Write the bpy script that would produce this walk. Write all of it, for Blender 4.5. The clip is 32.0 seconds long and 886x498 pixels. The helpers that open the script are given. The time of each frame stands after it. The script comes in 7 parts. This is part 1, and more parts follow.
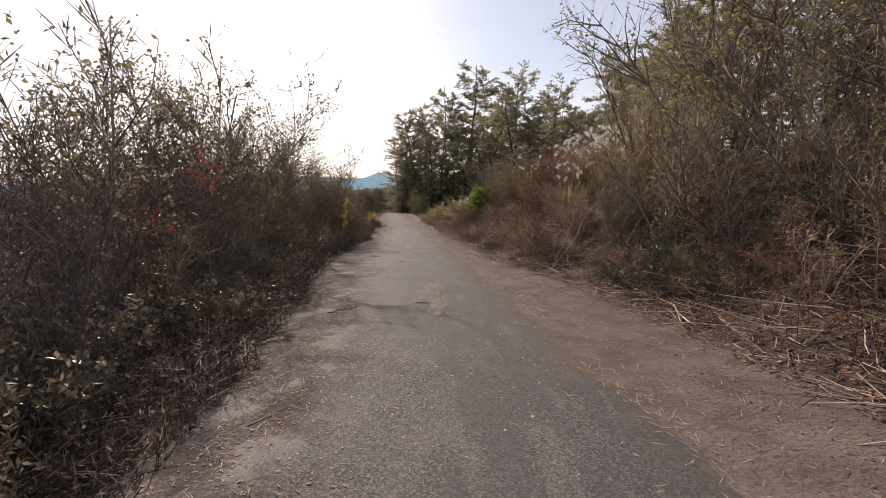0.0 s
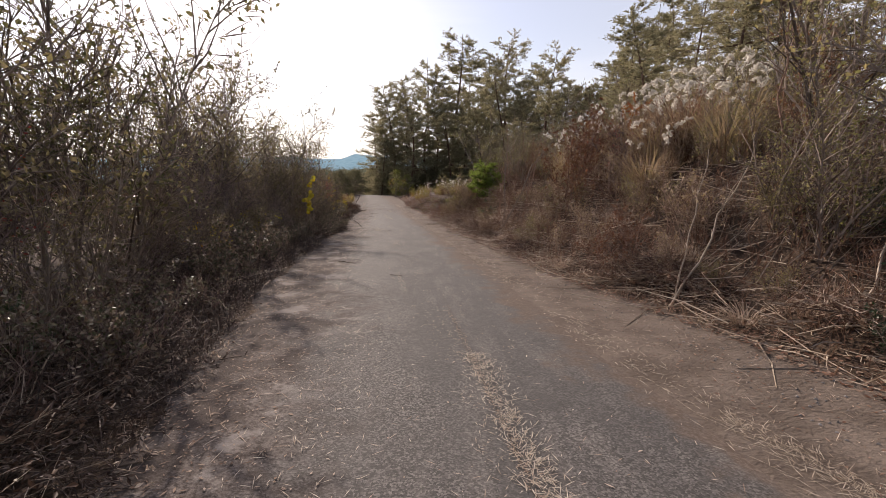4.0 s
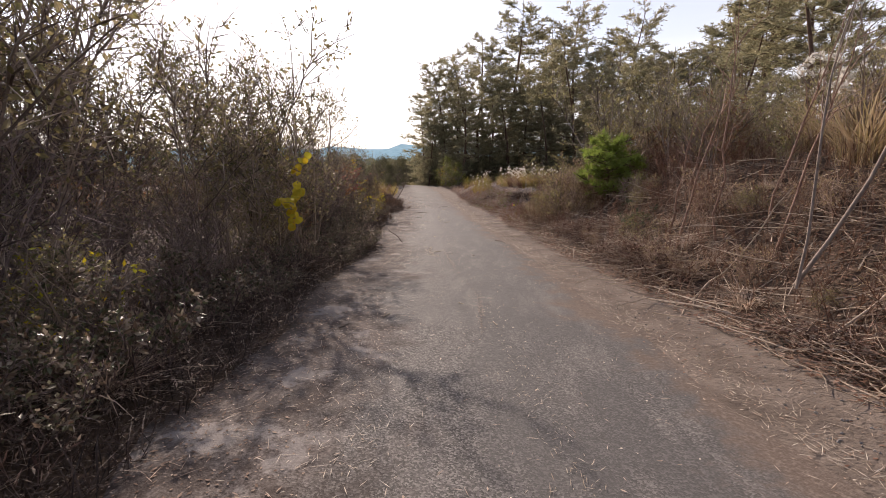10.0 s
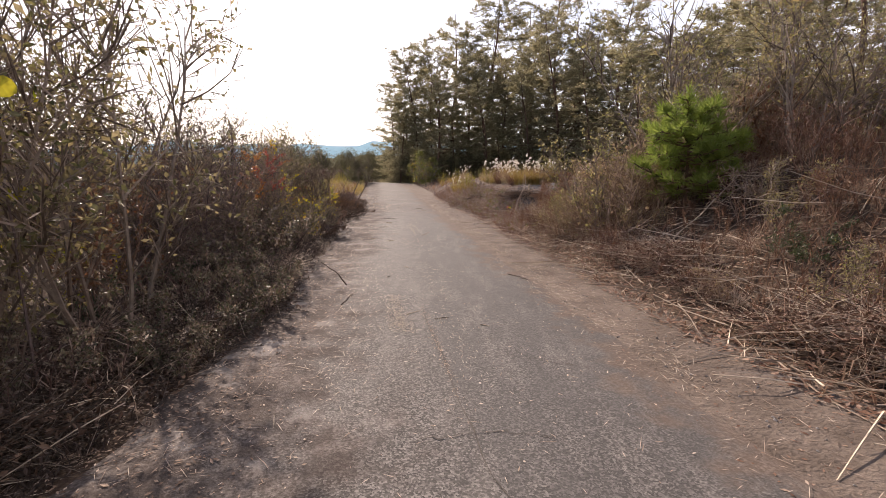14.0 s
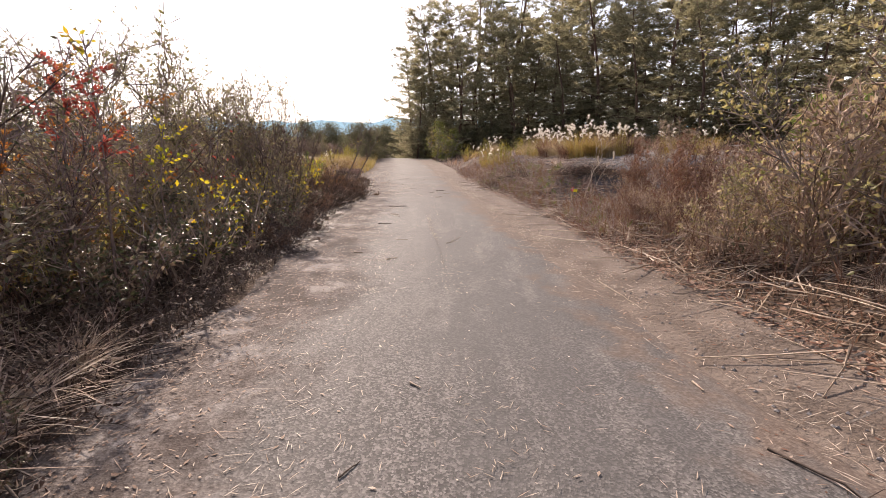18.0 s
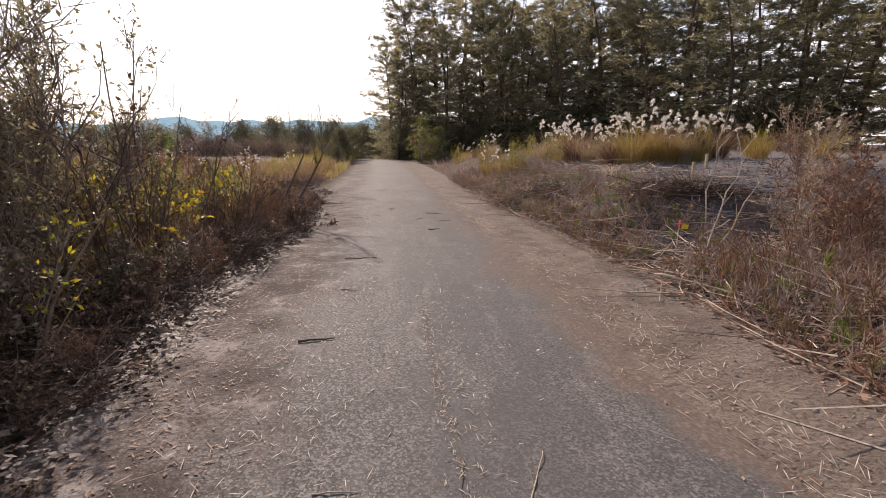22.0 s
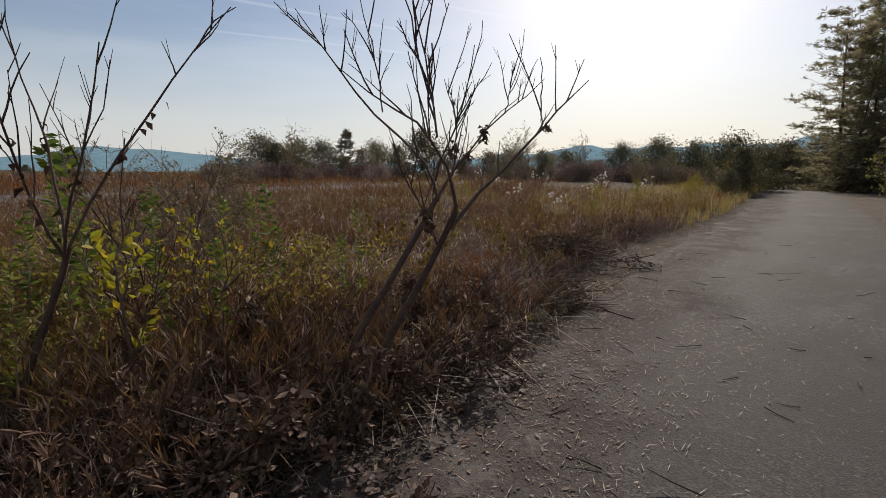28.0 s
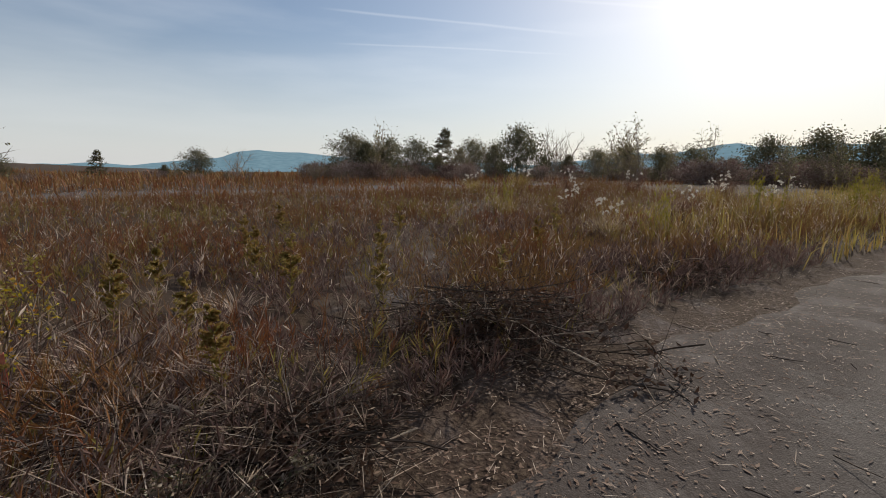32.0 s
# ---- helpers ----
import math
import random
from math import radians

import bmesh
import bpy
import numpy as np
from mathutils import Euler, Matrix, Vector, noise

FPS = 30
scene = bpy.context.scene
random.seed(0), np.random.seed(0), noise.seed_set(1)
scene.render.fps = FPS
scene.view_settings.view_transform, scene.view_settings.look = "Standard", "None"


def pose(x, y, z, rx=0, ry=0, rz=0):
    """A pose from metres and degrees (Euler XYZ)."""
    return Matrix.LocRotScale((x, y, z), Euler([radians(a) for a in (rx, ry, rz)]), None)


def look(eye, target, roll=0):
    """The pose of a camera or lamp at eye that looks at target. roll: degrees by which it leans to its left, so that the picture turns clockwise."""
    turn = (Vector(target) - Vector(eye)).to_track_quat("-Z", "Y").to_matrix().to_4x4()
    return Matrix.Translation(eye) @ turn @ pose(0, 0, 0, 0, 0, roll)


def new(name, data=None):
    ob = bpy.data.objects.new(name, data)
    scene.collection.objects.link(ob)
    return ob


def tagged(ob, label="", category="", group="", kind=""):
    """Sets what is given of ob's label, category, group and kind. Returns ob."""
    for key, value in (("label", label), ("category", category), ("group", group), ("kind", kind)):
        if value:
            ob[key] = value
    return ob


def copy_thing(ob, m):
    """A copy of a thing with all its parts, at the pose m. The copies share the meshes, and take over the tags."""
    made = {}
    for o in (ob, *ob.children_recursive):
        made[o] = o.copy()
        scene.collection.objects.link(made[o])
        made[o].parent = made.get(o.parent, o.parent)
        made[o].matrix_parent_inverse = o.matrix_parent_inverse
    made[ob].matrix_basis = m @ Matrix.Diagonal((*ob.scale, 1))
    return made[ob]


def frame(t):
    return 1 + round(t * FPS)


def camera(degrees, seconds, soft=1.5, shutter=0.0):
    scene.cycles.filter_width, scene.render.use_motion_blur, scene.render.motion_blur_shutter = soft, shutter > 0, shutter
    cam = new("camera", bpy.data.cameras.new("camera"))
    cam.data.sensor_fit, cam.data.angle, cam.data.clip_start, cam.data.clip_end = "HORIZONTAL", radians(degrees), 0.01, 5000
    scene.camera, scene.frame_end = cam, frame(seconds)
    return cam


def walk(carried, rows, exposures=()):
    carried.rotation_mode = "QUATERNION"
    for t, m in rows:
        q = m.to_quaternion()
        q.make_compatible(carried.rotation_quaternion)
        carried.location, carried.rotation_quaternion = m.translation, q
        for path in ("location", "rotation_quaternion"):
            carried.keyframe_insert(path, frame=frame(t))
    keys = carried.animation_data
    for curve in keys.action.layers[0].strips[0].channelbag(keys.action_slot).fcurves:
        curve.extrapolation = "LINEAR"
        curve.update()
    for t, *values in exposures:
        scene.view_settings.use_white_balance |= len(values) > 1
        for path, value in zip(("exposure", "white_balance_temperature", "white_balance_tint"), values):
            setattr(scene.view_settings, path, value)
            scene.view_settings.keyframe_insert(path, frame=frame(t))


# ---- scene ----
cam = camera(89.6, 32.0, soft=0.6)
EXPOSURE, SKY_STRENGTH = 0.0, 0.105
PATH = [
    (0, (0.995, 0.295, 1.363), (0.936, 2.282, 1.142), -0.2),
    (0.5, (0.891, 0.895, 1.36), (0.883, 2.885, 1.162), -0.0),
    (1, (0.882, 1.497, 1.375), (0.925, 3.487, 1.178), -0.2),
    (1.5, (0.794, 2.127, 1.354), (0.872, 4.113, 1.127), -0.0),
    (2, (0.706, 2.793, 1.307), (0.777, 4.773, 1.036), 0.0),
    (2.5, (0.549, 3.391, 1.291), (0.605, 5.368, 0.993), 0.1),
    (3, (0.428, 4.018, 1.261), (0.474, 5.994, 0.952), 0.1),
    (3.5, (0.302, 4.572, 1.238), (0.349, 6.548, 0.933), 0.1),
    (5.5, (-0.281, 7.591, 1.26), (-0.36, 9.57, 0.983), 0.1),
    (6, (-0.362, 8.261, 1.249), (-0.477, 10.24, 0.984), 0.1),
    (6.5, (-0.47, 8.854, 1.251), (-0.593, 10.833, 0.99), 0.1),
    (7, (-0.544, 9.465, 1.231), (-0.65, 11.442, 0.951), 0.1),
    (7.5, (-0.605, 10.082, 1.196), (-0.69, 12.055, 0.884), 0.1),
    (8, (-0.691, 10.679, 1.178), (-0.776, 12.648, 0.841), 0.1),
    (8.5, (-0.791, 11.266, 1.151), (-0.902, 13.231, 0.797), 0.1),
    (9, (-0.851, 11.875, 1.149), (-0.998, 13.838, 0.793), -0.1),
    (9.5, (-0.954, 12.465, 1.136), (-1.121, 14.426, 0.781), 0.0),
    (10, (-1.038, 13.08, 1.107), (-1.2, 15.044, 0.763), 0.1),
    (10.5, (-1.11, 13.698, 1.102), (-1.237, 15.666, 0.77), 0.1),
    (11, (-1.087, 14.251, 1.092), (-1.166, 16.22, 0.753), -0.1),
    (11.5, (-1.139, 14.854, 1.052), (-1.168, 16.821, 0.692), -0.1),
    (12, (-1.212, 15.488, 1.015), (-1.218, 17.451, 0.629), -0.2),
    (12.5, (-1.344, 16.101, 0.997), (-1.351, 18.063, 0.606), -0.2),
    (13, (-1.427, 16.745, 0.973), (-1.451, 18.709, 0.597), -0.1),
    (13.5, (-1.483, 17.365, 0.964), (-1.526, 19.333, 0.609), -0.0),
    (15.5, (-1.574, 20.21, 0.734), (-1.6, 22.169, 0.334), -0.0),
    (16, (-1.719, 20.807, 0.689), (-1.744, 22.758, 0.253), -0.0),
    (16.5, (-1.76, 21.327, 0.694), (-1.787, 23.273, 0.234), -0.0),
    (17, (-1.878, 21.909, 0.663), (-1.915, 23.853, 0.195), 0.0),
    (17.5, (-1.923, 22.488, 0.641), (-1.99, 24.432, 0.175), -0.0),
    (18, (-1.975, 23.095, 0.629), (-2.095, 25.039, 0.175), -0.1),
    (18.5, (-2.013, 23.715, 0.635), (-2.197, 25.657, 0.193), -0.0),
    (19, (-2.134, 24.355, 0.625), (-2.387, 26.29, 0.188), -0.0),
    (19.5, (-2.24, 24.971, 0.599), (-2.552, 26.897, 0.161), 0.1),
    (20, (-2.341, 25.588, 0.629), (-2.678, 27.511, 0.195), 0.1),
    (20.5, (-2.385, 26.221, 0.636), (-2.68, 28.153, 0.211), 0.1),
    (21, (-2.435, 26.836, 0.638), (-2.621, 28.783, 0.218), 0.0),
    (21.5, (-2.431, 27.474, 0.63), (-2.51, 29.425, 0.198), -0.1),
    (22, (-2.544, 28.117, 0.614), (-2.584, 30.064, 0.16), -0.1),
    (22.5, (-2.661, 28.737, 0.604), (-2.751, 30.678, 0.132), -0.1),
    (23, (-2.813, 29.373, 0.565), (-2.98, 31.309, 0.09), 0.0),
    (23.5, (-2.899, 30.0, 0.518), (-3.131, 31.931, 0.049), 0.1),
    (24, (-2.987, 30.553, 0.514), (-3.259, 32.479, 0.051), -0.0),
    (24.5, (-3.061, 31.153, 0.524), (-3.344, 33.079, 0.067), 0.0),
    (25, (-3.144, 31.725, 0.531), (-3.448, 33.652, 0.089), -0.1),
    (25.5, (-3.195, 32.258, 0.557), (-3.568, 34.175, 0.124), 0.2),
    (26, (-3.296, 32.858, 0.551), (-3.841, 34.737, 0.133), 0.0),
    (26.5, (-3.408, 33.397, 0.559), (-4.215, 35.184, 0.163), -0.3),
    (28.5, (-3.469, 35.708, 0.576), (-5.07, 36.861, 0.251), 0.0),
    (29, (-3.604, 36.237, 0.567), (-5.29, 37.27, 0.268), -0.1),
    (29.5, (-3.725, 36.761, 0.549), (-5.484, 37.671, 0.27), -0.0),
    (30, (-3.91, 37.242, 0.554), (-5.726, 38.036, 0.287), -0.1),
    (30.5, (-4.027, 37.751, 0.534), (-5.879, 38.455, 0.262), 0.0),
    (31, (-4.233, 38.23, 0.51), (-6.092, 38.908, 0.216), 0.0),
    (31.5, (-4.363, 38.707, 0.491), (-6.194, 39.445, 0.167), 0.1),
    (32, (-4.531, 39.147, 0.47), (-6.294, 40.027, 0.129), 0.1),
]
walk(cam, [(t, look(eye, target, roll)) for t, eye, target, roll in PATH],
     [(t, EXPOSURE + stops, kelvin, tint) for t, stops, kelvin, tint in
      ((0.0, 0.45, 7150, 20), (1.0, 0.42, 7150, 19), (3.0, 0.58, 7100, 20), (6.0, 0.35, 7180, 20), (7.0, 0.30, 7150, 20), (9.0, 0.82, 7050, 20), (10.0, 0.80, 7100, 21), (12.0, 0.98, 7200, 22), (13.0, 1.15, 7250, 22), (16.0, 0.75, 7400, 23), (17.5, 1.35, 7300, 22), (18.5, 1.35, 7250, 22),
       (19.0, 1.08, 7250, 22), (20.0, 0.98, 7200, 22), (21.0, 0.85, 7150, 22), (23.0, 0.90, 7100, 21), (24.0, 0.98, 7150, 21), (26.0, 0.70, 7000, 18),
       (28.5, -0.25, 6800, 11), (32.0, -0.12, 6750, 10))])

# ---- sky and sun ----
SUN_AZ, SUN_EL = 27.0, 34.0          # degrees left of +y, degrees up
world = bpy.data.worlds.new("world")
scene.world = world
world.use_nodes = True
wn, wl = world.node_tree.nodes, world.node_tree.links
wn.clear()
sky = wn.new("ShaderNodeTexSky")
sky.sky_type, sky.sun_disc = "NISHITA", False
sky.sun_elevation, sky.sun_rotation = radians(SUN_EL), radians(-SUN_AZ)
sky.altitude, sky.air_density, sky.dust_density, sky.ozone_density = 100, 1.0, 1.15, 1.5
coord = wn.new("ShaderNodeTexCoord")
wmap = wn.new("ShaderNodeMapping")
wmap.inputs["Rotation"].default_value = (radians(8), radians(-14), radians(30))
wmap.inputs["Scale"].default_value = (1.0, 1.6, 9.0)
wl.new(coord.outputs["Generated"], wmap.inputs["Vector"])
cloud = wn.new("ShaderNodeTexNoise")
cloud.inputs["Scale"].default_value, cloud.inputs["Detail"].default_value = 1.6, 6.0
wl.new(wmap.outputs["Vector"], cloud.inputs["Vector"])
cramp = wn.new("ShaderNodeValToRGB")
cramp.color_ramp.elements[0].position, cramp.color_ramp.elements[1].position = 0.46, 0.8
cramp.color_ramp.elements[0].color, cramp.color_ramp.elements[1].color = (0.0, 0.0, 0.0, 1), (0.15, 0.15, 0.15, 1)
wl.new(cloud.outputs["Fac"], cramp.inputs["Fac"])
wmix = wn.new("ShaderNodeMix")
wmix.data_type = "RGBA"
wmix.inputs["B"].default_value = (12.0, 12.3, 12.8, 1)
wl.new(cramp.outputs["Color"], wmix.inputs["Factor"])
wl.new(sky.outputs["Color"], wmix.inputs["A"])
# thin high cloud that thickens to the right of the road
vsplit = wn.new("ShaderNodeSeparateXYZ")
wl.new(coord.outputs["Generated"], vsplit.inputs[0])
veil = wn.new("ShaderNodeMapRange")
veil.interpolation_type = "SMOOTHSTEP"
veil.inputs["From Min"].default_value, veil.inputs["From Max"].default_value, veil.inputs["To Max"].default_value = -0.3, 0.6, 0.5
wl.new(vsplit.outputs["X"], veil.inputs["Value"])
vmix = wn.new("ShaderNodeMix")
vmix.data_type = "RGBA"
vmix.inputs["B"].default_value = (5.8, 6.1, 6.4, 1)
wl.new(veil.outputs["Result"], vmix.inputs["Factor"])
wl.new(wmix.outputs["Result"], vmix.inputs["A"])
# pale haze low over the plain
wsplit = wn.new("ShaderNodeSeparateXYZ")
wl.new(coord.outputs["Generated"], wsplit.inputs[0])
haze = wn.new("ShaderNodeMapRange")
haze.interpolation_type = "SMOOTHSTEP"
haze.inputs["From Min"].default_value, haze.inputs["From Max"].default_value, haze.inputs["To Max"].default_value = 0.3, -0.02, 0.8
wl.new(wsplit.outputs["Z"], haze.inputs["Value"])
hmix = wn.new("ShaderNodeMix")
hmix.data_type = "RGBA"
hmix.inputs["B"].default_value = (7.2, 7.5, 7.9, 1)
wl.new(haze.outputs["Result"], hmix.inputs["Factor"])
wl.new(vmix.outputs["Result"], hmix.inputs["A"])
# vapour trails: thin bands along great circles, between two ends
trail_sky = hmix.outputs["Result"]
for a, b, thin, much in (((-0.922, 0.234, 0.309), (-0.729, 0.63, 0.268), 0.004, 0.13), ((-0.933, 0.257, 0.252), (-0.752, 0.616, 0.235), 0.003, 0.11), ((-0.717, 0.617, 0.324), (-0.58, 0.76, 0.288), 0.004, 0.15)):
    a, b = Vector(a).normalized(), Vector(b).normalized()
    away, mid = a.cross(b).normalized(), (a + b).normalized()
    dots = []
    for v in (away, mid):
        n = wn.new("ShaderNodeVectorMath")
        n.operation = "DOT_PRODUCT"
        n.inputs[1].default_value = v
        wl.new(coord.outputs["Generated"], n.inputs[0])
        dots.append(n.outputs["Value"])
    wob = wn.new("ShaderNodeMath")
    wob.operation = "MULTIPLY_ADD"
    wob.inputs[1].default_value, wob.inputs[2].default_value = 0.012, -0.006
    wl.new(cloud.outputs["Fac"], wob.inputs[0])
    add = wn.new("ShaderNodeMath")
    wl.new(dots[0], add.inputs[0])
    wl.new(wob.outputs[0], add.inputs[1])
    size = wn.new("ShaderNodeMath")
    size.operation = "ABSOLUTE"
    wl.new(add.outputs[0], size.inputs[0])
    band, ends = wn.new("ShaderNodeMapRange"), wn.new("ShaderNodeMapRange")
    for n, low, high, top in ((band, thin, 0.0, much), (ends, mid.dot(a) - 0.012, mid.dot(a) + 0.012, 1.0)):
        n.interpolation_type = "SMOOTHSTEP"
        n.inputs["From Min"].default_value, n.inputs["From Max"].default_value, n.inputs["To Max"].default_value = low, high, top
    wl.new(size.outputs[0], band.inputs["Value"])
    wl.new(dots[1], ends.inputs["Value"])
    share = wn.new("ShaderNodeMath")
    share.operation = "MULTIPLY"
    wl.new(band.outputs["Result"], share.inputs[0])
    wl.new(ends.outputs["Result"], share.inputs[1])
    mix = wn.new("ShaderNodeMix")
    mix.data_type = "RGBA"
    mix.inputs["B"].default_value = (12.0, 12.3, 12.8, 1)
    wl.new(share.outputs[0], mix.inputs["Factor"])
    wl.new(trail_sky, mix.inputs["A"])
    trail_sky = mix.outputs["Result"]
wbg = wn.new("ShaderNodeBackground")
wbg.inputs["Strength"].default_value = SKY_STRENGTH
wl.new(trail_sky, wbg.inputs["Color"])
wl.new(wbg.outputs["Background"], wn.new("ShaderNodeOutputWorld").inputs["Surface"])

sun_data = bpy.data.lights.new("sun", "SUN")
sun_data.energy, sun_data.angle, sun_data.color = 3.7, radians(0.8), (1.0, 0.93, 0.82)
sun = new("sun", sun_data)
sun_way = Vector((-math.sin(radians(SUN_AZ)) * math.cos(radians(SUN_EL)),
                  math.cos(radians(SUN_AZ)) * math.cos(radians(SUN_EL)), math.sin(radians(SUN_EL))))
sun.matrix_world = look(sun_way * 60, (0, 0, 0))


# ---- materials ----
def material(name, rough=0.8, spec=0.3):
    m = bpy.data.materials.new(name)
    m.use_nodes = True
    nodes, links = m.node_tree.nodes, m.node_tree.links
    bsdf = nodes["Principled BSDF"]
    bsdf.inputs["Roughness"].default_value = rough
    bsdf.inputs["Specular IOR Level"].default_value = spec
    return m, nodes, links, bsdf


def noise_node(nodes, links, vector, scale, detail=4.0, rough=0.6):
    n = nodes.new("ShaderNodeTexNoise")
    n.inputs["Scale"].default_value, n.inputs["Detail"].default_value, n.inputs["Roughness"].default_value = scale, detail, rough
    if vector:
        links.new(vector, n.inputs["Vector"])
    return n.outputs["Fac"]


def mixed(nodes, links, factor, a, b, blend="MIX"):
    n = nodes.new("ShaderNodeMix")
    n.data_type, n.blend_type = "RGBA", blend
    for socket, value in (("Factor", factor), ("A", a), ("B", b)):
        if isinstance(value, (int, float)):
            n.inputs[socket].default_value = value
        elif isinstance(value, tuple):
            n.inputs[socket].default_value = (*value, 1)
        else:
            links.new(value, n.inputs[socket])
    return n.outputs["Result"]


def maths(nodes, links, op, *values):
    n = nodes.new("ShaderNodeMath")
    n.operation = op
    for socket, value in zip(n.inputs, values):
        if isinstance(value, (int, float)):
            socket.default_value = value
        else:
            links.new(value, socket)
    return n.outputs[0]


def stepped(nodes, links, value, low, high):
    n = nodes.new("ShaderNodeMapRange")
    n.interpolation_type = "SMOOTHSTEP"
    n.inputs["From Min"].default_value, n.inputs["From Max"].default_value = low, high
    links.new(value, n.inputs["Value"])
    return n.outputs["Result"]


def bumped(nodes, links, bsdf, height, strength, distance):
    b = nodes.new("ShaderNodeBump")
    b.inputs["Strength"].default_value, b.inputs["Distance"].default_value = strength, distance
    links.new(height, b.inputs["Height"])
    links.new(b.outputs["Normal"], bsdf.inputs["Normal"])


def leafy(name, colours, translucent=0.35, rough=0.55, spec=0.35, object_share=0.35, patch=0.0):
    """Foliage: each leaf takes a colour of its own, each plant a shift of its own, and light shines through."""
    m, nodes, links, bsdf = material(name, rough, spec)
    geo, info = nodes.new("ShaderNodeNewGeometry"), nodes.new("ShaderNodeObjectInfo")
    pick = maths(nodes, links, "ADD", maths(nodes, links, "MULTIPLY", geo.outputs["Random Per Island"], 1 - object_share),
                 maths(nodes, links, "MULTIPLY", info.outputs["Random"], object_share))
    if patch:
        wide = stepped(nodes, links, noise_node(nodes, links, nodes.new("ShaderNodeTexCoord").outputs["Object"], 0.55, 3.0), 0.3, 0.7)
        pick = maths(nodes, links, "ADD", maths(nodes, links, "MULTIPLY", pick, 1 - patch), maths(nodes, links, "MULTIPLY", wide, patch))
    r = nodes.new("ShaderNodeValToRGB")
    while len(r.color_ramp.elements) < len(colours):
        r.color_ramp.elements.new(0.5)
    for n, (e, c) in enumerate(zip(r.color_ramp.elements, colours)):
        e.position, e.color = 0.08 + 0.84 * n / max(1, len(colours) - 1), (*c, 1)
    links.new(pick, r.inputs["Fac"])
    where = nodes.new("ShaderNodeTexCoord").outputs["Object"]
    speck = noise_node(nodes, links, where, 30.0, 3.0)
    colour = mixed(nodes, links, maths(nodes, links, "MULTIPLY", speck, 0.5), r.outputs["Color"], (0.45, 0.4, 0.35), "MULTIPLY")
    links.new(colour, bsdf.inputs["Base Color"])
    tr = nodes.new("ShaderNodeBsdfTranslucent")
    links.new(colour, tr.inputs["Color"])
    mix = nodes.new("ShaderNodeMixShader")
    mix.inputs["Fac"].default_value = translucent
    links.new(bsdf.outputs["BSDF"], mix.inputs[1])
    links.new(tr.outputs["BSDF"], mix.inputs[2])
    links.new(mix.outputs["Shader"], nodes["Material Output"].inputs["Surface"])
    return m


def barky(name, dark, light, scale=14.0, rough=0.85):
    m, nodes, links, bsdf = material(name, rough, 0.2)
    where = nodes.new("ShaderNodeTexCoord").outputs["Object"]
    info = nodes.new("ShaderNodeObjectInfo").outputs["Random"]
    island = nodes.new("ShaderNodeNewGeometry").outputs["Random Per Island"]
    grain = noise_node(nodes, links, where, scale, 5.0)
    r = nodes.new("ShaderNodeValToRGB")
    r.color_ramp.elements[0].position, r.color_ramp.elements[1].position = 0.3, 0.72
    r.color_ramp.elements[0].color, r.color_ramp.elements[1].color = (*dark, 1), (*light, 1)
    links.new(maths(nodes, links, "ADD", maths(nodes, links, "MULTIPLY", grain, 0.6), maths(nodes, links, "MULTIPLY", island, 0.4)), r.inputs["Fac"])
    colour = mixed(nodes, links, maths(nodes, links, "MULTIPLY", info, 0.35), r.outputs["Color"], dark)
    links.new(colour, bsdf.inputs["Base Color"])
    bumped(nodes, links, bsdf, noise_node(nodes, links, where, scale * 4, 3.0), 0.5, 0.01)
    return m


M_BARK_GREY = barky("bark_grey_brown", (0.1, 0.075, 0.06), (0.42, 0.34, 0.28))
M_BARK_PURPLE = barky("bark_purple_brown", (0.062, 0.044, 0.042), (0.31, 0.235, 0.225))
M_BARK_RED = barky("bark_rust_brown", (0.1, 0.055, 0.04), (0.46, 0.3, 0.225))
M_BARK_PINE = barky("bark_pine", (0.05, 0.03, 0.022), (0.2, 0.12, 0.08), 5.0)
M_STICK = barky("dead_wood", (0.2, 0.15, 0.11), (0.58, 0.48, 0.38), 20.0)
M_STICK_DARK = barky("dark_dead_wood", (0.03, 0.022, 0.018), (0.12, 0.09, 0.07), 20.0)
M_LEAF_DARK = leafy("leaf_dark_green_brown", [(0.05, 0.062, 0.03), (0.1, 0.108, 0.056), (0.17, 0.108, 0.076), (0.36, 0.3, 0.235), (0.13, 0.145, 0.075)], 0.36, 0.4, 0.45)
M_LEAF_RUST = leafy("leaf_rust", [(0.15, 0.065, 0.036), (0.23, 0.1, 0.055), (0.19, 0.12, 0.058), (0.29, 0.165, 0.085)], 0.4)
M_LEAF_OLIVE = leafy("leaf_olive", [(0.1, 0.105, 0.045), (0.2, 0.185, 0.08), (0.29, 0.235, 0.12), (0.42, 0.36, 0.22)], 0.5, 0.38, 0.5)
M_LEAF_WILLOW = leafy("leaf_grey_green", [(0.15, 0.155, 0.055), (0.27, 0.26, 0.1), (0.38, 0.33, 0.15), (0.36, 0.26, 0.12)], 0.55)
M_LEAF_YELLOW = leafy("leaf_yellow", [(0.28, 0.32, 0.03), (0.5, 0.46, 0.04), (0.6, 0.45, 0.03), (0.55, 0.22, 0.02)], 0.5)
M_LEAF_RED = leafy("leaf_red", [(0.3, 0.055, 0.045), (0.42, 0.1, 0.075), (0.38, 0.16, 0.09)], 0.5)
M_LEAF_FRESH = leafy("leaf_fresh_green", [(0.06, 0.11, 0.02), (0.12, 0.19, 0.03), (0.2, 0.24, 0.04), (0.3, 0.3, 0.05)], 0.45)
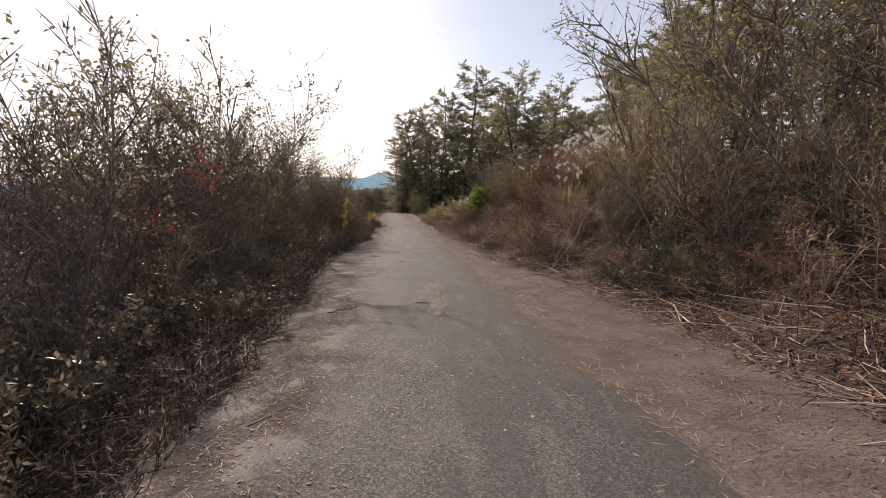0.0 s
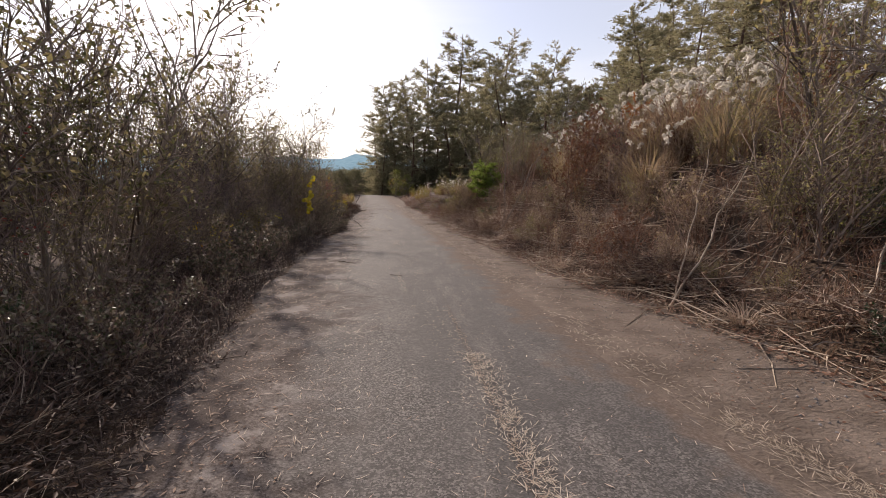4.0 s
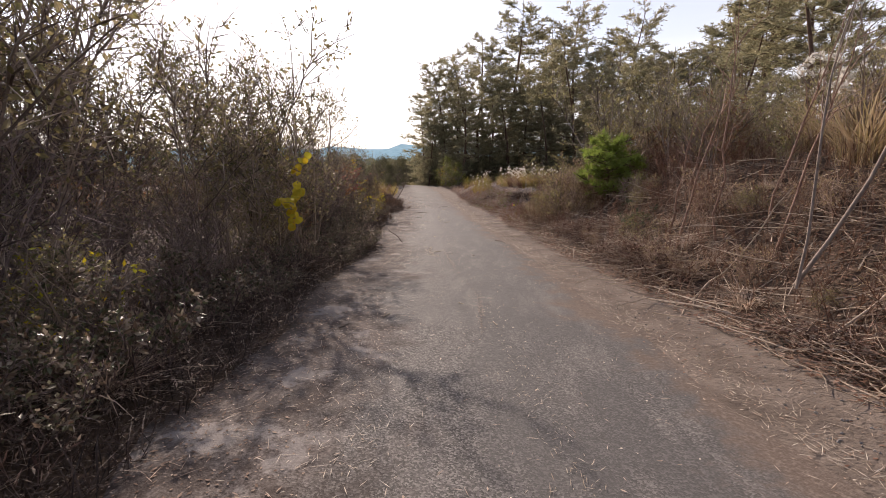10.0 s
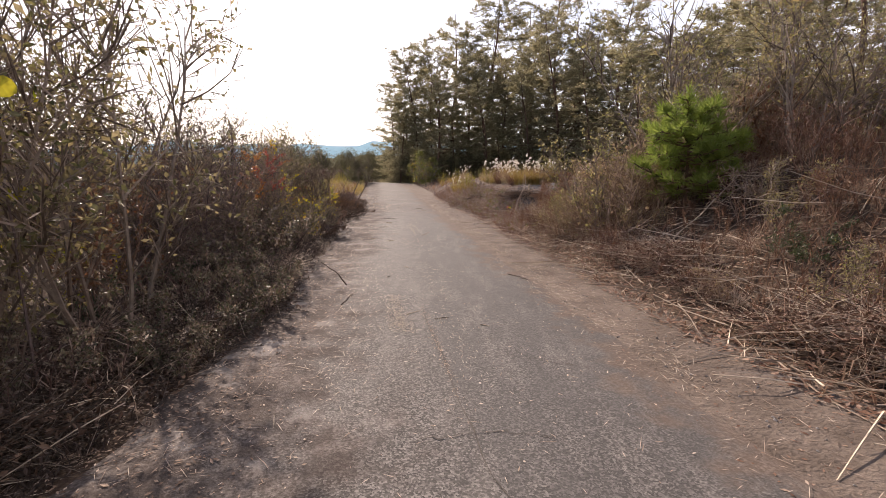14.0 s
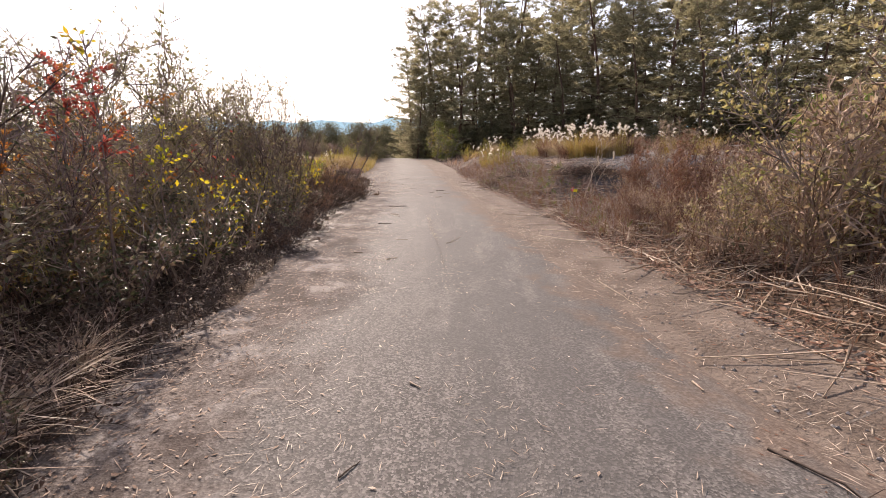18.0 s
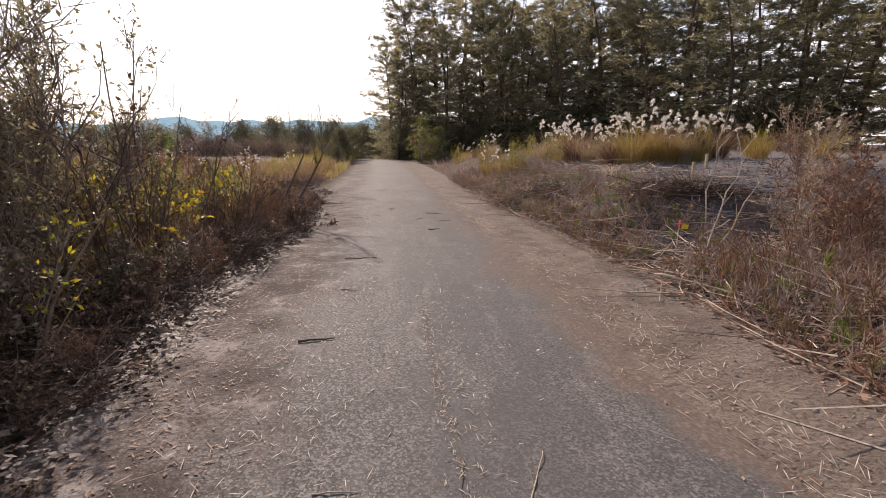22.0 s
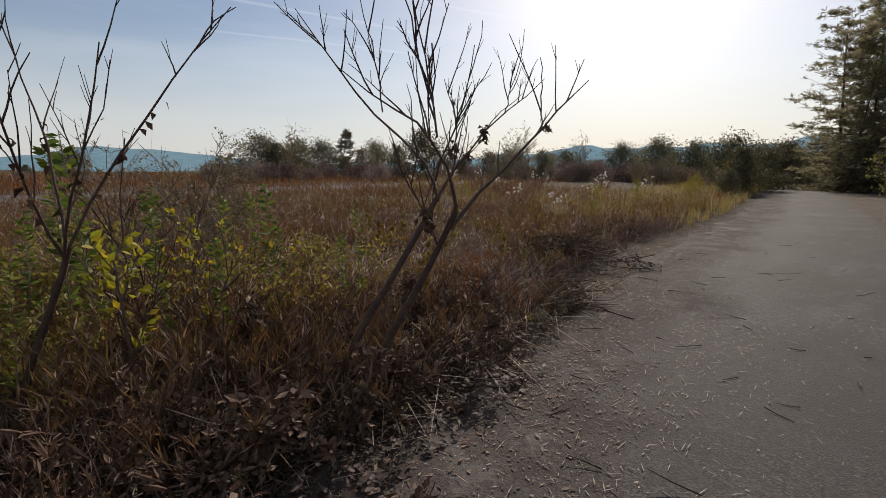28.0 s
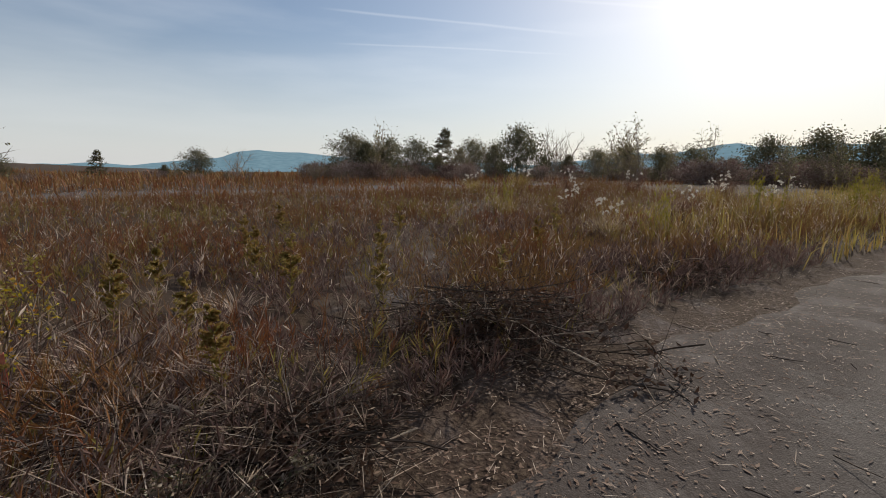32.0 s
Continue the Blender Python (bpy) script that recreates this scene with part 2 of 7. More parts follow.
M_LEAF_EVERGREEN = leafy("leaf_evergreen", [(0.03, 0.05, 0.02), (0.05, 0.08, 0.03), (0.09, 0.11, 0.045)], 0.25, 0.35, 0.5)
# paler than real pine needles: haze over the far wood is put into the colour
M_NEEDLE = leafy("needle_dark", [(0.2, 0.19, 0.115), (0.34, 0.315, 0.19), (0.48, 0.42, 0.27)], 0.65, 0.85, 0.08)
M_NEEDLE_YOUNG = leafy("needle_young", [(0.15, 0.22, 0.045), (0.22, 0.3, 0.06), (0.3, 0.37, 0.085)], 0.5)
M_STRAW = leafy("straw", [(0.3, 0.21, 0.16), (0.46, 0.35, 0.275), (0.6, 0.485, 0.4), (0.74, 0.645, 0.55)], 0.4, 0.7, 0.25)
M_GRASS_BROWN = leafy("grass_brown", [(0.11, 0.045, 0.03), (0.23, 0.083, 0.042), (0.3, 0.136, 0.054), (0.24, 0.136, 0.058), (0.34, 0.215, 0.09), (0.26, 0.132, 0.058)], 0.25, 0.7, 0.2, 0.35, 0.55)
# field grass
M_GRASS_GOLD = leafy("grass_gold", [(0.3, 0.18, 0.06), (0.42, 0.28, 0.1), (0.36, 0.3, 0.08), (0.5, 0.38, 0.18)], 0.4, 0.65, 0.25)
M_GRASS_GREEN = leafy("grass_yellow_green", [(0.17, 0.16, 0.03), (0.3, 0.27, 0.045), (0.42, 0.34, 0.07)], 0.45, 0.6, 0.25)
M_STRAW_YELLOW = leafy("straw_yellow", [(0.34, 0.27, 0.21), (0.54, 0.46, 0.38), (0.74, 0.67, 0.58)], 0.35, 0.65, 0.3)
M_BARK_PALE = barky("bark_pale", (0.17, 0.11, 0.08), (0.6, 0.46, 0.36), 18.0)
M_PLUME = leafy("plume_white", [(0.7, 0.66, 0.58), (0.82, 0.78, 0.71), (0.88, 0.86, 0.81)], 0.55, 0.8, 0.1)
M_LITTER = leafy("leaf_litter", [(0.075, 0.045, 0.034), (0.13, 0.08, 0.058), (0.2, 0.13, 0.095), (0.33, 0.24, 0.185)], 0.15, 0.7, 0.2)
M_GRASS_BANK = leafy("grass_bank", [(0.11, 0.054, 0.036), (0.22, 0.13, 0.09), (0.42, 0.3, 0.225)], 0.4, 0.7, 0.2)
M_BARK_DARK = barky("bark_dark", (0.055, 0.04, 0.035), (0.21, 0.155, 0.13))
M_GRASS_TAN = leafy("grass_tan", [(0.34, 0.24, 0.16), (0.46, 0.345, 0.23), (0.42, 0.34, 0.17), (0.58, 0.465, 0.34)], 0.4, 0.65, 0.25)
M_LEAF_ORANGE = leafy("leaf_rust_orange", [(0.3, 0.1, 0.03), (0.42, 0.17, 0.05), (0.5, 0.26, 0.07)], 0.5)
M_LEAF_FAR = leafy("leaf_far_dark", [(0.07, 0.075, 0.04), (0.13, 0.125, 0.065), (0.22, 0.18, 0.1)], 0.45)
M_LEAF_LIME = leafy("leaf_yellow_green", [(0.14, 0.16, 0.045), (0.22, 0.23, 0.06), (0.32, 0.29, 0.07)], 0.45)
M_LITTER_RED = leafy("leaf_litter_red", [(0.075, 0.036, 0.025), (0.16, 0.081, 0.055), (0.26, 0.155, 0.11), (0.44, 0.33, 0.26)], 0.15, 0.7, 0.2)
M_LEAF_MIX = leafy("leaf_autumn_mix", [(0.22, 0.1, 0.045), (0.33, 0.24, 0.07), (0.46, 0.4, 0.09), (0.3, 0.27, 0.09), (0.32, 0.16, 0.07)], 0.45, 0.5, 0.3, 0.6)

M_HERB_PURPLE = leafy("herb_purple_grey", [(0.12, 0.07, 0.062), (0.2, 0.13, 0.115), (0.3, 0.225, 0.2), (0.42, 0.35, 0.31)], 0.3, 0.7, 0.2)
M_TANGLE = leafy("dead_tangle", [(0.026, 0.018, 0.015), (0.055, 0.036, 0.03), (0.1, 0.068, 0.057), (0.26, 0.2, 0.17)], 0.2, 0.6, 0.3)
M_HERB_OLIVE = leafy("herb_olive", [(0.13, 0.11, 0.03), (0.24, 0.2, 0.055), (0.34, 0.27, 0.09), (0.3, 0.17, 0.06)], 0.45, 0.6, 0.25)


def soil_material():
    m, nodes, links, bsdf = material("soil", 0.95, 0.15)
    uv = nodes.new("ShaderNodeTexCoord").outputs["UV"]
    where = nodes.new("ShaderNodeTexCoord").outputs["Object"]
    split = nodes.new("ShaderNodeSeparateXYZ")
    links.new(uv, split.inputs[0])
    big, mid, fine = (noise_node(nodes, links, where, s, 5.0) for s in (0.35, 2.2, 26.0))
    brown = mixed(nodes, links, stepped(nodes, links, mid, 0.35, 0.7), (0.035, 0.023, 0.017), (0.085, 0.055, 0.04))
    grit = mixed(nodes, links, stepped(nodes, links, fine, 0.45, 0.75), brown, (0.15, 0.11, 0.08))
    dry = mixed(nodes, links, stepped(nodes, links, big, 0.4, 0.65), grit, (0.07, 0.048, 0.034), "MIX")
    sandy = mixed(nodes, links, stepped(nodes, links, mid, 0.3, 0.7), (0.1, 0.078, 0.064), (0.17, 0.136, 0.114))
    sandy = mixed(nodes, links, stepped(nodes, links, fine, 0.5, 0.8), sandy, (0.1, 0.075, 0.058))
    grey = mixed(nodes, links, stepped(nodes, links, fine, 0.3, 0.7), (0.07, 0.06, 0.058), (0.17, 0.15, 0.146))
    wob = maths(nodes, links, "ADD", split.outputs["X"], maths(nodes, links, "MULTIPLY", maths(nodes, links, "SUBTRACT", mid, 0.5), 0.5))
    colour = mixed(nodes, links, stepped(nodes, links, wob, 0.35, 0.65), dry, sandy)
    wob2 = maths(nodes, links, "ADD", split.outputs["Y"], maths(nodes, links, "MULTIPLY", maths(nodes, links, "SUBTRACT", mid, 0.5), 0.7))
    colour = mixed(nodes, links, stepped(nodes, links, wob2, 0.35, 0.65), colour, grey)
    links.new(colour, bsdf.inputs["Base Color"])
    bumped(nodes, links, bsdf, maths(nodes, links, "ADD", fine, mid), 0.9, 0.03)
    return m


def asphalt_material():
    """Old asphalt; U runs across the road from 0 (left edge) to 1 (right edge), V along it in metres."""
    m, nodes, links, bsdf = material("asphalt", 0.8, 0.15)
    split = nodes.new("ShaderNodeSeparateXYZ")
    links.new(nodes.new("ShaderNodeTexCoord").outputs["UV"], split.inputs[0])
    where = nodes.new("ShaderNodeTexCoord").outputs["Object"]
    u = split.outputs["X"]
    stretch = nodes.new("ShaderNodeMapping")
    stretch.inputs["Scale"].default_value = (1.0, 0.22, 1.0)
    links.new(where, stretch.inputs["Vector"])
    stone = nodes.new("ShaderNodeTexVoronoi")
    stone.inputs["Scale"].default_value = 95.0
    links.new(where, stone.inputs["Vector"])
    sep = nodes.new("ShaderNodeSeparateColor")
    links.new(stone.outputs["Color"], sep.inputs[0])
    big, mid, fine = (noise_node(nodes, links, where, s, 5.0) for s in (0.5, 3.0, 40.0))
    streak = noise_node(nodes, links, stretch.outputs["Vector"], 4.5, 4.0)
    blotch = noise_node(nodes, links, where, 1.4, 6.0, 0.7)
    lit = maths(nodes, links, "POWER", sep.outputs[0], 2.0)
    base = mixed(nodes, links, lit, (0.034, 0.031, 0.03), (0.22, 0.203, 0.191))
    base = mixed(nodes, links, maths(nodes, links, "MULTIPLY", stepped(nodes, links, big, 0.35, 0.7), 0.4), base, (0.1, 0.093, 0.089))
    # worn pale blotches and streaks along the wheel tracks
    base = mixed(nodes, links, maths(nodes, links, "MULTIPLY", stepped(nodes, links, streak, 0.48, 0.68), 0.3), base, (0.155, 0.141, 0.131))
    base = mixed(nodes, links, maths(nodes, links, "MULTIPLY", stepped(nodes, links, blotch, 0.56, 0.7), 0.5), base, (0.06, 0.054, 0.051))
    # a darker, newer strip along the right half of the lane
    lane = maths(nodes, links, "MULTIPLY", stepped(nodes, links, maths(nodes, links, "ADD", u, maths(nodes, links, "MULTIPLY", mid, 0.05)), 0.5, 0.6), 0.62)
    lane = maths(nodes, links, "MULTIPLY", lane, stepped(nodes, links, streak, 0.68, 0.4))
    base = mixed(nodes, links, lane, base, (0.072, 0.068, 0.066))
    # dirt carried over the far stretch
    dirty = maths(nodes, links, "MULTIPLY", stepped(nodes, links, maths(nodes, links, "ADD", split.outputs["Y"], maths(nodes, links, "MULTIPLY", mid, 3.0)), 34.0, 39.0), stepped(nodes, links, big, 0.2, 0.6))
    base = mixed(nodes, links, maths(nodes, links, "MULTIPLY", dirty, 0.72), base, (0.062, 0.05, 0.045))
    shake = maths(nodes, links, "MULTIPLY", maths(nodes, links, "SUBTRACT", maths(nodes, links, "ADD", big, mid), 1.0), 0.42)
    left = maths(nodes, links, "MULTIPLY", stepped(nodes, links, maths(nodes, links, "ADD", u, shake), 0.42, 0.2), maths(nodes, links, "SUBTRACT", 1.0, maths(nodes, links, "MULTIPLY", dirty, 0.25)))
    right = stepped(nodes, links, maths(nodes, links, "ADD", u, shake), 0.84, 0.97)
    silt = mixed(nodes, links, stepped(nodes, links, fine, 0.38, 0.66), (0.062, 0.047, 0.041), (0.18, 0.15, 0.135))
    damp = noise_node(nodes, links, where, 2.1, 5.0, 0.62)
    silt = mixed(nodes, links, maths(nodes, links, "MULTIPLY", stepped(nodes, links, damp, 0.49, 0.57), 0.85), silt, (0.045, 0.031, 0.026))
    silt = mixed(nodes, links, maths(nodes, links, "MULTIPLY", stepped(nodes, links, damp, 0.45, 0.38), 0.7), silt, (0.29, 0.262, 0.245))
    silt = mixed(nodes, links, maths(nodes, links, "MULTIPLY", dirty, 0.65), silt, (0.06, 0.046, 0.039))
    sand = mixed(nodes, links, stepped(nodes, links, fine, 0.4, 0.7), (0.1, 0.075, 0.061), (0.175, 0.137, 0.113))
    base = mixed(nodes, links, maths(nodes, links, "MULTIPLY", left, 0.75), base, silt)
    base = mixed(nodes, links, maths(nodes, links, "MULTIPLY", right, 0.95), base, sand)
    links.new(base, bsdf.inputs["Base Color"])
    dusty = maths(nodes, links, "MAXIMUM", left, right)
    links.new(maths(nodes, links, "ADD", maths(nodes, links, "MULTIPLY", dusty, 0.2), maths(nodes, links, "ADD", maths(nodes, links, "MULTIPLY", blotch, 0.14), 0.68)), bsdf.inputs["Roughness"])
    bumped(nodes, links, bsdf, maths(nodes, links, "ADD", stone.outputs["Distance"], maths(nodes, links, "MULTIPLY", fine, 0.6)), 0.45, 0.006)
    return m


def plain(name, low, high, scale=20.0, rough=0.7):
    m, nodes, links, bsdf = material(name, rough, 0.3)
    n = noise_node(nodes, links, nodes.new("ShaderNodeTexCoord").outputs["Object"], scale, 4.0)
    links.new(mixed(nodes, links, stepped(nodes, links, n, 0.3, 0.7), low, high), bsdf.inputs["Base Color"])
    return m


M_SOIL, M_ASPHALT = soil_material(), asphalt_material()
M_CRACK = plain("crack_fill", (0.03, 0.025, 0.022), (0.07, 0.055, 0.045))
M_STONE = plain("stone_grey", (0.1, 0.092, 0.09), (0.25, 0.232, 0.222), 9.0)
M_PINK = plain("ribbon_pink", (0.7, 0.03, 0.14), (0.8, 0.06, 0.2))
M_TAG = plain("tag_yellow", (0.68, 0.6, 0.02), (0.78, 0.7, 0.05))
M_REDCLOTH = plain("cloth_red", (0.42, 0.14, 0.1), (0.55, 0.24, 0.18))
M_STAKE = plain("stake_wood", (0.4, 0.3, 0.2), (0.55, 0.44, 0.32))


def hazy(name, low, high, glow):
    """Distant hills; the kilometres of bright air are put into their colour and glow."""
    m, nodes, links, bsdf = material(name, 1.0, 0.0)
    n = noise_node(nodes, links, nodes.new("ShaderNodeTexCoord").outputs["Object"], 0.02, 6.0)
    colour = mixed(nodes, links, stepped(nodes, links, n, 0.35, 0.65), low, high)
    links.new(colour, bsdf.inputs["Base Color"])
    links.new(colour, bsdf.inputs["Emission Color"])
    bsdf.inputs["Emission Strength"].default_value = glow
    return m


# pale tones and emission stand in for the haze over the hills
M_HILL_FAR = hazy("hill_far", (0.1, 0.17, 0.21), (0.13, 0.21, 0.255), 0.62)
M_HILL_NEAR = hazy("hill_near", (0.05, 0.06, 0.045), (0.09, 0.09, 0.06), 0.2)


# ---- mesh helpers ----
rng = np.random.default_rng(7)


def unit(v):
    return v / np.maximum(np.linalg.norm(v, axis=-1, keepdims=True), 1e-9)


class Geo:
    """Gathers corners and faces, and turns them into one mesh."""

    def __init__(self):
        self.corners, self.threes, self.fours, self.count = [], [], [], 0

    def add(self, corners, fours=None, threes=None):
        corners = np.asarray(corners, float).reshape(-1, 3)
        if fours is not None:
            self.fours.append(np.asarray(fours).reshape(-1, 4) + self.count)
        if threes is not None:
            self.threes.append(np.asarray(threes).reshape(-1, 3) + self.count)
        self.corners.append(corners)
        self.count += len(corners)
        return self

    def tubes(self, lines, radii, sides=3):
        """Round rods along k lines of n points each."""
        lines, radii = np.asarray(lines, float), np.asarray(radii, float)
        k, n, _ = lines.shape
        along = unit(np.gradient(lines, axis=1))
        ref = unit(np.cross(along, unit(rng.normal(size=(k, 1, 3)) * 0.2 + [0.57, 0.6, 0.3])))
        other = np.cross(along, ref)
        a = np.arange(sides) * 2 * np.pi / sides
        ring = ref[:, :, None] * np.cos(a)[:, None] + other[:, :, None] * np.sin(a)[:, None]
        corners = lines[:, :, None] + ring * radii[:, :, None, None]
        i, j = np.meshgrid(np.arange(n - 1), np.arange(sides), indexing="ij")
        one = np.stack([i * sides + j, i * sides + (j + 1) % sides, (i + 1) * sides + (j + 1) % sides, (i + 1) * sides + j], -1).reshape(-1, 4)
        faces = (np.arange(k)[:, None, None] * n * sides + one[None]).reshape(-1, 4)
        return self.add(corners, faces)

    def leaves(self, base, way, length, width, fold=0.25, flat=0.0):
        """Pointed leaves, folded a little along the middle."""
        base, way = np.asarray(base), unit(np.asarray(way))
        k = len(base)
        side = unit(np.cross(way, rng.normal(size=(k, 3)) * (1 - 0.85 * flat) + [0, 0, 0.6 + flat]))
        lift = np.cross(side, way)
        length, width = np.broadcast_to(length, k)[:, None], np.broadcast_to(width, k)[:, None]
        mid = base + way * length * 0.45
        corners = np.stack([base, mid + side * width + lift * width * fold, base + way * length, mid - side * width + lift * width * fold], 1)
        return self.add(corners, np.arange(4 * k).reshape(k, 4))

    def blades(self, base, way, height, width, bend, fine=True):
        """Grass blades: ribbons that narrow and lean over."""
        base = np.asarray(base)
        k = len(base)
        height, width, bend = (np.broadcast_to(v, k)[:, None] for v in (height, width, bend))
        flat = np.stack([np.cos(way), np.sin(way), 0 * way], -1)
        side = np.stack([-np.sin(way), np.cos(way), 0 * way], -1)
        rows = []
        cuts = ((0.0, 0.7), (0.4, 1.0), (0.75, 0.65)) if fine else ((0.0, 0.8), (0.55, 0.9))
        for s, w in cuts:
            mid = base + flat * (bend * height * s * s) + np.array([0, 0, 1.0]) * height * (s - 0.35 * bend * s * s)
            rows += [mid - side * width * w, mid + side * width * w]
        rows.append(base + flat * bend * height + np.array([0, 0, 1.0]) * height * (1 - 0.35 * bend))
        n = 2 * len(cuts)
        first = np.arange(k)[:, None] * (n + 1)
        fours = np.concatenate([first + [q, q + 1, q + 3, q + 2] for q in range(0, n - 2, 2)])
        return self.add(np.stack(rows, 1), fours, first + [n - 2, n - 1, n])

    def mesh(self, name, mat, smooth=False):
        corners = np.concatenate(self.corners)
        fours = np.concatenate(self.fours) if self.fours else np.zeros((0, 4), int)
        threes = np.concatenate(self.threes) if self.threes else np.zeros((0, 3), int)
        me = bpy.data.meshes.new(name)
        me.vertices.add(len(corners))
        me.vertices.foreach_set("co", corners.astype(np.float32).ravel())
        loops = np.concatenate([fours.ravel(), threes.ravel()]).astype(np.int32)
        me.loops.add(len(loops))
        me.loops.foreach_set("vertex_index", loops)
        sizes = np.concatenate([np.full(len(fours), 4), np.full(len(threes), 3)])
        me.polygons.add(len(sizes))
        me.polygons.foreach_set("loop_start", (np.cumsum(sizes) - sizes).astype(np.int32))
        me.polygons.foreach_set("use_smooth", np.full(len(sizes), smooth))
        me.update(calc_edges=True)
        me.materials.append(mat)
        return me


def part(name, geo, mat, parent=None, label="", smooth=False, kind=""):
    ob = new(name, geo.mesh(name, mat, smooth))
    ob.parent = parent
    return tagged(ob, label, kind=kind)


def thing(name, label, category, group=""):
    return tagged(new(name), label, category, group)


def grown(start, way, length, n=5, wobble=0.15, rise=0.05):
    """Crooked lines that start, turn and rise a little at each step."""
    start, way = np.asarray(start, float), unit(np.asarray(way, float))
    step = np.broadcast_to(length, len(start))[:, None] / (n - 1)
    out = [start]
    for _ in range(n - 1):
        way = unit(way + rng.normal(size=way.shape) * wobble + [0, 0, rise])
        out.append(out[-1] + way * step)
    return np.stack(out, 1)


def sprouts(lines, count, low, high, spread):
    """Places and ways of side shoots on the given lines; also how far along they sit."""
    k, n, _ = lines.shape
    which, f = rng.integers(0, k, count), rng.uniform(low, high, count)
    at = f * (n - 1)
    i = np.minimum(at.astype(int), n - 2)
    a, b = lines[which, i], lines[which, i + 1]
    along = unit(b - a)
    across = unit(np.cross(along, rng.normal(size=(count, 3))))
    angle = rng.uniform(0.6, 1.2, count)[:, None] * spread
    return a + (b - a) * (at - i)[:, None], unit(along * np.cos(angle) + across * np.sin(angle)), f


def taper(count, n, thick, thin):
    return np.linspace(1, 0, n)[None] * (np.broadcast_to(thick, count)[:, None] - thin) + thin


# ---- the lie of the land ----
LEFT = ((-8, -4, 0, 4, 8.7, 12, 14.5, 20, 23, 25, 29, 33, 36, 38, 40, 42, 44, 47.5, 52, 60, 75, 110),
        (0.6, 0.1, -0.45, -1.1, -2.1, -2.75, -3.1, -3.75, -3.85, -4.2, -4.65, -5.2, -5.45, -5.75, -6.2, -6.75, -7.1, -7.5, -8.1, -9.6, -12.5, -24))
RIGHT = ((-8, 0, 5, 11.4, 14.5, 20, 23, 27, 32, 37, 40, 47, 60, 75, 110),
         (3.4, 2.6, 2.15, 1.5, 1.1, 0.35, 0.0, -0.65, -1.4, -2.15, -2.65, -3.7, -5.6, -8.6, -19))
FOOT = ((-8, 0, 5, 9.6, 12, 14, 19.7, 23, 27.4, 29, 33, 37.5, 42, 44, 51, 60, 75, 110),
        (4.8, 4.2, 3.8, 3.3, 2.65, 2.25, 1.45, 0.8, 0.35, 0.0, -0.35, -1.2, -1.95, -2.35, -3.15, -4.4, -7.0, -17))
BANK = ((-8, 18, 22, 26.5, 29, 31, 35, 45, 60), (2.9, 2.9, 2.7, 2.3, 1.2, 0.65, 0.45, 0.4, 0.5))


def left(y):
    return np.interp(y, *LEFT)


def right(y):
    return np.interp(y, *RIGHT)


def foot(y):
    return np.interp(y, *FOOT)


def smooth(v):
    v = np.clip(v, 0, 1)
    return v * v * (3 - 2 * v)


def waves(x, y):
    return 0.5 * np.sin(1.7 * x + 0.9 * y) * np.sin(1.3 * y - 0.6 * x) + 0.3 * np.sin(3.9 * x - 2.3 * y + 1) + 0.2 * np.sin(6.1 * y + 5.2 * x)


def road_height(y):
    y = np.asarray(y, float)
    z = np.where(y < 38.2, 0.0095 - 0.0451 * y + 0.00059 * y * y, -0.852)
    return z - 2.2 * smooth((y - 72) / 45)


def height(x, y):
    """The ground's height."""
    x, y = np.asarray(x, float), np.asarray(y, float)
    z = road_height(np.clip(y, -60, 400))
    up = x - foot(y)
    bank = np.interp(y, *BANK)
    mound = smooth((y - 33.6) / 2.6) * (1 - smooth((y - 50) / 8))
    z = z + (1 - mound) * bank * (0.72 * smooth(up / 3.6) + 0.28 * smooth((up - 2) / 6)) + mound * (0.85 * smooth(up / 2.0) + 0.3 * smooth((up - 1.5) / 3)) + 5.0 * smooth((up - 6) / 26) * (1 - smooth((y - 20) / 26)) * smooth((y + 60) / 50) + 0.10 * waves(x, y) * smooth(up / 0.8)
    out = left(y) - x
    z = z + 0.10 * smooth(out / 0.8) + 0.35 * smooth((out - 4) / 9) * smooth((y - 15) / 20) + 0.06 * waves(x, y) * smooth(out / 0.8)
    return z


# ---- ground: one sheet to the horizon ----
def steps(fine_low, fine_high, fine, far_low, far_high):
    mid = np.arange(fine_low, fine_high + fine / 2, fine)
    low = fine_low - np.cumsum(fine * 1.28 ** np.arange(1, 60))
    high = mid[-1] + np.cumsum(fine * 1.28 ** np.arange(1, 60))
    return np.concatenate([low[low > far_low][::-1], mid, high[high < far_high]])


def worn(x, y):
    """Bare trodden ground in the field: 1 inside, 0 outside."""
    along, off = (-(x + 10) * 0.9 + (y - 41.2) * 0.43), ((x + 10) * 0.43 + (y - 41.2) * 0.9)
    return 1 - smooth(((along / 3.4) ** 2 + (off / 0.9) ** 2 + 0.5 * waves(x * 1.5, y * 1.5) - 0.6) / 0.8)


gx, gy = steps(-15, 12, 0.3, -4000, 4000), steps(-8, 62, 0.3, -2500, 4500)
GX, GY = np.meshgrid(gx, gy)
ground_geo = Geo()
i, j = np.meshgrid(np.arange(len(gy) - 1), np.arange(len(gx) - 1), indexing="ij")
w = len(gx)
ground_geo.add(np.stack([GX, GY, height(GX, GY)], -1), np.stack([i * w + j, i * w + j + 1, (i + 1) * w + j + 1, (i + 1) * w + j], -1).reshape(-1, 4))
ground = tagged(part("ground", ground_geo, M_SOIL, smooth=True), "bare brown earth under dry leaves, grass and brush", "ground", kind="structure")
layer = ground.data.uv_layers.new(name="UVMap")
corner = np.empty(len(ground.data.loops), np.int32)
ground.data.loops.foreach_get("vertex_index", corner)
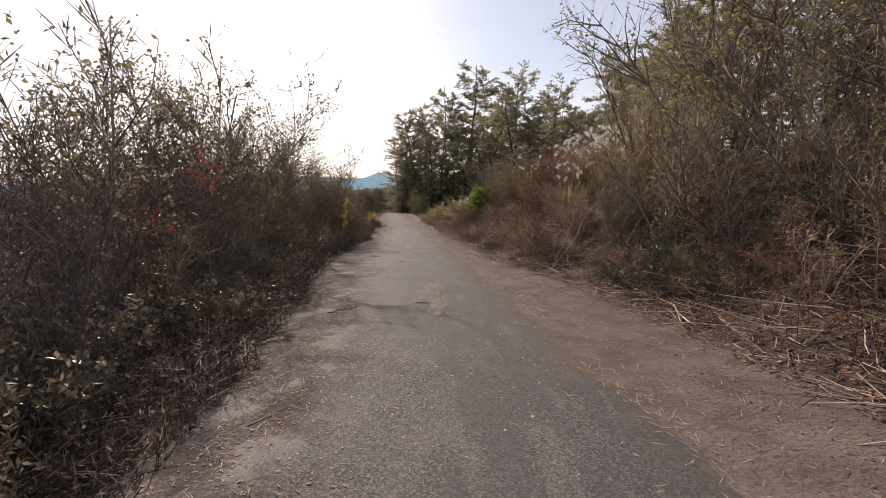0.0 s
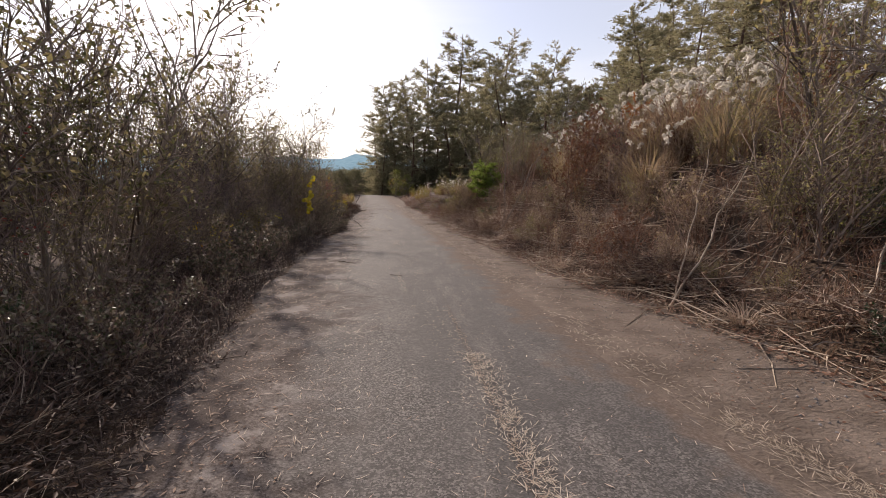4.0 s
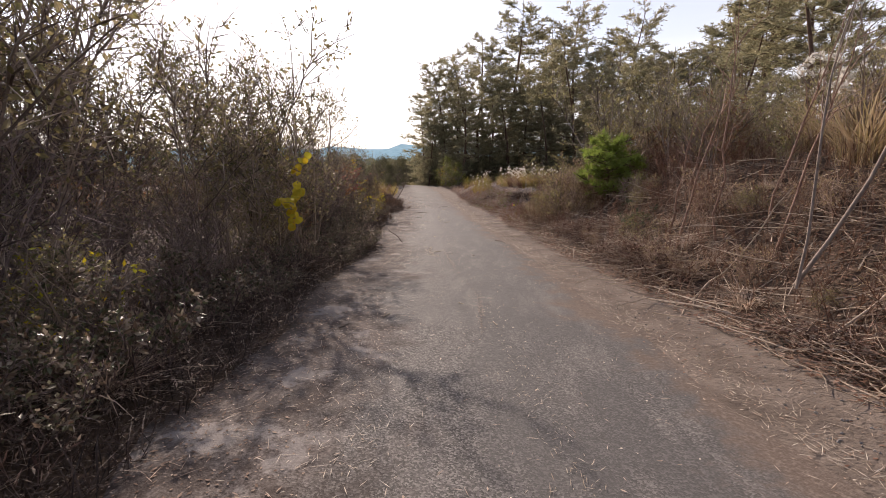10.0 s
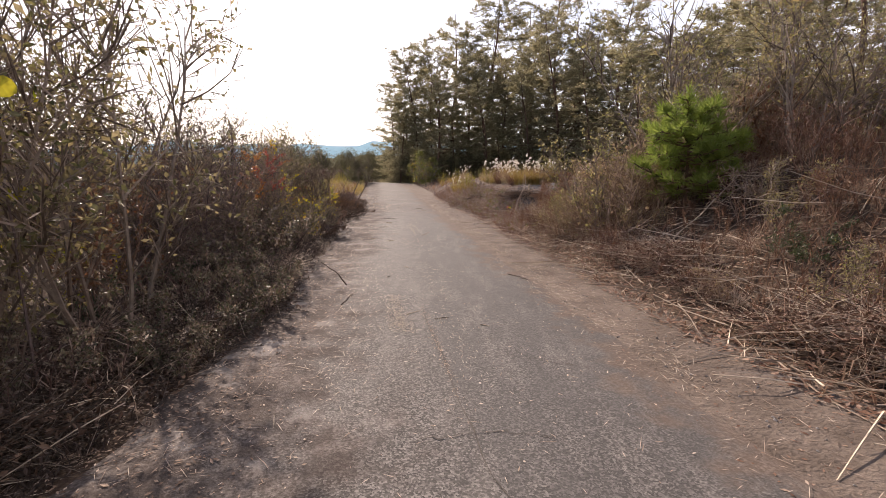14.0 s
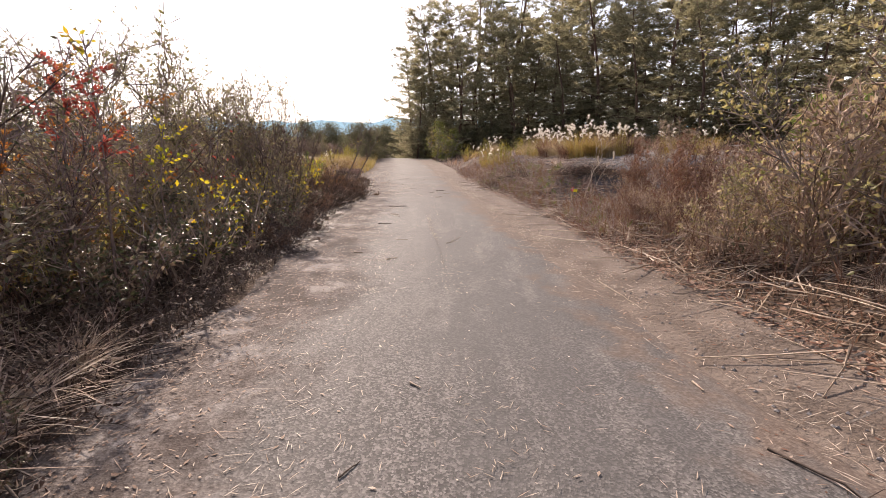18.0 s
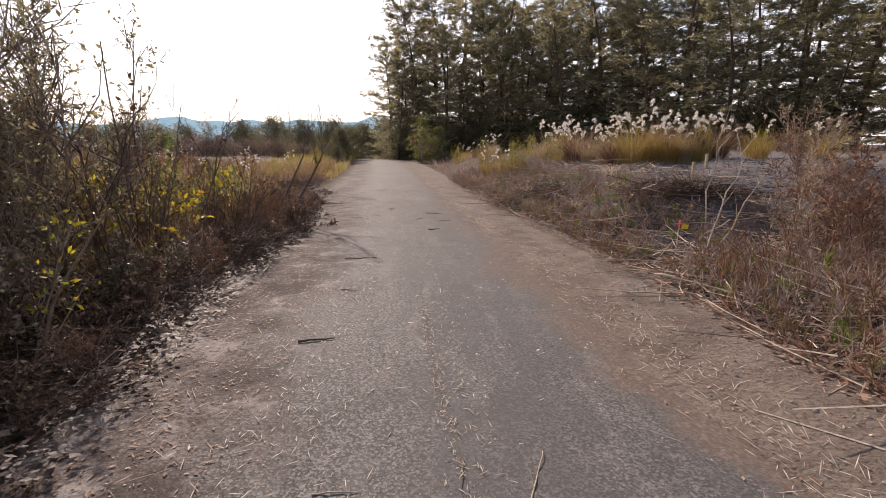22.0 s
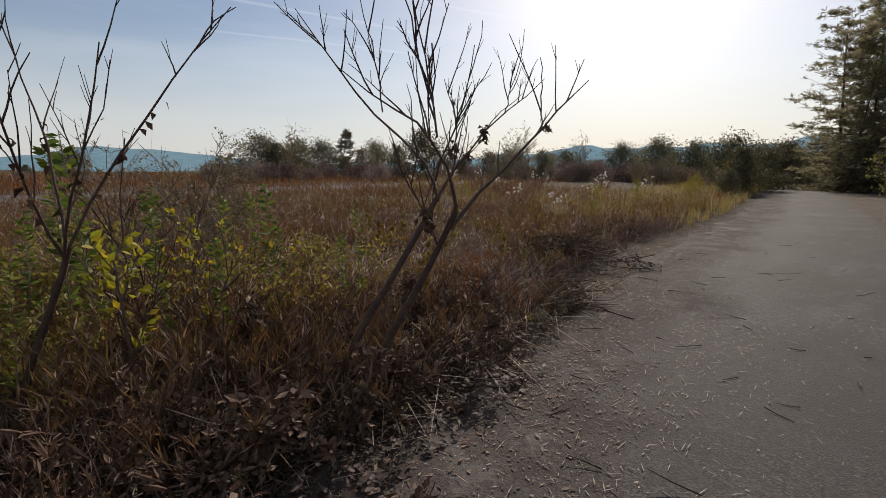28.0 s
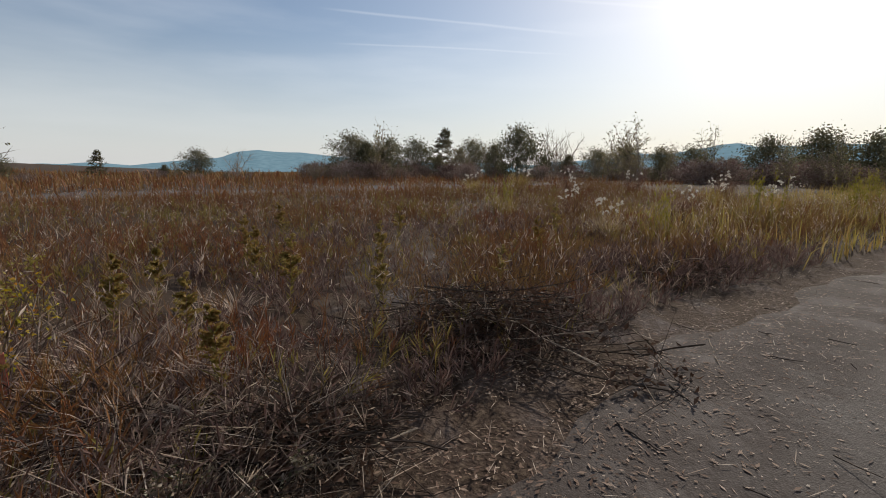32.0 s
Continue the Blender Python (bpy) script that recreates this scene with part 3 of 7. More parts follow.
px, py = GX.ravel()[corner], GY.ravel()[corner]
sandy = smooth((px - right(py) + 0.6) / 0.5) * (1 - smooth((px - foot(py) + 0.1) / 0.5))
gravel = smooth((px - foot(py) - 0.6) / 0.5) * smooth((py - 33) / 2) * (1 - smooth((py - 46) / 4)) * (1 - smooth((px - 8) / 3))
track = smooth((left(py) - px - 17) / 1.5) * (1 - smooth((left(py) - px - 22) / 1.5)) * smooth((py - 30) / 5)
verge = smooth((py - 36.5) / 1.5) * (1 - smooth((left(py) - px - 0.9) / 0.8)) * (px < left(py) + 1)
layer.data.foreach_set("uv", np.stack([sandy, np.maximum(np.maximum(gravel, track), np.maximum(0.42 * worn(px, py), 0.4 * verge))], -1).astype(np.float32).ravel())

# ---- road ----
ry = np.concatenate([np.arange(-8, 62, 0.4), np.arange(62, 100, 2.0)])
ru = np.linspace(0, 1, 15)
a, b = left(ry) + 0.05 + 0.12 * np.sin(ry * 1.9) + 0.08 * np.sin(ry * 4.7 + 1), right(ry) + 0.12 + 0.05 * np.sin(ry * 2.6)
RX = a[:, None] + (b - a)[:, None] * ru[None]
RY = np.repeat(ry[:, None], len(ru), 1)
crown = 0.022 + 0.02 * (1 - (2 * ru - 1) ** 2)[None] - 0.05 * (np.abs(2 * ru - 1)[None] > 0.99)
RZ = height(RX, RY) + crown + 0.006 * waves(RX * 1.3, RY)
road_geo = Geo()
i, j = np.meshgrid(np.arange(len(ry) - 1), np.arange(len(ru) - 1), indexing="ij")
w = len(ru)
road_geo.add(np.stack([RX, RY, RZ], -1), np.stack([i * w + j, i * w + j + 1, (i + 1) * w + j + 1, (i + 1) * w + j], -1).reshape(-1, 4))
road = tagged(part("road", road_geo, M_ASPHALT, smooth=True), "worn grey asphalt lane with dirt-covered edges", "road", kind="structure")
layer = road.data.uv_layers.new(name="UVMap")
corner = np.empty(len(road.data.loops), np.int32)
road.data.loops.foreach_get("vertex_index", corner)
layer.data.foreach_set("uv", np.stack([np.tile(ru, len(ry))[corner], RY.ravel()[corner]], -1).astype(np.float32).ravel())


def surface(x, y):
    """The top of road or ground."""
    x, y = np.asarray(x, float), np.asarray(y, float)
    u = (x - left(y) - 0.05) / (right(y) - left(y) + 0.07)
    on = (u > 0.02) & (u < 0.98)
    return height(x, y) + np.where(on, 0.024 + 0.02 * (1 - (2 * u - 1) ** 2) + 0.006 * waves(x * 1.3, y), 0.0)


# ---- far hills ----
def hills(name, label, mat, far, az_low, az_high, low, high, seed, step, peaks=None):
    r = np.random.default_rng(seed)
    az = np.radians(np.arange(az_low, az_high, step))
    n = len(az)
    ridge = sum(np.interp(np.linspace(0, m, n), np.arange(m + 1), r.uniform(-1, 1, m + 1)) / (1 + 0.5 * q) for q, m in enumerate((5, 12, 31, 70)))
    ridge = low + (high - low) * (0.5 + 0.28 * ridge)
    if peaks:
        ridge = np.interp(np.degrees(az), *peaks) + 0.34 * (ridge - (low + high) / 2)
    if peaks:
        ridge = ridge + 0.26 * np.interp(np.linspace(0, 110, n), np.arange(111), r.uniform(-1, 1, 111))
    geo = Geo()
    rows = []
    for q, f in ((0.0, -0.02), (0.12, 0.35), (0.3, 0.7), (0.5, 1.0), (1.0, -0.02)):
        d = far * (1 + q)
        rows.append(np.stack([-np.sin(az) * d - 2, np.cos(az) * d + 30, far * np.tan(np.radians(ridge)) * f * (1 + q) + 0 * az - 3], -1))
    i, j = np.meshgrid(np.arange(4), np.arange(n - 1), indexing="ij")
    geo.add(np.stack(rows), np.stack([i * n + j, i * n + j + 1, (i + 1) * n + j + 1, (i + 1) * n + j], -1).reshape(-1, 4))
    return tagged(part(name, geo, mat, smooth=True), label, "hills", kind="structure")


hills("backdrop_hills", "ridge of wooded hills with blue haze painted in", M_HILL_FAR, 2600, -40, 150, 1.0, 4.0, 3, 0.4,
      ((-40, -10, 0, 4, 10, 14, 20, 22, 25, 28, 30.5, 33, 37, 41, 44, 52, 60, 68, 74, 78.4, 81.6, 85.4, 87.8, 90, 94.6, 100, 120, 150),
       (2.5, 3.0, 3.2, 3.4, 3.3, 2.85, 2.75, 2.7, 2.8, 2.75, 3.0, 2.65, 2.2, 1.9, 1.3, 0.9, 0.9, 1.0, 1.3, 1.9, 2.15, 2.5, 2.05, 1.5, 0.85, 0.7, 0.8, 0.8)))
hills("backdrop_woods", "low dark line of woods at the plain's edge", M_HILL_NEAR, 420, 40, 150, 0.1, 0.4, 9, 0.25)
hills("backdrop_foothills", "low grey-green wooded rise with haze painted in", M_HILL_NEAR, 260, -14, 26, 1.2, 3.0, 5, 0.3)


# ---- plants ----
def shrub(label, tall, spread, stems, shoots, twigs, leaf_count, leaf_size, bark, leaf, rise=0.08, name="shrub", lean=0.55, thick=0.016, bow=0.03, twig_wide=0.005, shown=4):
    """A many-stemmed bush: stems, finer twigs, leaves."""
    top = thing(name, label, "shrub")
    n0 = stems
    turn = rng.uniform(0, 2 * np.pi, n0)
    base = np.stack([np.cos(turn), np.sin(turn), 0 * turn], -1) * rng.uniform(0.02, 0.22 * spread, n0)[:, None]
    tilt = rng.uniform(0.05, lean, n0)
    way = np.stack([np.cos(turn) * tilt * spread, np.sin(turn) * tilt * spread, np.ones(n0)], -1)
    s0 = grown(base - [0, 0, 0.06], way, tall * rng.uniform(0.6, 1.02, n0), 6, 0.12, bow)
    p, d, f = sprouts(s0, shoots, 0.12, 0.95, 0.9)
    s1 = grown(p, d + [0, 0, 0.25], tall * (0.42 - 0.25 * f) * rng.uniform(0.6, 1.2, shoots), 4, 0.18, rise)
    p, d, f = sprouts(np.concatenate([s0[:, [0, 2, 4, 5]], s1, s1]), twigs, 0.1, 1.0, 1.0)
    s2 = grown(p, d, tall * 0.13 * rng.uniform(0.4, 1.3, twigs), 2, 0.22, rise)
    for q in range(min(shown, n0)):
        part("stem", Geo().tubes(s0[q:q + 1], taper(1, 6, thick * rng.uniform(0.6, 1.2), 0.004), 4), bark, top)
    g = Geo().tubes(s1, taper(shoots, 4, thick * 0.5, 0.003), 3)
    if n0 > shown:
        g.tubes(s0[shown:], taper(n0 - shown, 6, thick * 0.9, 0.004), 4)
    g.leaves(s2[:, 0], s2[:, 1] - s2[:, 0], np.linalg.norm(s2[:, 1] - s2[:, 0], axis=1), twig_wide, 0.6)
    part("twig_mass", g, bark, top, kind="stuff")
    if leaf_count:
        p, d, f = sprouts(np.concatenate([s2, s2, s1[:, [1, 3]]]), leaf_count, 0.1, 1.0, 1.2)
        g = Geo().leaves(p, d, leaf_size * rng.uniform(0.6, 1.3, leaf_count), leaf_size * 0.27 * rng.uniform(0.7, 1.2, leaf_count))
        part("foliage", g, leaf, top, kind="stuff")
    return top


def pose_at(x, y, scale=1.0, turn=None, sink=0.0, tilt=0.0, stretch=1.0):
    turn = rng.uniform(0, 360) if turn is None else turn
    return pose(x, y, float(surface(x, y)) - sink, tilt * rng.uniform(-1, 1), tilt * rng.uniform(-1, 1), turn) @ Matrix.Diagonal((scale, scale, scale * stretch, 1))


used = set()
CLEAR = ((2.55, 25.7, 0.75), (2.05, 24.7, 0.6), (-5.46, 36.6, 0.5), (0.35, 33.8, 0.6), (-0.1, 33.2, 0.5))


def put(proto, m, label="", group="", always=False):
    """The first call sets the built plant itself; later calls set copies. Nothing is set where a clear spot lies."""
    ob = proto
    if not always and any(math.hypot(m.translation.x - x, m.translation.y - y) < r for x, y, r in CLEAR):
        return None
    if proto.name in used:
        ob = copy_thing(proto, m)
    else:
        used.add(proto.name)
        proto.matrix_basis = m
    return tagged(ob, label, "", group)


def tuft_geo(n, radius, tall, width, bend, low=0.5):
    turn = rng.uniform(0, 2 * np.pi, n)
    r = radius * np.sqrt(rng.uniform(0, 1, n))
    base = np.stack([np.cos(turn) * r, np.sin(turn) * r, 0 * r - 0.03], -1)
    return base, turn + rng.normal(size=n) * 0.5, tall * rng.uniform(low, 1.0, n), width * rng.uniform(0.6, 1.2, n), bend * rng.uniform(0.3, 1.4, n)


def plume_geo(line, size, n=80, wide=0.016, fluff=0.55):
    """A feathery seed head along the top of a stalk."""
    k, m, _ = line.shape
    g = Geo()
    f = rng.uniform(0, 1, (k, n))
    at = f * (m - 1)
    i = np.minimum(at.astype(int), m - 2)
    q = np.arange(k)[:, None]
    p = line[q, i] + (line[q, i + 1] - line[q, i]) * (at - i)[..., None]
    along = unit(line[q, i + 1] - line[q, i])
    way = unit(along + rng.normal(size=p.shape) * fluff)
    g.leaves(p.reshape(-1, 3), way.reshape(-1, 3), (size * (1.15 - 0.7 * f) * rng.uniform(0.6, 1.2, f.shape)).ravel(), wide)
    return g


def pampas(label, tall, blades, stalks, blade_mat):
    """A clump of silver grass with feathery seed heads."""
    top = thing("silver_grass", label, "grass clump")
    part("blade_tuft", Geo().blades(*tuft_geo(blades, 0.4, tall * 0.92, 0.009, 0.75, 0.5)), blade_mat, top, kind="stuff")
    turn = rng.uniform(0, 2 * np.pi, stalks)
    r = 0.28 * np.sqrt(rng.uniform(0, 1, stalks))
    base = np.stack([np.cos(turn) * r, np.sin(turn) * r, 0 * r], -1)
    line = grown(base, np.stack([np.cos(turn) * 0.22, np.sin(turn) * 0.22, np.ones(stalks)], -1), tall * rng.uniform(0.56, 0.97, stalks), 6, 0.05, 0.0)
    for q in range(stalks):
        stalk = part("stalk", Geo().tubes(line[q:q + 1], taper(1, 6, 0.004, 0.002), 3), M_STRAW, top)
        head = grown(line[q:q + 1, -1], line[q:q + 1, -1] - line[q:q + 1, -2] + [[0.03 * math.cos(turn[q]), 0.03 * math.sin(turn[q]), 0]], rng.uniform(0.24, 0.36), 5, 0.1, -0.06)
        # the ripe head curls over to one side
        over = np.linspace(0, 2.7, 5)[None, :, None]
        curl = 0.07 + 0.03 * math.sin(5 * turn[q]) ** 2
        side = np.array([math.cos(turn[q] * 3 + 1), math.sin(turn[q] * 3 + 1), 0.0])
        head = 0.3 * (head - head[:, :1]) + head[:, :1] + curl * ((1 - np.cos(over)) * side + np.sin(over) * [0, 0, 1.0])
        part("plume", plume_geo(head, 0.095, 80, 0.014, 0.8), M_PLUME, stalk, "fluffy white seed head")
    return top


def pine(label, tall, crown_low, limbs, wide, tufts, needle_mat, bark=None, name="pine_tree", needle=0.36, needle_wide=0.034, dense=0, shown=6, flat=0.25, point=0.74):
    """A pine: bare lower trunk, uneven tiers of level limbs that carry flat pads of needle tufts."""
    top = thing(name, label, "tree")
    trunk = grown([[0, 0, -0.3]], [[0.02, 0.01, 1]], tall, 9, 0.035, 0.06)
    part("trunk", Geo().tubes(trunk, taper(1, 9, tall * 0.013, 0.02), 8), bark or M_BARK_PINE, top, smooth=True)
    tiers = max(5, limbs // 5)
    f = np.sort((rng.integers(0, tiers, limbs) + rng.normal(size=limbs) * 0.28) / tiers)
    f = np.clip(f, 0, 0.985) ** 1.05
    at = (crown_low + (1 - crown_low) * f) * 8
    i = np.minimum(at.astype(int), 7)
    p = trunk[0, i] + (trunk[0, i + 1] - trunk[0, i]) * (at - i)[:, None]
    turn = np.arange(limbs) * 2.4 + rng.uniform(-0.5, 0.5, limbs)
    reach = wide * (1 - point * f) * (0.75 + 0.25 * smooth(f / 0.2)) * rng.uniform(0.5, 1.15, limbs) + 0.3
    limb = grown(p, np.stack([np.cos(turn), np.sin(turn), -0.08 + 0.55 * f ** 2], -1), reach, 6, 0.1, 0.05)
    order = np.argsort(-reach)
    for q in order[:shown]:
        part("limb", Geo().tubes(limb[q:q + 1], taper(1, 6, 0.012 + 0.014 * reach[q], 0.008), 4), bark or M_BARK_PINE, top)
    m = limbs * 9
    p, d, g = sprouts(limb, m, 0.2, 1.0, 0.9)
    d[:, 2] *= flat
    sub = grown(p, d, rng.uniform(0.3, 0.9, m) * wide * 0.22, 3, 0.12, 0.1)
    p, d, g = sprouts(sub, tufts, 0.15, 1.0, 0.5)
    k = 4
    way = (unit(d)[:, None] * 0.7 + rng.normal(size=(tufts, k, 3)) * [0.6, 0.6, 0.35] + [0, 0, 0.3]).reshape(-1, 3)
    rest = order[shown:]
    small = Geo().tubes(sub, taper(m, 3, 0.012, 0.005), 3)
    if len(rest):
        small.tubes(limb[rest], taper(len(rest), 6, 0.02, 0.008), 3)
    part("bough_mass", small, bark or M_BARK_PINE, top, kind="stuff")
    needles = Geo().leaves(np.repeat(p, k, 0), way, needle * rng.uniform(0.7, 1.3, tufts * k), needle_wide)
    if dense:
        q, d, g = sprouts(sub, dense, 0.0, 0.9, 0.7)
        d[:, 2] = d[:, 2] * 0.3 - 0.05
        needles.leaves(q + rng.normal(size=q.shape) * [0.15, 0.15, 0.05], d, wide * 0.075 * rng.uniform(0.6, 1.3, dense), wide * 0.008, 0.4)
    part("needle_mass", needles, needle_mat, top, kind="stuff")
    return top


def broadleaf(label, tall, wide, clumps, leaf_count, leaf_size, bark, leaf, low=0.1, name="tree", shown=6):
    """A rounded small tree: forked trunk, crown of many leaf clumps with an uneven outline and gaps."""
    top = thing(name, label, "tree")
    a, h = rng.uniform(0, 2 * np.pi, clumps), rng.uniform(0, 1, clumps)
    r = wide * np.sqrt(np.clip(1 - (2 * h * 0.92 - 0.8) ** 2, 0.02, 1)) * rng.uniform(0.25, 1.0, clumps)
    heart = np.stack([np.cos(a) * r, np.sin(a) * r, tall * (low + (0.93 - low) * h) * rng.uniform(0.9, 1.08, clumps)], -1)
    base = np.array([[0.0, 0.0, -0.1]])
    trunk = grown(base, [[0.05, 0.02, 1]], tall * 0.45, 5, 0.08, 0.05)
    part("trunk", Geo().tubes(trunk, taper(1, 5, tall * 0.016, tall * 0.009), 7), bark, top, smooth=True)
    f = rng.uniform(0.25, 1.0, clumps)[:, None]
    start = base + (trunk[0, -1] - base) * f
    s = np.linspace(0, 1, 5)[None, :, None]
    limb = start[:, None] * (1 - s) + heart[:, None] * s + rng.normal(size=(clumps, 5, 3)) * 0.05 * tall * s * (1 - s) * 4 * 0.5
    for q in range(min(shown, clumps)):
        part("limb", Geo().tubes(limb[q:q + 1], taper(1, 5, tall * 0.007, 0.008), 4), bark, top)
    p, d, f = sprouts(limb, clumps * 9, 0.4, 1.0, 0.8)
    twig = grown(p, d, tall * 0.1 * rng.uniform(0.4, 1.4, len(p)), 3, 0.2, 0.05)
    g = Geo().tubes(limb[shown:], taper(max(0, clumps - shown), 5, tall * 0.005, 0.006), 3) if clumps > shown else Geo()
    part("twig_mass", g.tubes(twig, taper(len(p), 3, 0.01, 0.004), 3), bark, top, kind="stuff")
    k = rng.integers(0, clumps, leaf_count)
    p = heart[k] + rng.normal(size=(leaf_count, 3)) * wide * [0.17, 0.17, 0.12]
    p[:, 2] = np.maximum(p[:, 2], 0.05)
    part("foliage", Geo().leaves(p, rng.normal(size=p.shape) + [0, 0, 0.2], leaf_size * rng.uniform(0.6, 1.3, leaf_count), leaf_size * 0.32), leaf, top, kind="stuff")
    return top


def in_sight(x, y):
    """The strip kept low in front of the survey flag."""
    f = np.clip(((x - 0.45) * -1.0 + (y - 34.0) * -1.3) / 2.69, 0, 1.2)
    return np.hypot(x - 0.45 + f, y - 34.0 + 1.3 * f) < 0.3


# ---- roadside thicket on the left ----
dark = [shrub("bare purple-brown twiggy thicket shrub with sparse dark leaves", 3.3, 0.95, 7, 90, 1300, 2100, 0.046, M_BARK_PURPLE, M_LEAF_DARK, name="thicket_shrub") for _ in range(4)]
olive = [shrub("tangled thicket shrub with small olive leaves", 2.6, 1.15, 6, 70, 800, 2100, 0.05, M_BARK_GREY, M_LEAF_OLIVE, name="olive_shrub") for _ in range(2)]
low_dark = [shrub("low dark bramble with glossy leaves by the road", 1.25, 1.5, 5, 50, 300, 1400, 0.065, M_BARK_PURPLE, M_LEAF_DARK, lean=0.9, thick=0.009, name="bramble") for _ in range(2)]
rust = [shrub("dry shrub with rust-brown leaves", 1.7, 1.25, 5, 50, 440, 850, 0.06, M_BARK_RED, M_LEAF_RUST, thick=0.011, name="dry_shrub") for _ in range(2)]
willow = [shrub("tall willow shrub with narrow grey-green leaves on the bank", 3.5, 0.9, 6, 80, 700, 1500, 0.06, M_BARK_GREY, M_LEAF_WILLOW, lean=0.6, thick=0.028, bow=-0.03, name="willow_shrub") for _ in range(3)]
brown = [shrub("leafless brown thorny shrub on the bank", 1.8, 1.2, 8, 56, 420, 420, 0.055, M_BARK_RED, M_LEAF_RUST, thick=0.017, twig_wide=0.006, name="thorn_shrub") for _ in range(3)]

pale = [shrub("dead weed thicket with pale grey-brown stalks", 1.6, 1.1, 8, 52, 380, 420, 0.055, M_BARK_PALE, M_GRASS_TAN, thick=0.014, twig_wide=0.006, name="dead_weed_bush") for _ in range(3)]

bank_olive = [shrub("leafy olive-yellow shrub in the tangle on the bank", 1.9, 1.1, 6, 60, 600, 1300, 0.05, M_BARK_GREY, M_LEAF_WILLOW, thick=0.013, name="bank_shrub") for _ in range(2)]
curtain = thing("dead_grass_tuft", "tall tuft of drooping pale dead grass on the bank", "grass clump")
part("blade_tuft", Geo().blades(*tuft_geo(150, 0.4, 1.6, 0.007, 1.5, 0.3)), M_STRAW, curtain, kind="stuff")


def hedge_top(y):
    return np.interp(y, (-4, 4, 8, 16, 20, 22, 25, 27.5, 30, 32, 33.3, 34.5, 36), (2.7, 3.4, 4.1, 4.2, 4.0, 3.9, 3.4, 3.1, 2.8, 2.6, 2.0, 1.2, 0.7))


for y in np.arange(-3.0, 33.0, 1.0):
    for out, size in ((1.15, 0.72), (2.3, 0.95), (3.9, 1.0)):
        if out > 3 and (y > 25 or rng.uniform() < 0.45) or out > 2 and y > 26 and rng.uniform() < 0.5:
            continue
        yy = y + rng.uniform(-0.4, 0.4)
        proto = dark[rng.integers(4)] if rng.uniform() < (0.66 if yy < 19 else 0.35) else olive[rng.integers(2)]
        native = 3.3 if proto in dark else 2.6
        put(proto, pose_at(float(left(yy)) - out + rng.uniform(-0.4, 0.4), yy, float(hedge_top(yy)) / native * size * rng.uniform(0.82, 1.1), sink=0.05), group="thicket by the road")
for y in np.arange(-2.0, 33, 0.8):
    yy = y + rng.uniform(-0.3, 0.3)
    put(low_dark[rng.integers(2)], pose_at(float(left(yy)) - rng.uniform(0.2, 0.75), yy, rng.uniform(0.6, 1.05), sink=0.04), group="brambles by the road")
for x, y, s in ((-3.75, 21.2, 0.5), (-3.7, 21.7, 0.55), (-3.7, 22.2, 0.6), (-3.65, 22.7, 0.6), (-3.75, 23.2, 0.6), (-3.85, 23.8, 0.55), (-3.95, 24.4, 0.5), (-5.2, 34.6, 0.35), (-5.25, 35.4, 0.35), (-5.35, 36.0, 0.32)):
    put(low_dark[rng.integers(2)], pose_at(x, y, s, sink=0.04), "dark bramble spilling over the asphalt's edge", "brambles by the road")
for x, y, s in ((3.2, 25.5, 1.0), (-5.6, 24.6, 1.1), (-5.3, 22.6, 0.8), (-5.9, 27.0, 0.9), (-6.2, 30.2, 0.8), (-5.5, 25.8, 0.7)):
    put(rust[rng.integers(2)], pose_at(x, y, s))
for x, y, s in ((3.5, 17.1, 1.35), (3.9, 17.4, 1.4)):
    put(rust[rng.integers(2)], pose_at(x, y, s, sink=0.05), "tall dry shrub with rust-brown leaves on the bank", "tall dry shrubs")
for x, y, s in ((4.3, 15.0, 0.9), (4.9, 15.6, 1.0), (5.3, 14.8, 0.95), (5.6, 16.4, 1.1), (4.4, 16.2, 0.85)):
    put(pale[rng.integers(3)], pose_at(x, y, s, sink=0.05), "tall dead weed thicket with pale stalks on the bank", "tall dry shrubs")

# ---- bank on the right ----
for y in np.arange(0.0, 11.6, 1.4):
    for up, s in ((1.7, 0.85), (3.2, 1.2), (5.2, 1.4)):
        yy = y + rng.uniform(-0.5, 0.5)
        put(willow[rng.integers(3)], pose_at(float(foot(yy)) + up + rng.uniform(-0.4, 0.4), yy, s * rng.uniform(0.8, 1.05), sink=0.05), group="willows on the bank")
for y in np.arange(0.5, 31.6, 0.8):
    for up, s in ((0.95, 0.7), (1.8, 0.98), (3.0, 1.05), (4.5, 1.1)):
        if (y < 13 or y > 28.5) and up > 3:
            continue
        yy = y + rng.uniform(-0.4, 0.4)
        kind = rng.uniform()
        proto = brown[rng.integers(3)] if kind < 0.14 else pale[rng.integers(3)] if kind < 0.56 else rust[rng.integers(2)] if kind < 0.66 else bank_olive[rng.integers(2)]
        put(proto, pose_at(float(foot(yy)) + up + rng.uniform(-0.4, 0.4), yy, s * rng.uniform(0.75, 1.1) * float(np.interp(yy, (8, 12, 14, 21, 23, 24.6, 25.8, 26.4, 27.8, 28.6), (0.85, 0.95, 0.8, 0.78, 0.75, 0.75, 0.75, 1.4, 1.4, 0.68))), sink=0.05), group="brush on the bank")
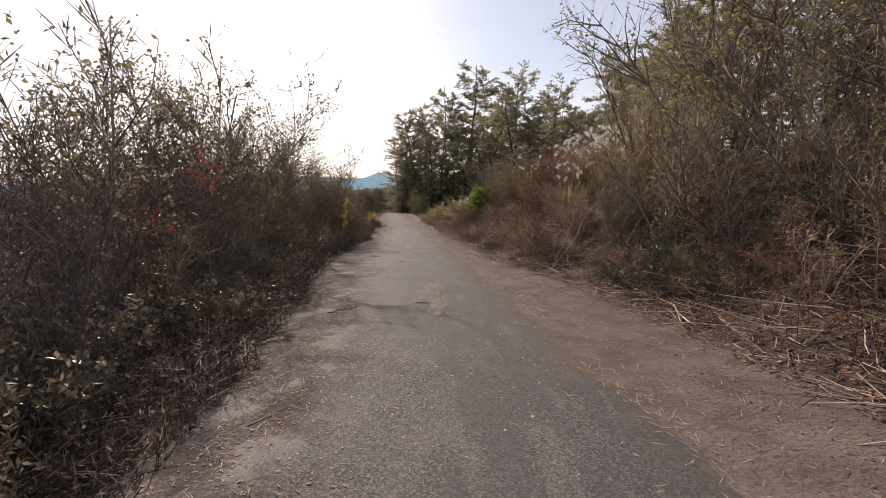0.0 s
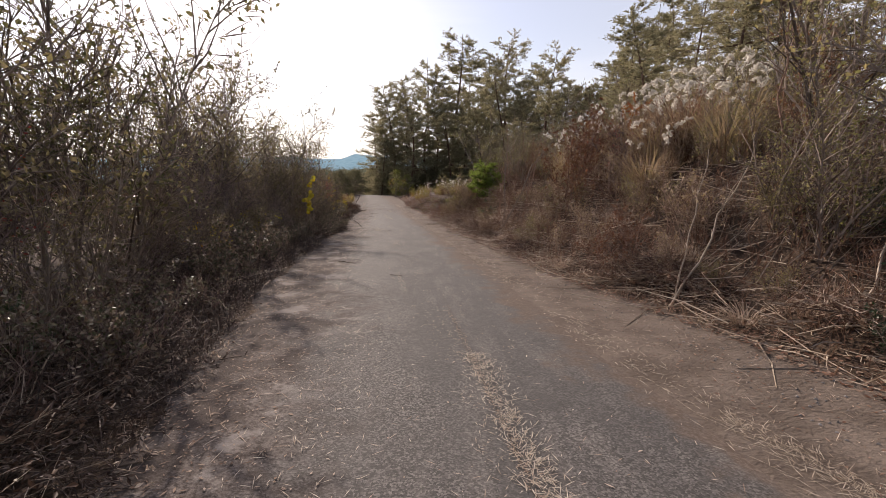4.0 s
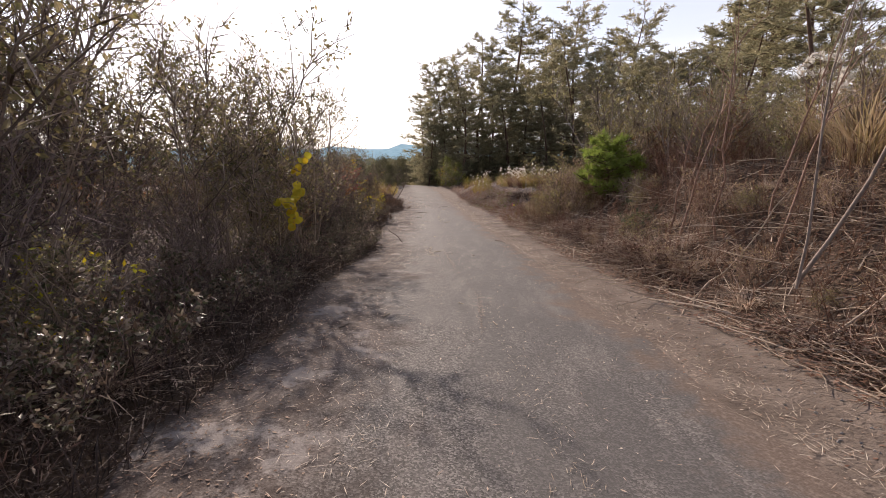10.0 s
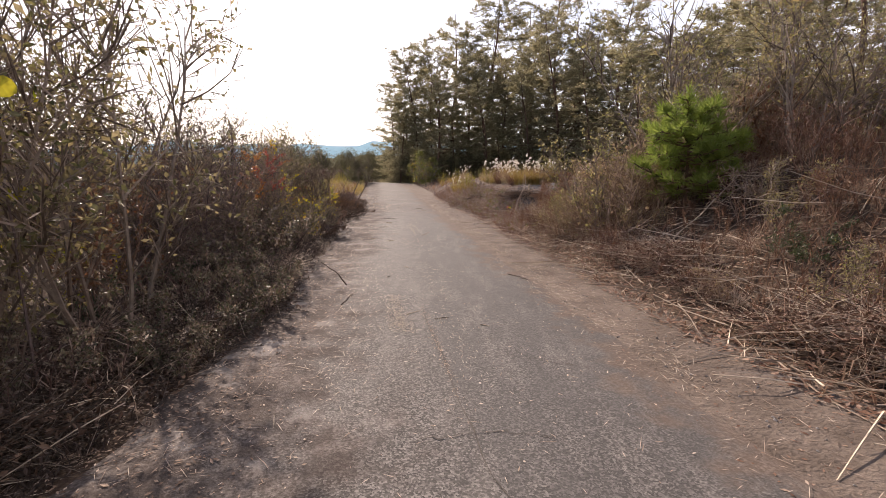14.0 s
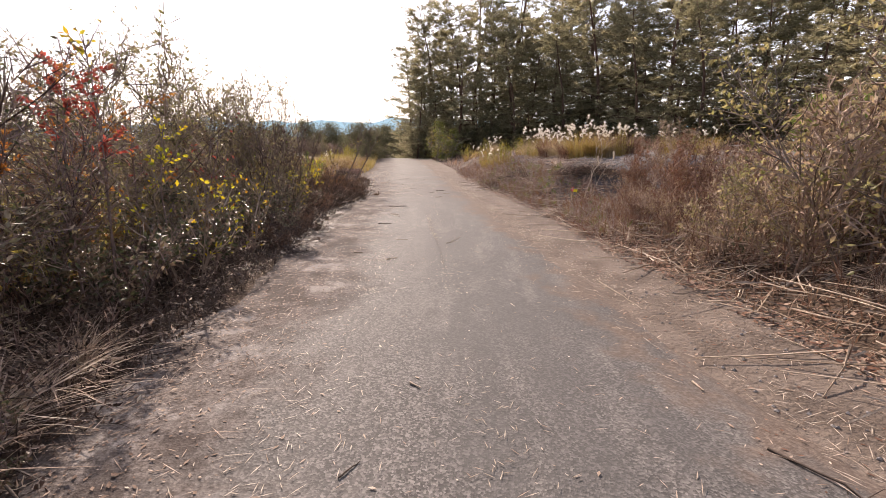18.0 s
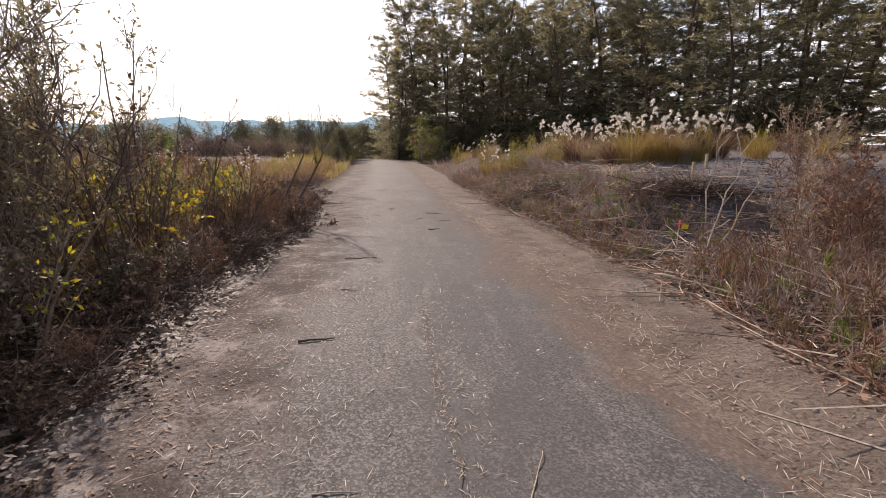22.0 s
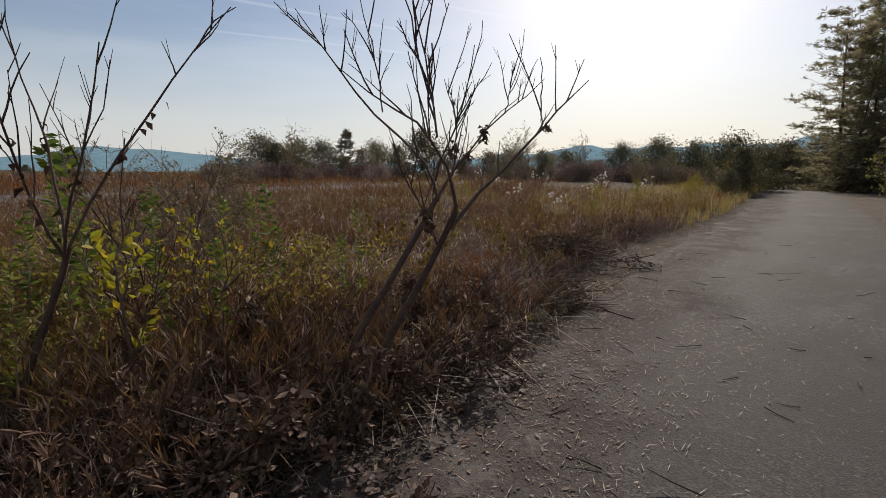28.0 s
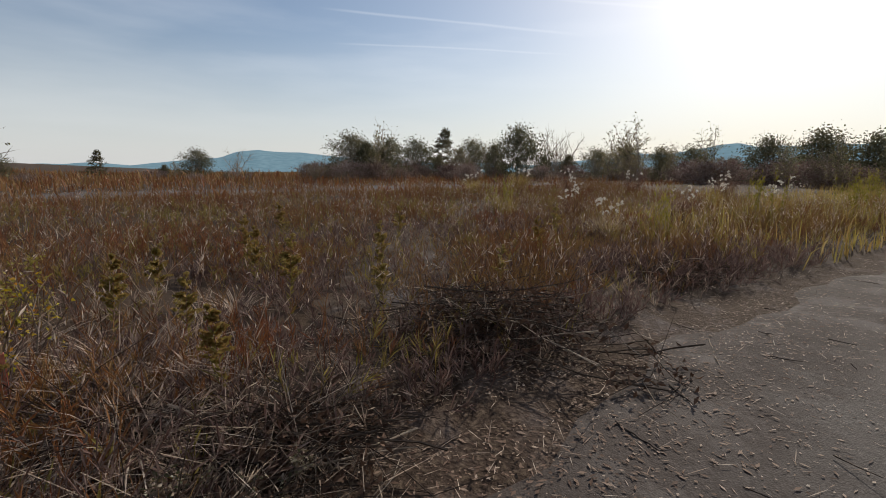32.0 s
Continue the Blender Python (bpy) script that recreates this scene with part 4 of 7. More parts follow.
for x, y, s in ((6.8, 17.0, 0.6), (7.6, 18.5, 0.7), (7.2, 20.0, 0.7), (8.4, 21.5, 0.8), (6.6, 22.5, 0.8), (8.0, 16.0, 0.6), (7.0, 14.6, 0.55), (4.6, 20.5, 0.5), (3.6, 22.6, 0.5), (5.0, 17.5, 0.55), (6.2, 26.0, 0.9), (3.9, 25.3, 0.85), (2.9, 27.2, 0.95), (4.0, 27.0, 0.95), (4.6, 27.8, 0.9), (3.6, 28.2, 0.7), (5.2, 26.8, 1.0), (5.6, 28.6, 0.8), (4.2, 24.6, 0.6)):
    put(willow[rng.integers(3)], pose_at(x, y, s))

for q in range(64):
    yy = rng.uniform(2, 28)
    put(curtain, pose_at(float(foot(yy)) + rng.uniform(0.7, 3.2), yy, rng.uniform(0.35, 0.7)), group="dead grass on the bank")

for x, y, s in ((0.75, 30.3, 0.6), (1.1, 30.8, 0.8), (1.0, 29.7, 0.75), (1.5, 31.4, 0.85), (1.4, 30.3, 0.9), (2.1, 31.6, 1.0), (1.7, 32.4, 0.75), (0.7, 31.2, 0.45), (2.0, 30.5, 1.0), (2.2, 32.6, 0.85), (2.8, 33.2, 0.8), (2.6, 32.0, 1.0), (3.2, 33.8, 0.8), (3.4, 32.6, 1.0), (3.9, 34.4, 0.8), (4.4, 33.4, 1.0), (1.2, 32.0, 0.55), (1.25, 32.7, 0.75), (1.6, 33.3, 0.8), (2.1, 34.2, 0.8), (2.7, 34.8, 0.75), (3.2, 35.6, 0.8), (3.8, 36.3, 0.8)):
    put((pale + brown + rust)[rng.integers(8)], pose_at(x, y, s, sink=0.05), group="brush on the bank")
for q, (x, y, s) in enumerate(((1.45, 27.0, 1.45), (1.9, 27.3, 1.6), (1.2, 27.7, 1.2), (1.6, 27.9, 1.45), (2.3, 27.8, 1.7), (1.1, 28.4, 0.8), (2.6, 27.1, 1.75), (1.9, 28.5, 1.1), (1.5, 26.4, 1.4), (2.1, 26.6, 1.6))):
    put((bank_olive + pale + bank_olive + pale)[q % 10], pose_at(x, y, s, sink=0.05), group="brush on the bank", always=True)

# ---- pines ----
pines = [pine("dark green pine with an uneven layered crown", 16.0, low, 84, wide, 4700, M_NEEDLE, needle=0.28, needle_wide=0.022, dense=2000) for low, wide in ((0.03, 5.4), (0.07, 4.9), (0.01, 5.6), (0.16, 4.8))]
back_pines = [pine("dark green pine deep in the wood", 16.0, low, 40, wide, 1700, M_NEEDLE, needle=0.36, needle_wide=0.03, dense=900, shown=2) for low, wide in ((0.1, 4.4), (0.2, 4.2))]
for x, y, s in ((-9.2, 80.5, 0.85), (22.5, 62, 0.9), (24, 68, 1.05), (18, 70, 0.9), (6, 86, 1.1), (24.5, 57, 0.85), (12.5, 78, 1.1), (9.5, 81, 1.15), (19.5, 64.5, 1.0), (21.2, 59, 0.95), (11.8, 26.5, 0.5), (14.5, 28.5, 0.55), (16.8, 27.0, 0.55), (11.6, 23.0, 0.42), (-8.6, 83.5, 0.9), (-7.6, 79, 0.84), (-5.4, 83, 1.0), (-3.0, 79, 0.9), (-0.5, 85, 1.2), (2.4, 82, 1.26), (5.5, 80, 1.15), (8.4, 77, 1.13), (11.5, 74, 1.08), (-1.2, 75, 0.7),
                (2.8, 75, 0.74), (6.4, 72, 0.8), (14.0, 70, 1.03), (10.0, 67, 0.78), (16.5, 66, 1.03), (14.0, 61, 0.83), (18.8, 61, 1.0), (17.0, 55, 0.86),
                (21.5, 56, 1.0), (19.5, 49, 0.88), (24.0, 50, 0.98), (19.8, 43, 0.78), (25.5, 44, 0.9), (20.5, 36, 0.66), (26.5, 38, 0.78), (22.0, 29, 0.6),
                (27.5, 30, 0.7), (17.0, 31, 0.5), (15.5, 38, 0.6), (13, 22, 0.5), (15.5, 24.5, 0.55), (18, 20, 0.6), (20.5, 25, 0.65), (-9.0, 90, 0.9), (-6.6, 80.5, 0.95), (-7.4, 82, 0.8), (-5.8, 78, 0.7), (0.2, 77, 0.75), (4.6, 74.5, 0.72), (8.8, 71, 0.7), (11.8, 67.5, 0.68), (-4.2, 80.5, 0.95), (-1.8, 80, 1.0), (1.0, 79.5, 1.02), (4.0, 79, 1.0), (7.0, 77.5, 1.0), (10.0, 74.5, 1.0), (12.6, 71, 0.95), (15.4, 66.5, 0.92), (-3.8, 93, 1.1), (3.5, 92, 1.25), (10.0, 88, 1.2), (20.5, 72, 1.12), (26.5, 62, 1.1), (15, 75, 1.1), (13, 66, 0.6), (16.5, 60, 0.6), (18.8, 53, 0.62), (21.5, 47, 0.62), (23.5, 40, 0.7)):
    put(back_pines[rng.integers(2)] if y > 84 or x > 23 else pines[rng.integers(4)], pose_at(x, y, s * ((0.95 if x < -3 else 1.02 if x < 3 else 1.09) if y > 60 else 1.1 if y > 32 else 1.25), sink=0.1), group="pine wood")
grove = shrub("dark leafy undergrowth shrub at the edge of the pines", 4.2, 1.3, 5, 50, 300, 1800, 0.17, M_BARK_PINE, M_LEAF_FAR, name="undergrowth_shrub", thick=0.03, shown=2)
for q in range(16):
    f = q / 15
    x, y = np.interp(f, (0, 0.45, 0.75, 1), (-8.2, 9, 16, 18.5)) + rng.uniform(-1, 1), np.interp(f, (0, 0.45, 0.75, 1), (77, 66, 51, 36)) + rng.uniform(-1.5, 1.5)
    put(pines[(0, 2, 0, 1)[q % 4]], pose_at(x, y, rng.uniform(0.35, 0.65), sink=0.1), "young dark pine branched to the ground at the wood's edge", "pine wood")
for q in range(60):
    f = q / 59
    x, y = np.interp(f, (0, 0.45, 0.75, 1), (-6.5, 10, 17, 19)) + rng.uniform(-1, 1), np.interp(f, (0, 0.45, 0.75, 1), (76, 65, 50, 34)) + rng.uniform(-1, 1)
    put(grove, pose_at(x, y, rng.uniform(0.5, 1.0)), group="undergrowth")
young = pine("young bright green pine on the bank", 1.9, 0.3, 44, 0.72, 3600, M_NEEDLE_YOUNG, name="young_pine", needle=0.16, needle_wide=0.0055, flat=1.2)
put(young, pose_at(2.5, 25.8, 1.08), always=True)
put(young, pose_at(7.5, 36.0, 0.9))

# ---- silver grass ----
silver = [pampas("tall silver grass with white feathery seed heads", 1.9, 300, n, mat) for n, mat in ((10, M_GRASS_GOLD), (12, M_GRASS_TAN), (8, M_GRASS_BANK))]
for x, y, s in ((0.6, 42.7, 0.7), (0.8, 42.0, 0.72), (1.0, 41.2, 0.76), (1.15, 40.5, 0.7), (1.35, 39.8, 0.74), (1.3, 39.1, 0.7), (1.65, 38.8, 0.76), (1.95, 38.5, 0.72), (2.25, 38.3, 0.78), (2.55, 38.15, 0.8), (2.9, 38.3, 0.82), (3.2, 38.2, 0.76),
                (1.7, 39.8, 0.8), (2.4, 39.2, 0.85), (1.6, 44.5, 0.8), (1.9, 46.9, 0.9), (4.6, 39.0, 0.7), (-0.9, 42.9, 0.62), (-1.3, 44.0, 0.6), (-0.6, 50.5, 0.8), (-0.9, 55.6, 0.9), (5.8, 38.6, 0.7), (-1.6, 60.0, 0.9),
                (5.6, 13.6, 1.3), (6.3, 14.6, 1.5), (5.2, 15.6, 1.4), (6.0, 16.6, 1.5), (6.8, 15.8, 1.55), (4.9, 18.3, 1.35), (5.6, 19.2, 1.45), (7.2, 18.4, 1.5), (5.7, 15.2, 1.45), (6.5, 17.4, 1.5), (5.5, 17.4, 1.4), (4.4, 20.0, 1.2), (6.4, 21.4, 1.3), (4.6, 14.6, 1.15), (7.4, 20.0, 1.4),
                (5.4, 22.4, 1.25), (-13.0, 47.0, 0.7), (-17.5, 51.0, 0.7), (-19.0, 56.0, 0.8), (-14.5, 55.0, 0.7), (-24.0, 56.5, 0.8), (-20.5, 48.5, 0.7), (-12.2, 50.0, 0.65), (-11.5, 53.0, 0.8), (-16.0, 58.0, 0.9), (-22.0, 52.0, 0.9), (-10.5, 45.5, 0.6)):
    put(silver[max(int(rng.integers(3)), 1 if y < 25 else 0)], pose_at(x, y, s, sink=0.03), group="silver grass")
golden = thing("golden_weed", "yellow-green dry weed clump with upright stalks", "weed")
part("blade_tuft", Geo().blades(*tuft_geo(160, 0.3, 0.85, 0.006, 0.5, 0.4)), M_GRASS_GOLD, golden, kind="stuff")
line = grown(rng.normal(size=(14, 3)) * [0.15, 0.15, 0], rng.normal(size=(14, 3)) * 0.12 + [0, 0, 1], rng.uniform(0.8, 1.25, 14), 5, 0.05, 0.0)
for q in range(14):
    part("stalk", Geo().tubes(line[q:q + 1], taper(1, 5, 0.005, 0.002), 3), M_STRAW, golden)
p, d, f = sprouts(line, 330, 0.3, 1.0, 1.0)
part("foliage", Geo().leaves(p, d + [0, 0, 0.3], 0.085, 0.011), M_GRASS_GREEN, golden, kind="stuff")
for x, y, s in ((-0.7, 42.0, 0.9), (-0.95, 42.5, 0.8), (-0.5, 41.6, 0.8), (-1.2, 43.3, 0.8), (0.45, 42.4, 0.85), (0.65, 41.6, 0.8), (2.75, 37.9, 0.8), (-1.2, 47.6, 1.0), (-2.2, 54.0, 1.1),
                (4.4, 38.6, 0.7), (5.2, 38.2, 0.7), (0.4, 45.0, 0.9), 
                (-9.4, 45.6, 1.0), (-10.4, 50.0, 1.2), (-9.8, 53.0, 1.1), (-11.2, 57.0, 1.3), (-12.4, 61.0, 1.3), (-8.0, 36.4, 0.8), (-7.6, 32.6, 0.9),
                (-14.5, 46.0, 1.0)):
    put(golden, pose_at(x, y, s), group="weeds at the verge")


# ---- loose cover: grass, straw, leaves ----
def stuff(name, geo, mat, label):
    return tagged(part(name, geo, mat), label, "ground cover", kind="stuff")


def spots(n, y_low, y_high, near, far, side, power=1.0):
    """Random places beside the road: side -1 goes out from the left edge, +1 from the foot of the bank."""
    y = rng.uniform(y_low, y_high, n)
    d = near + (far - near) * rng.uniform(0, 1, n) ** power
    x = left(y) - d if side < 0 else foot(y) + d
    return x, y


def sward(name, label, mat, n, area, tall, width, bend):
    x, y = spots(n, *area)
    out = left(y) - x
    near = (area[4] < 0) & (out < 4.6) & (out > 0.65) & (y > 25) & (y < 37.6) & (name != "dry_grass")
    near2 = (area[4] < 0) & (out < 5.5) & (out > 0.3) & (y >= 37.6) & (y < 47)
    bare = np.maximum(np.maximum(worn(x, y), np.maximum(near * 0.9, near2 * 0.85)), ((out > 17.2) & (out < 21.8) & (y > 30)) * 1.0)
    if area[4] < 0 and name.startswith("field"):
        bare = np.maximum(bare, 0.98 * (out < 8) * (y > 33))
    keep = (rng.uniform(size=n) > bare * 0.8) & ~in_sight(x, y)
    x, y = x[keep], y[keep]
    n = len(x)
    base = np.stack([x, y, surface(x, y) - 0.02], -1)
    size = 0.3 + 1.0 * np.clip(0.5 + 0.6 * waves(x * 0.45, y * 0.45), 0, 1) + 0.35 * np.clip(waves(x * 1.3 + 2, y * 1.3), 0, 1)
    size = np.where((area[4] < 0) & (y > 34) & (left(y) - x > 9) & (left(y) - x < 23), 0.55, 1.0) * size
    return stuff(name, Geo().blades(base, rng.uniform(0, 2 * np.pi, n), tall * size * rng.uniform(0.4, 1.1, n), width * rng.uniform(0.6, 1.3, n), bend * rng.uniform(0.2, 1.5, n), False), mat, label)


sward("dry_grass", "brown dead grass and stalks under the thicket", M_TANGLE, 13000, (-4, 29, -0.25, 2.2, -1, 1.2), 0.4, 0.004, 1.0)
sward("bank_grass", "rust-brown dead grass and cut stalks on the bank", M_GRASS_BANK, 14000, (-3, 31, 0.3, 6.0, 1, 1.0), 0.36, 0.004, 0.9)
sward("bank_straw", "flattened pale straw at the foot of the bank", M_GRASS_BANK, 9000, (-3, 33, 0.0, 2.6, 1, 1.3), 0.34, 0.005, 1.6)
sward("mound_weeds", "low brown weeds round the gravel mound", M_HERB_PURPLE, 4500, (29, 62, 0.1, 4.5, 1, 1.6), 0.32, 0.005, 1.1)
sward("field_grass", "waist-high brown-orange field grass", M_GRASS_BROWN, 34000, (27, 60, 1.2, 18.0, -1, 1.0), 0.4, 0.0022, 1.0)
sward("field_gold", "golden dry grass in the field", M_GRASS_GOLD, 7000, (28, 66, 3.5, 22.0, -1, 1.0), 0.45, 0.0028, 0.8)
sward("field_green", "yellow-green weeds in the field", M_GRASS_GREEN, 3500, (29, 66, 0.4, 14.0, -1, 1.4), 0.5, 0.005, 0.5)
sward("far_grass", "brown field grass far off", M_GRASS_BROWN, 24000, (15, 110, 14.0, 60.0, -1, 1.2), 0.8, 0.025, 0.4)
sward("verge_grass", "ragged grass at the road's end", M_GRASS_GOLD, 6000, (46, 80, 0.2, 6.0, -1, 1.2), 0.7, 0.01, 0.5)
sward("grove_grass", "dry grass in front of the pines", M_GRASS_BANK, 5000, (44, 80, 0.2, 24.0, 1, 1.0), 0.6, 0.014, 0.5)


def patch(x, y, turn, share):
    """1 where a kind of weed grows thick, 0 in the gaps between its stands."""
    c, s = math.cos(turn), math.sin(turn)
    return smooth((waves((c * x - s * y) * 0.55 + turn, (s * x + c * y) * 0.55) + 0.35 * waves(x * 1.9 + turn, y * 1.9) + share) / 0.35)


def weed_stand(name, label, mat, n, area, tall, lean=0.25, sprays=9, stand=None, fine=0.0045):
    """Wiry field weeds: a thin stalk each, with side sprays."""
    x, y = spots(n, *area)
    keep = (rng.uniform(size=n) > 0.75 * worn(x, y)) & ~in_sight(x, y)
    if stand:
        keep &= rng.uniform(size=n) < 0.08 + 0.92 * patch(x, y, *stand)
    x, y = x[keep], y[keep]
    n = len(x)
    size = tall * (0.6 + 0.6 * np.clip(0.5 + 0.6 * waves(x * 0.7 + 3, y * 0.7), 0, 1)) * rng.uniform(0.5, 1.1, n)
    line = grown(np.stack([x, y, surface(x, y) - 0.02], -1), rng.normal(size=(n, 3)) * lean + [0, 0, 1], size, 4, 0.1, 0.0)
    g = Geo().tubes(line, taper(n, 4, 0.0035, 0.0018), 3)
    p, d, f = sprouts(line, n * sprays, 0.3, 1.0, 0.8)
    g.leaves(p, d + [0, 0, 0.35], rng.uniform(0.05, 0.16, len(p)), fine, 0.4)
    return stuff(name, g, mat, label)


weed_stand("field_weed", "wiry russet weeds standing in the field", M_GRASS_BROWN, 22000, (29, 58, 0.9, 15.0, -1, 1.3), 0.52, 0.3, 9, (0.4, 0.12), 0.0036)
weed_stand("field_herb", "low rust-red herbs covering the field", M_LEAF_RUST, 11000, (30, 56, 0.6, 13.0, -1, 1.2), 0.3, 0.6, 10, (1.7, 0.1))
weed_stand("purple_herb", "low purple-grey dead herbs at the field's edge", M_HERB_PURPLE, 8000, (34, 47, 0.3, 6.0, -1, 1.1), 0.3, 0.6, 12, (2.9, 0.25))
weed_stand("olive_herb", "olive and yellow leafy herbs in patches of the field", M_HERB_OLIVE, 7000, (30, 54, 0.5, 12.0, -1, 1.2), 0.4, 0.4, 12, (4.3, -0.05))
weed_stand("pale_herb", "dry pale wiry herbs in patches of the field", M_STRAW, 1200, (33, 50, 0.3, 9.0, -1, 1.2), 0.34, 0.5, 10, (5.6, 0.0), 0.003)
weed_stand("field_seed_weed", "thin straw-coloured weeds with open seed heads", M_STRAW, 900, (29, 58, 0.6, 12.0, -1, 1.3), 0.6)
FRINGE = ((-4, 4, 8.5, 12, 14.5, 17.5, 19, 21, 22, 23.2, 25.5, 27, 29.5, 31, 33, 35, 36.5, 37.6, 39.5, 42, 46),
          (0.15, 0.25, 0.42, 0.14, 0.12, 0.4, 0.14, 0.3, 0.46, 0.5, 0.34, 0.2, 0.25, 0.22, 0.32, 0.42, 0.4, 0.2, 0.02, -0.22, -0.1))


def fringe(name, label, mat, n, deep, size, lift, thin):
    """A tangle of dead twigs and leaves that creeps over the asphalt's edge."""
    y = rng.uniform(-4, 38.6, n)
    d = deep * rng.uniform(0, 1, n) ** 0.8
    x = left(y) + np.interp(y, *FRINGE) + 0.1 * waves(y * 1.7, y) - d
    z = surface(x, y) + lift * rng.uniform(0, 1, n) ** 1.5 * smooth(d / 0.35)
    line = grown(np.stack([x, y, z], -1), np.append(rng.normal(size=(n, 2)), rng.uniform(-0.1, 0.55, (n, 1)), 1), size * rng.uniform(0.3, 1.4, n), 3, 0.3, -0.06)
    line[..., 2] = np.maximum(line[..., 2], surface(line[..., 0], line[..., 1]) + 0.004)
    g = Geo().tubes(line, taper(n, 3, thin, thin * 0.4), 3)
    p, w, f = sprouts(line, n * 3, 0.1, 1.0, 1.2)
    g.leaves(p, w, rng.uniform(0.02, 0.055, len(p)), 0.009, 0.5)
    return stuff(name, g, mat, label)


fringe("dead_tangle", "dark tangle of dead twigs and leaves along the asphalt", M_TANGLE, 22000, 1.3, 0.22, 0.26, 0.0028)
fringe("pale_tangle", "pale dead stalks caught in the roadside tangle", M_STRAW, 1500, 0.8, 0.3, 0.22, 0.0022)
weed_stand("thicket_edge_weed", "dead weed stalks at the thicket's foot", M_HERB_PURPLE, 1500, (-3, 29, 0.1, 1.4, -1, 1.0), 0.55, 0.5, 6)
weed_stand("bank_weed", "dead brown weed stalks on the bank", M_GRASS_BANK, 4200, (-3, 33, 0.4, 5.0, 1, 1.0), 0.8, 0.35)
weed_stand("slope_weed", "wiry dead weeds on the slope below the gravel mound", M_HERB_PURPLE, 2200, (30, 47, 0.1, 1.7, 1, 1.0), 0.4, 0.5)
weed_stand("slope_herb", "dark russet weeds on the slope below the mound", M_LEAF_RUST, 1000, (30, 47, 0.1, 1.6, 1, 1.0), 0.34, 0.6, 12)
weed_stand("slope_green", "low green leafy weeds on the slope below the mound", M_LEAF_FRESH, 420, (30, 42, 0.2, 1.6, 1, 1.0), 0.22, 0.7, 14)
sward("plain_grass", "brown scrubby grass out to the plain's edge", M_GRASS_BROWN, 12000, (-30, 150, 40.0, 150.0, -1, 1.0), 1.3, 0.07, 0.4)


def litter(name, label, n, area, size, mat, wide=0.2, pile=0.0):
    x, y = spots(n, *area)
    base = np.stack([x, y, surface(x, y) + rng.uniform(0.001, 0.006, n) + pile * rng.uniform(0, 1, n) ** 2], -1)
    turn = rng.uniform(0, 2 * np.pi, n)
    way = np.stack([np.cos(turn), np.sin(turn), rng.uniform(-0.02, 0.07 + 5 * pile, n)], -1)
    return stuff(name, Geo().leaves(base, way, size * (0.35 + 1.5 * rng.uniform(0, 1, n) ** 2), size * wide * rng.uniform(0.5, 1.5, n), 0.1, 0.95), mat, label)


def scraps(name, label, n, area, size, thick, mat):
    x, y = spots(n, *area)
    z = surface(x, y) + thick + rng.uniform(0, 0.012, n) + 0.12 * (x > foot(y)) * rng.uniform(0, 1, n) ** 2
    turn = rng.uniform(0, 2 * np.pi, n)
    line = grown(np.stack([x, y, z], -1), np.stack([np.cos(turn), np.sin(turn), rng.uniform(-0.01, 0.06, n)], -1), size * rng.uniform(0.3, 1.5, n) ** 1.3, 3, 0.12, 0.0)
    line[:, :, 2] = np.maximum(line[:, :, 2], surface(line[..., 0], line[..., 1]) + thick * 0.6)
    if thick > 0.004:
        return stuff(name, Geo().tubes(line, taper(n, 3, thick, thick * 0.5), 3), mat, label)
    return stuff(name, Geo().leaves(line[:, 0], line[:, 2] - line[:, 0], np.linalg.norm(line[:, 2] - line[:, 0], axis=1), thick, 0.3, 1.0), mat, label)


litter("leaf_litter_thicket", "dead brown leaves along the thicket", 24000, (-4, 45, -0.9, 1.3, -1, 0.8), 0.032, M_LITTER)
litter("leaf_litter_bank", "dead brown leaves at the foot of the bank", 56000, (-4, 45, -0.12, 2.8, 1, 1.1), 0.05, M_LITTER_RED, 0.34, 0.06)
litter("leaf_litter_verge", "small dead leaves on the sandy verge", 6500, (-4, 46, -1.3, 0.2, 1, 0.8), 0.032, M_LITTER_RED)
litter("leaf_chips_thicket", "pale curled leaves and bark chips on the dirty verge", 10500, (-4, 44, -1.5, 0.25, -1, 0.9), 0.024, M_STRAW)
litter("leaf_chips_dark", "dark rotting leaves in patches on the dirty verge", 12000, (-4, 42, -1.2, 0.5, -1, 0.7), 0.034, M_LITTER)
litter("leaf_litter_road", "scattered dead leaves on the asphalt", 2200, (-3, 60, -4.6, 0.2, 1, 1.0), 0.028, M_STRAW)
scraps("straw_thicket", "scattered straw and twigs on the dirty verge", 5000, (-4, 48, -1.3, 0.6, -1, 0.8), 0.11, 0.0024, M_STRAW)
scraps("straw_bank", "pale straw scattered along the bank's foot", 5000, (-4, 34, -0.05, 2.4, 1, 1.1), 0.26, 0.0045, M_STICK)
scraps("straw_verge", "bits of straw on the sandy verge", 3800, (-3, 46, -1.3, 0.3, 1, 0.9), 0.1, 0.0024, M_STRAW)
scraps("straw_road", "bits of straw on the asphalt", 5200, (-2, 50, -4.2, 0.0, 1, 1.0), 0.055, 0.0022, M_STRAW)
scraps("twigs_bank", "broken twigs and cut branches on the bank", 2600, (-2, 42, 0.0, 3.0, 1, 1.2), 0.75, 0.008, M_STICK)

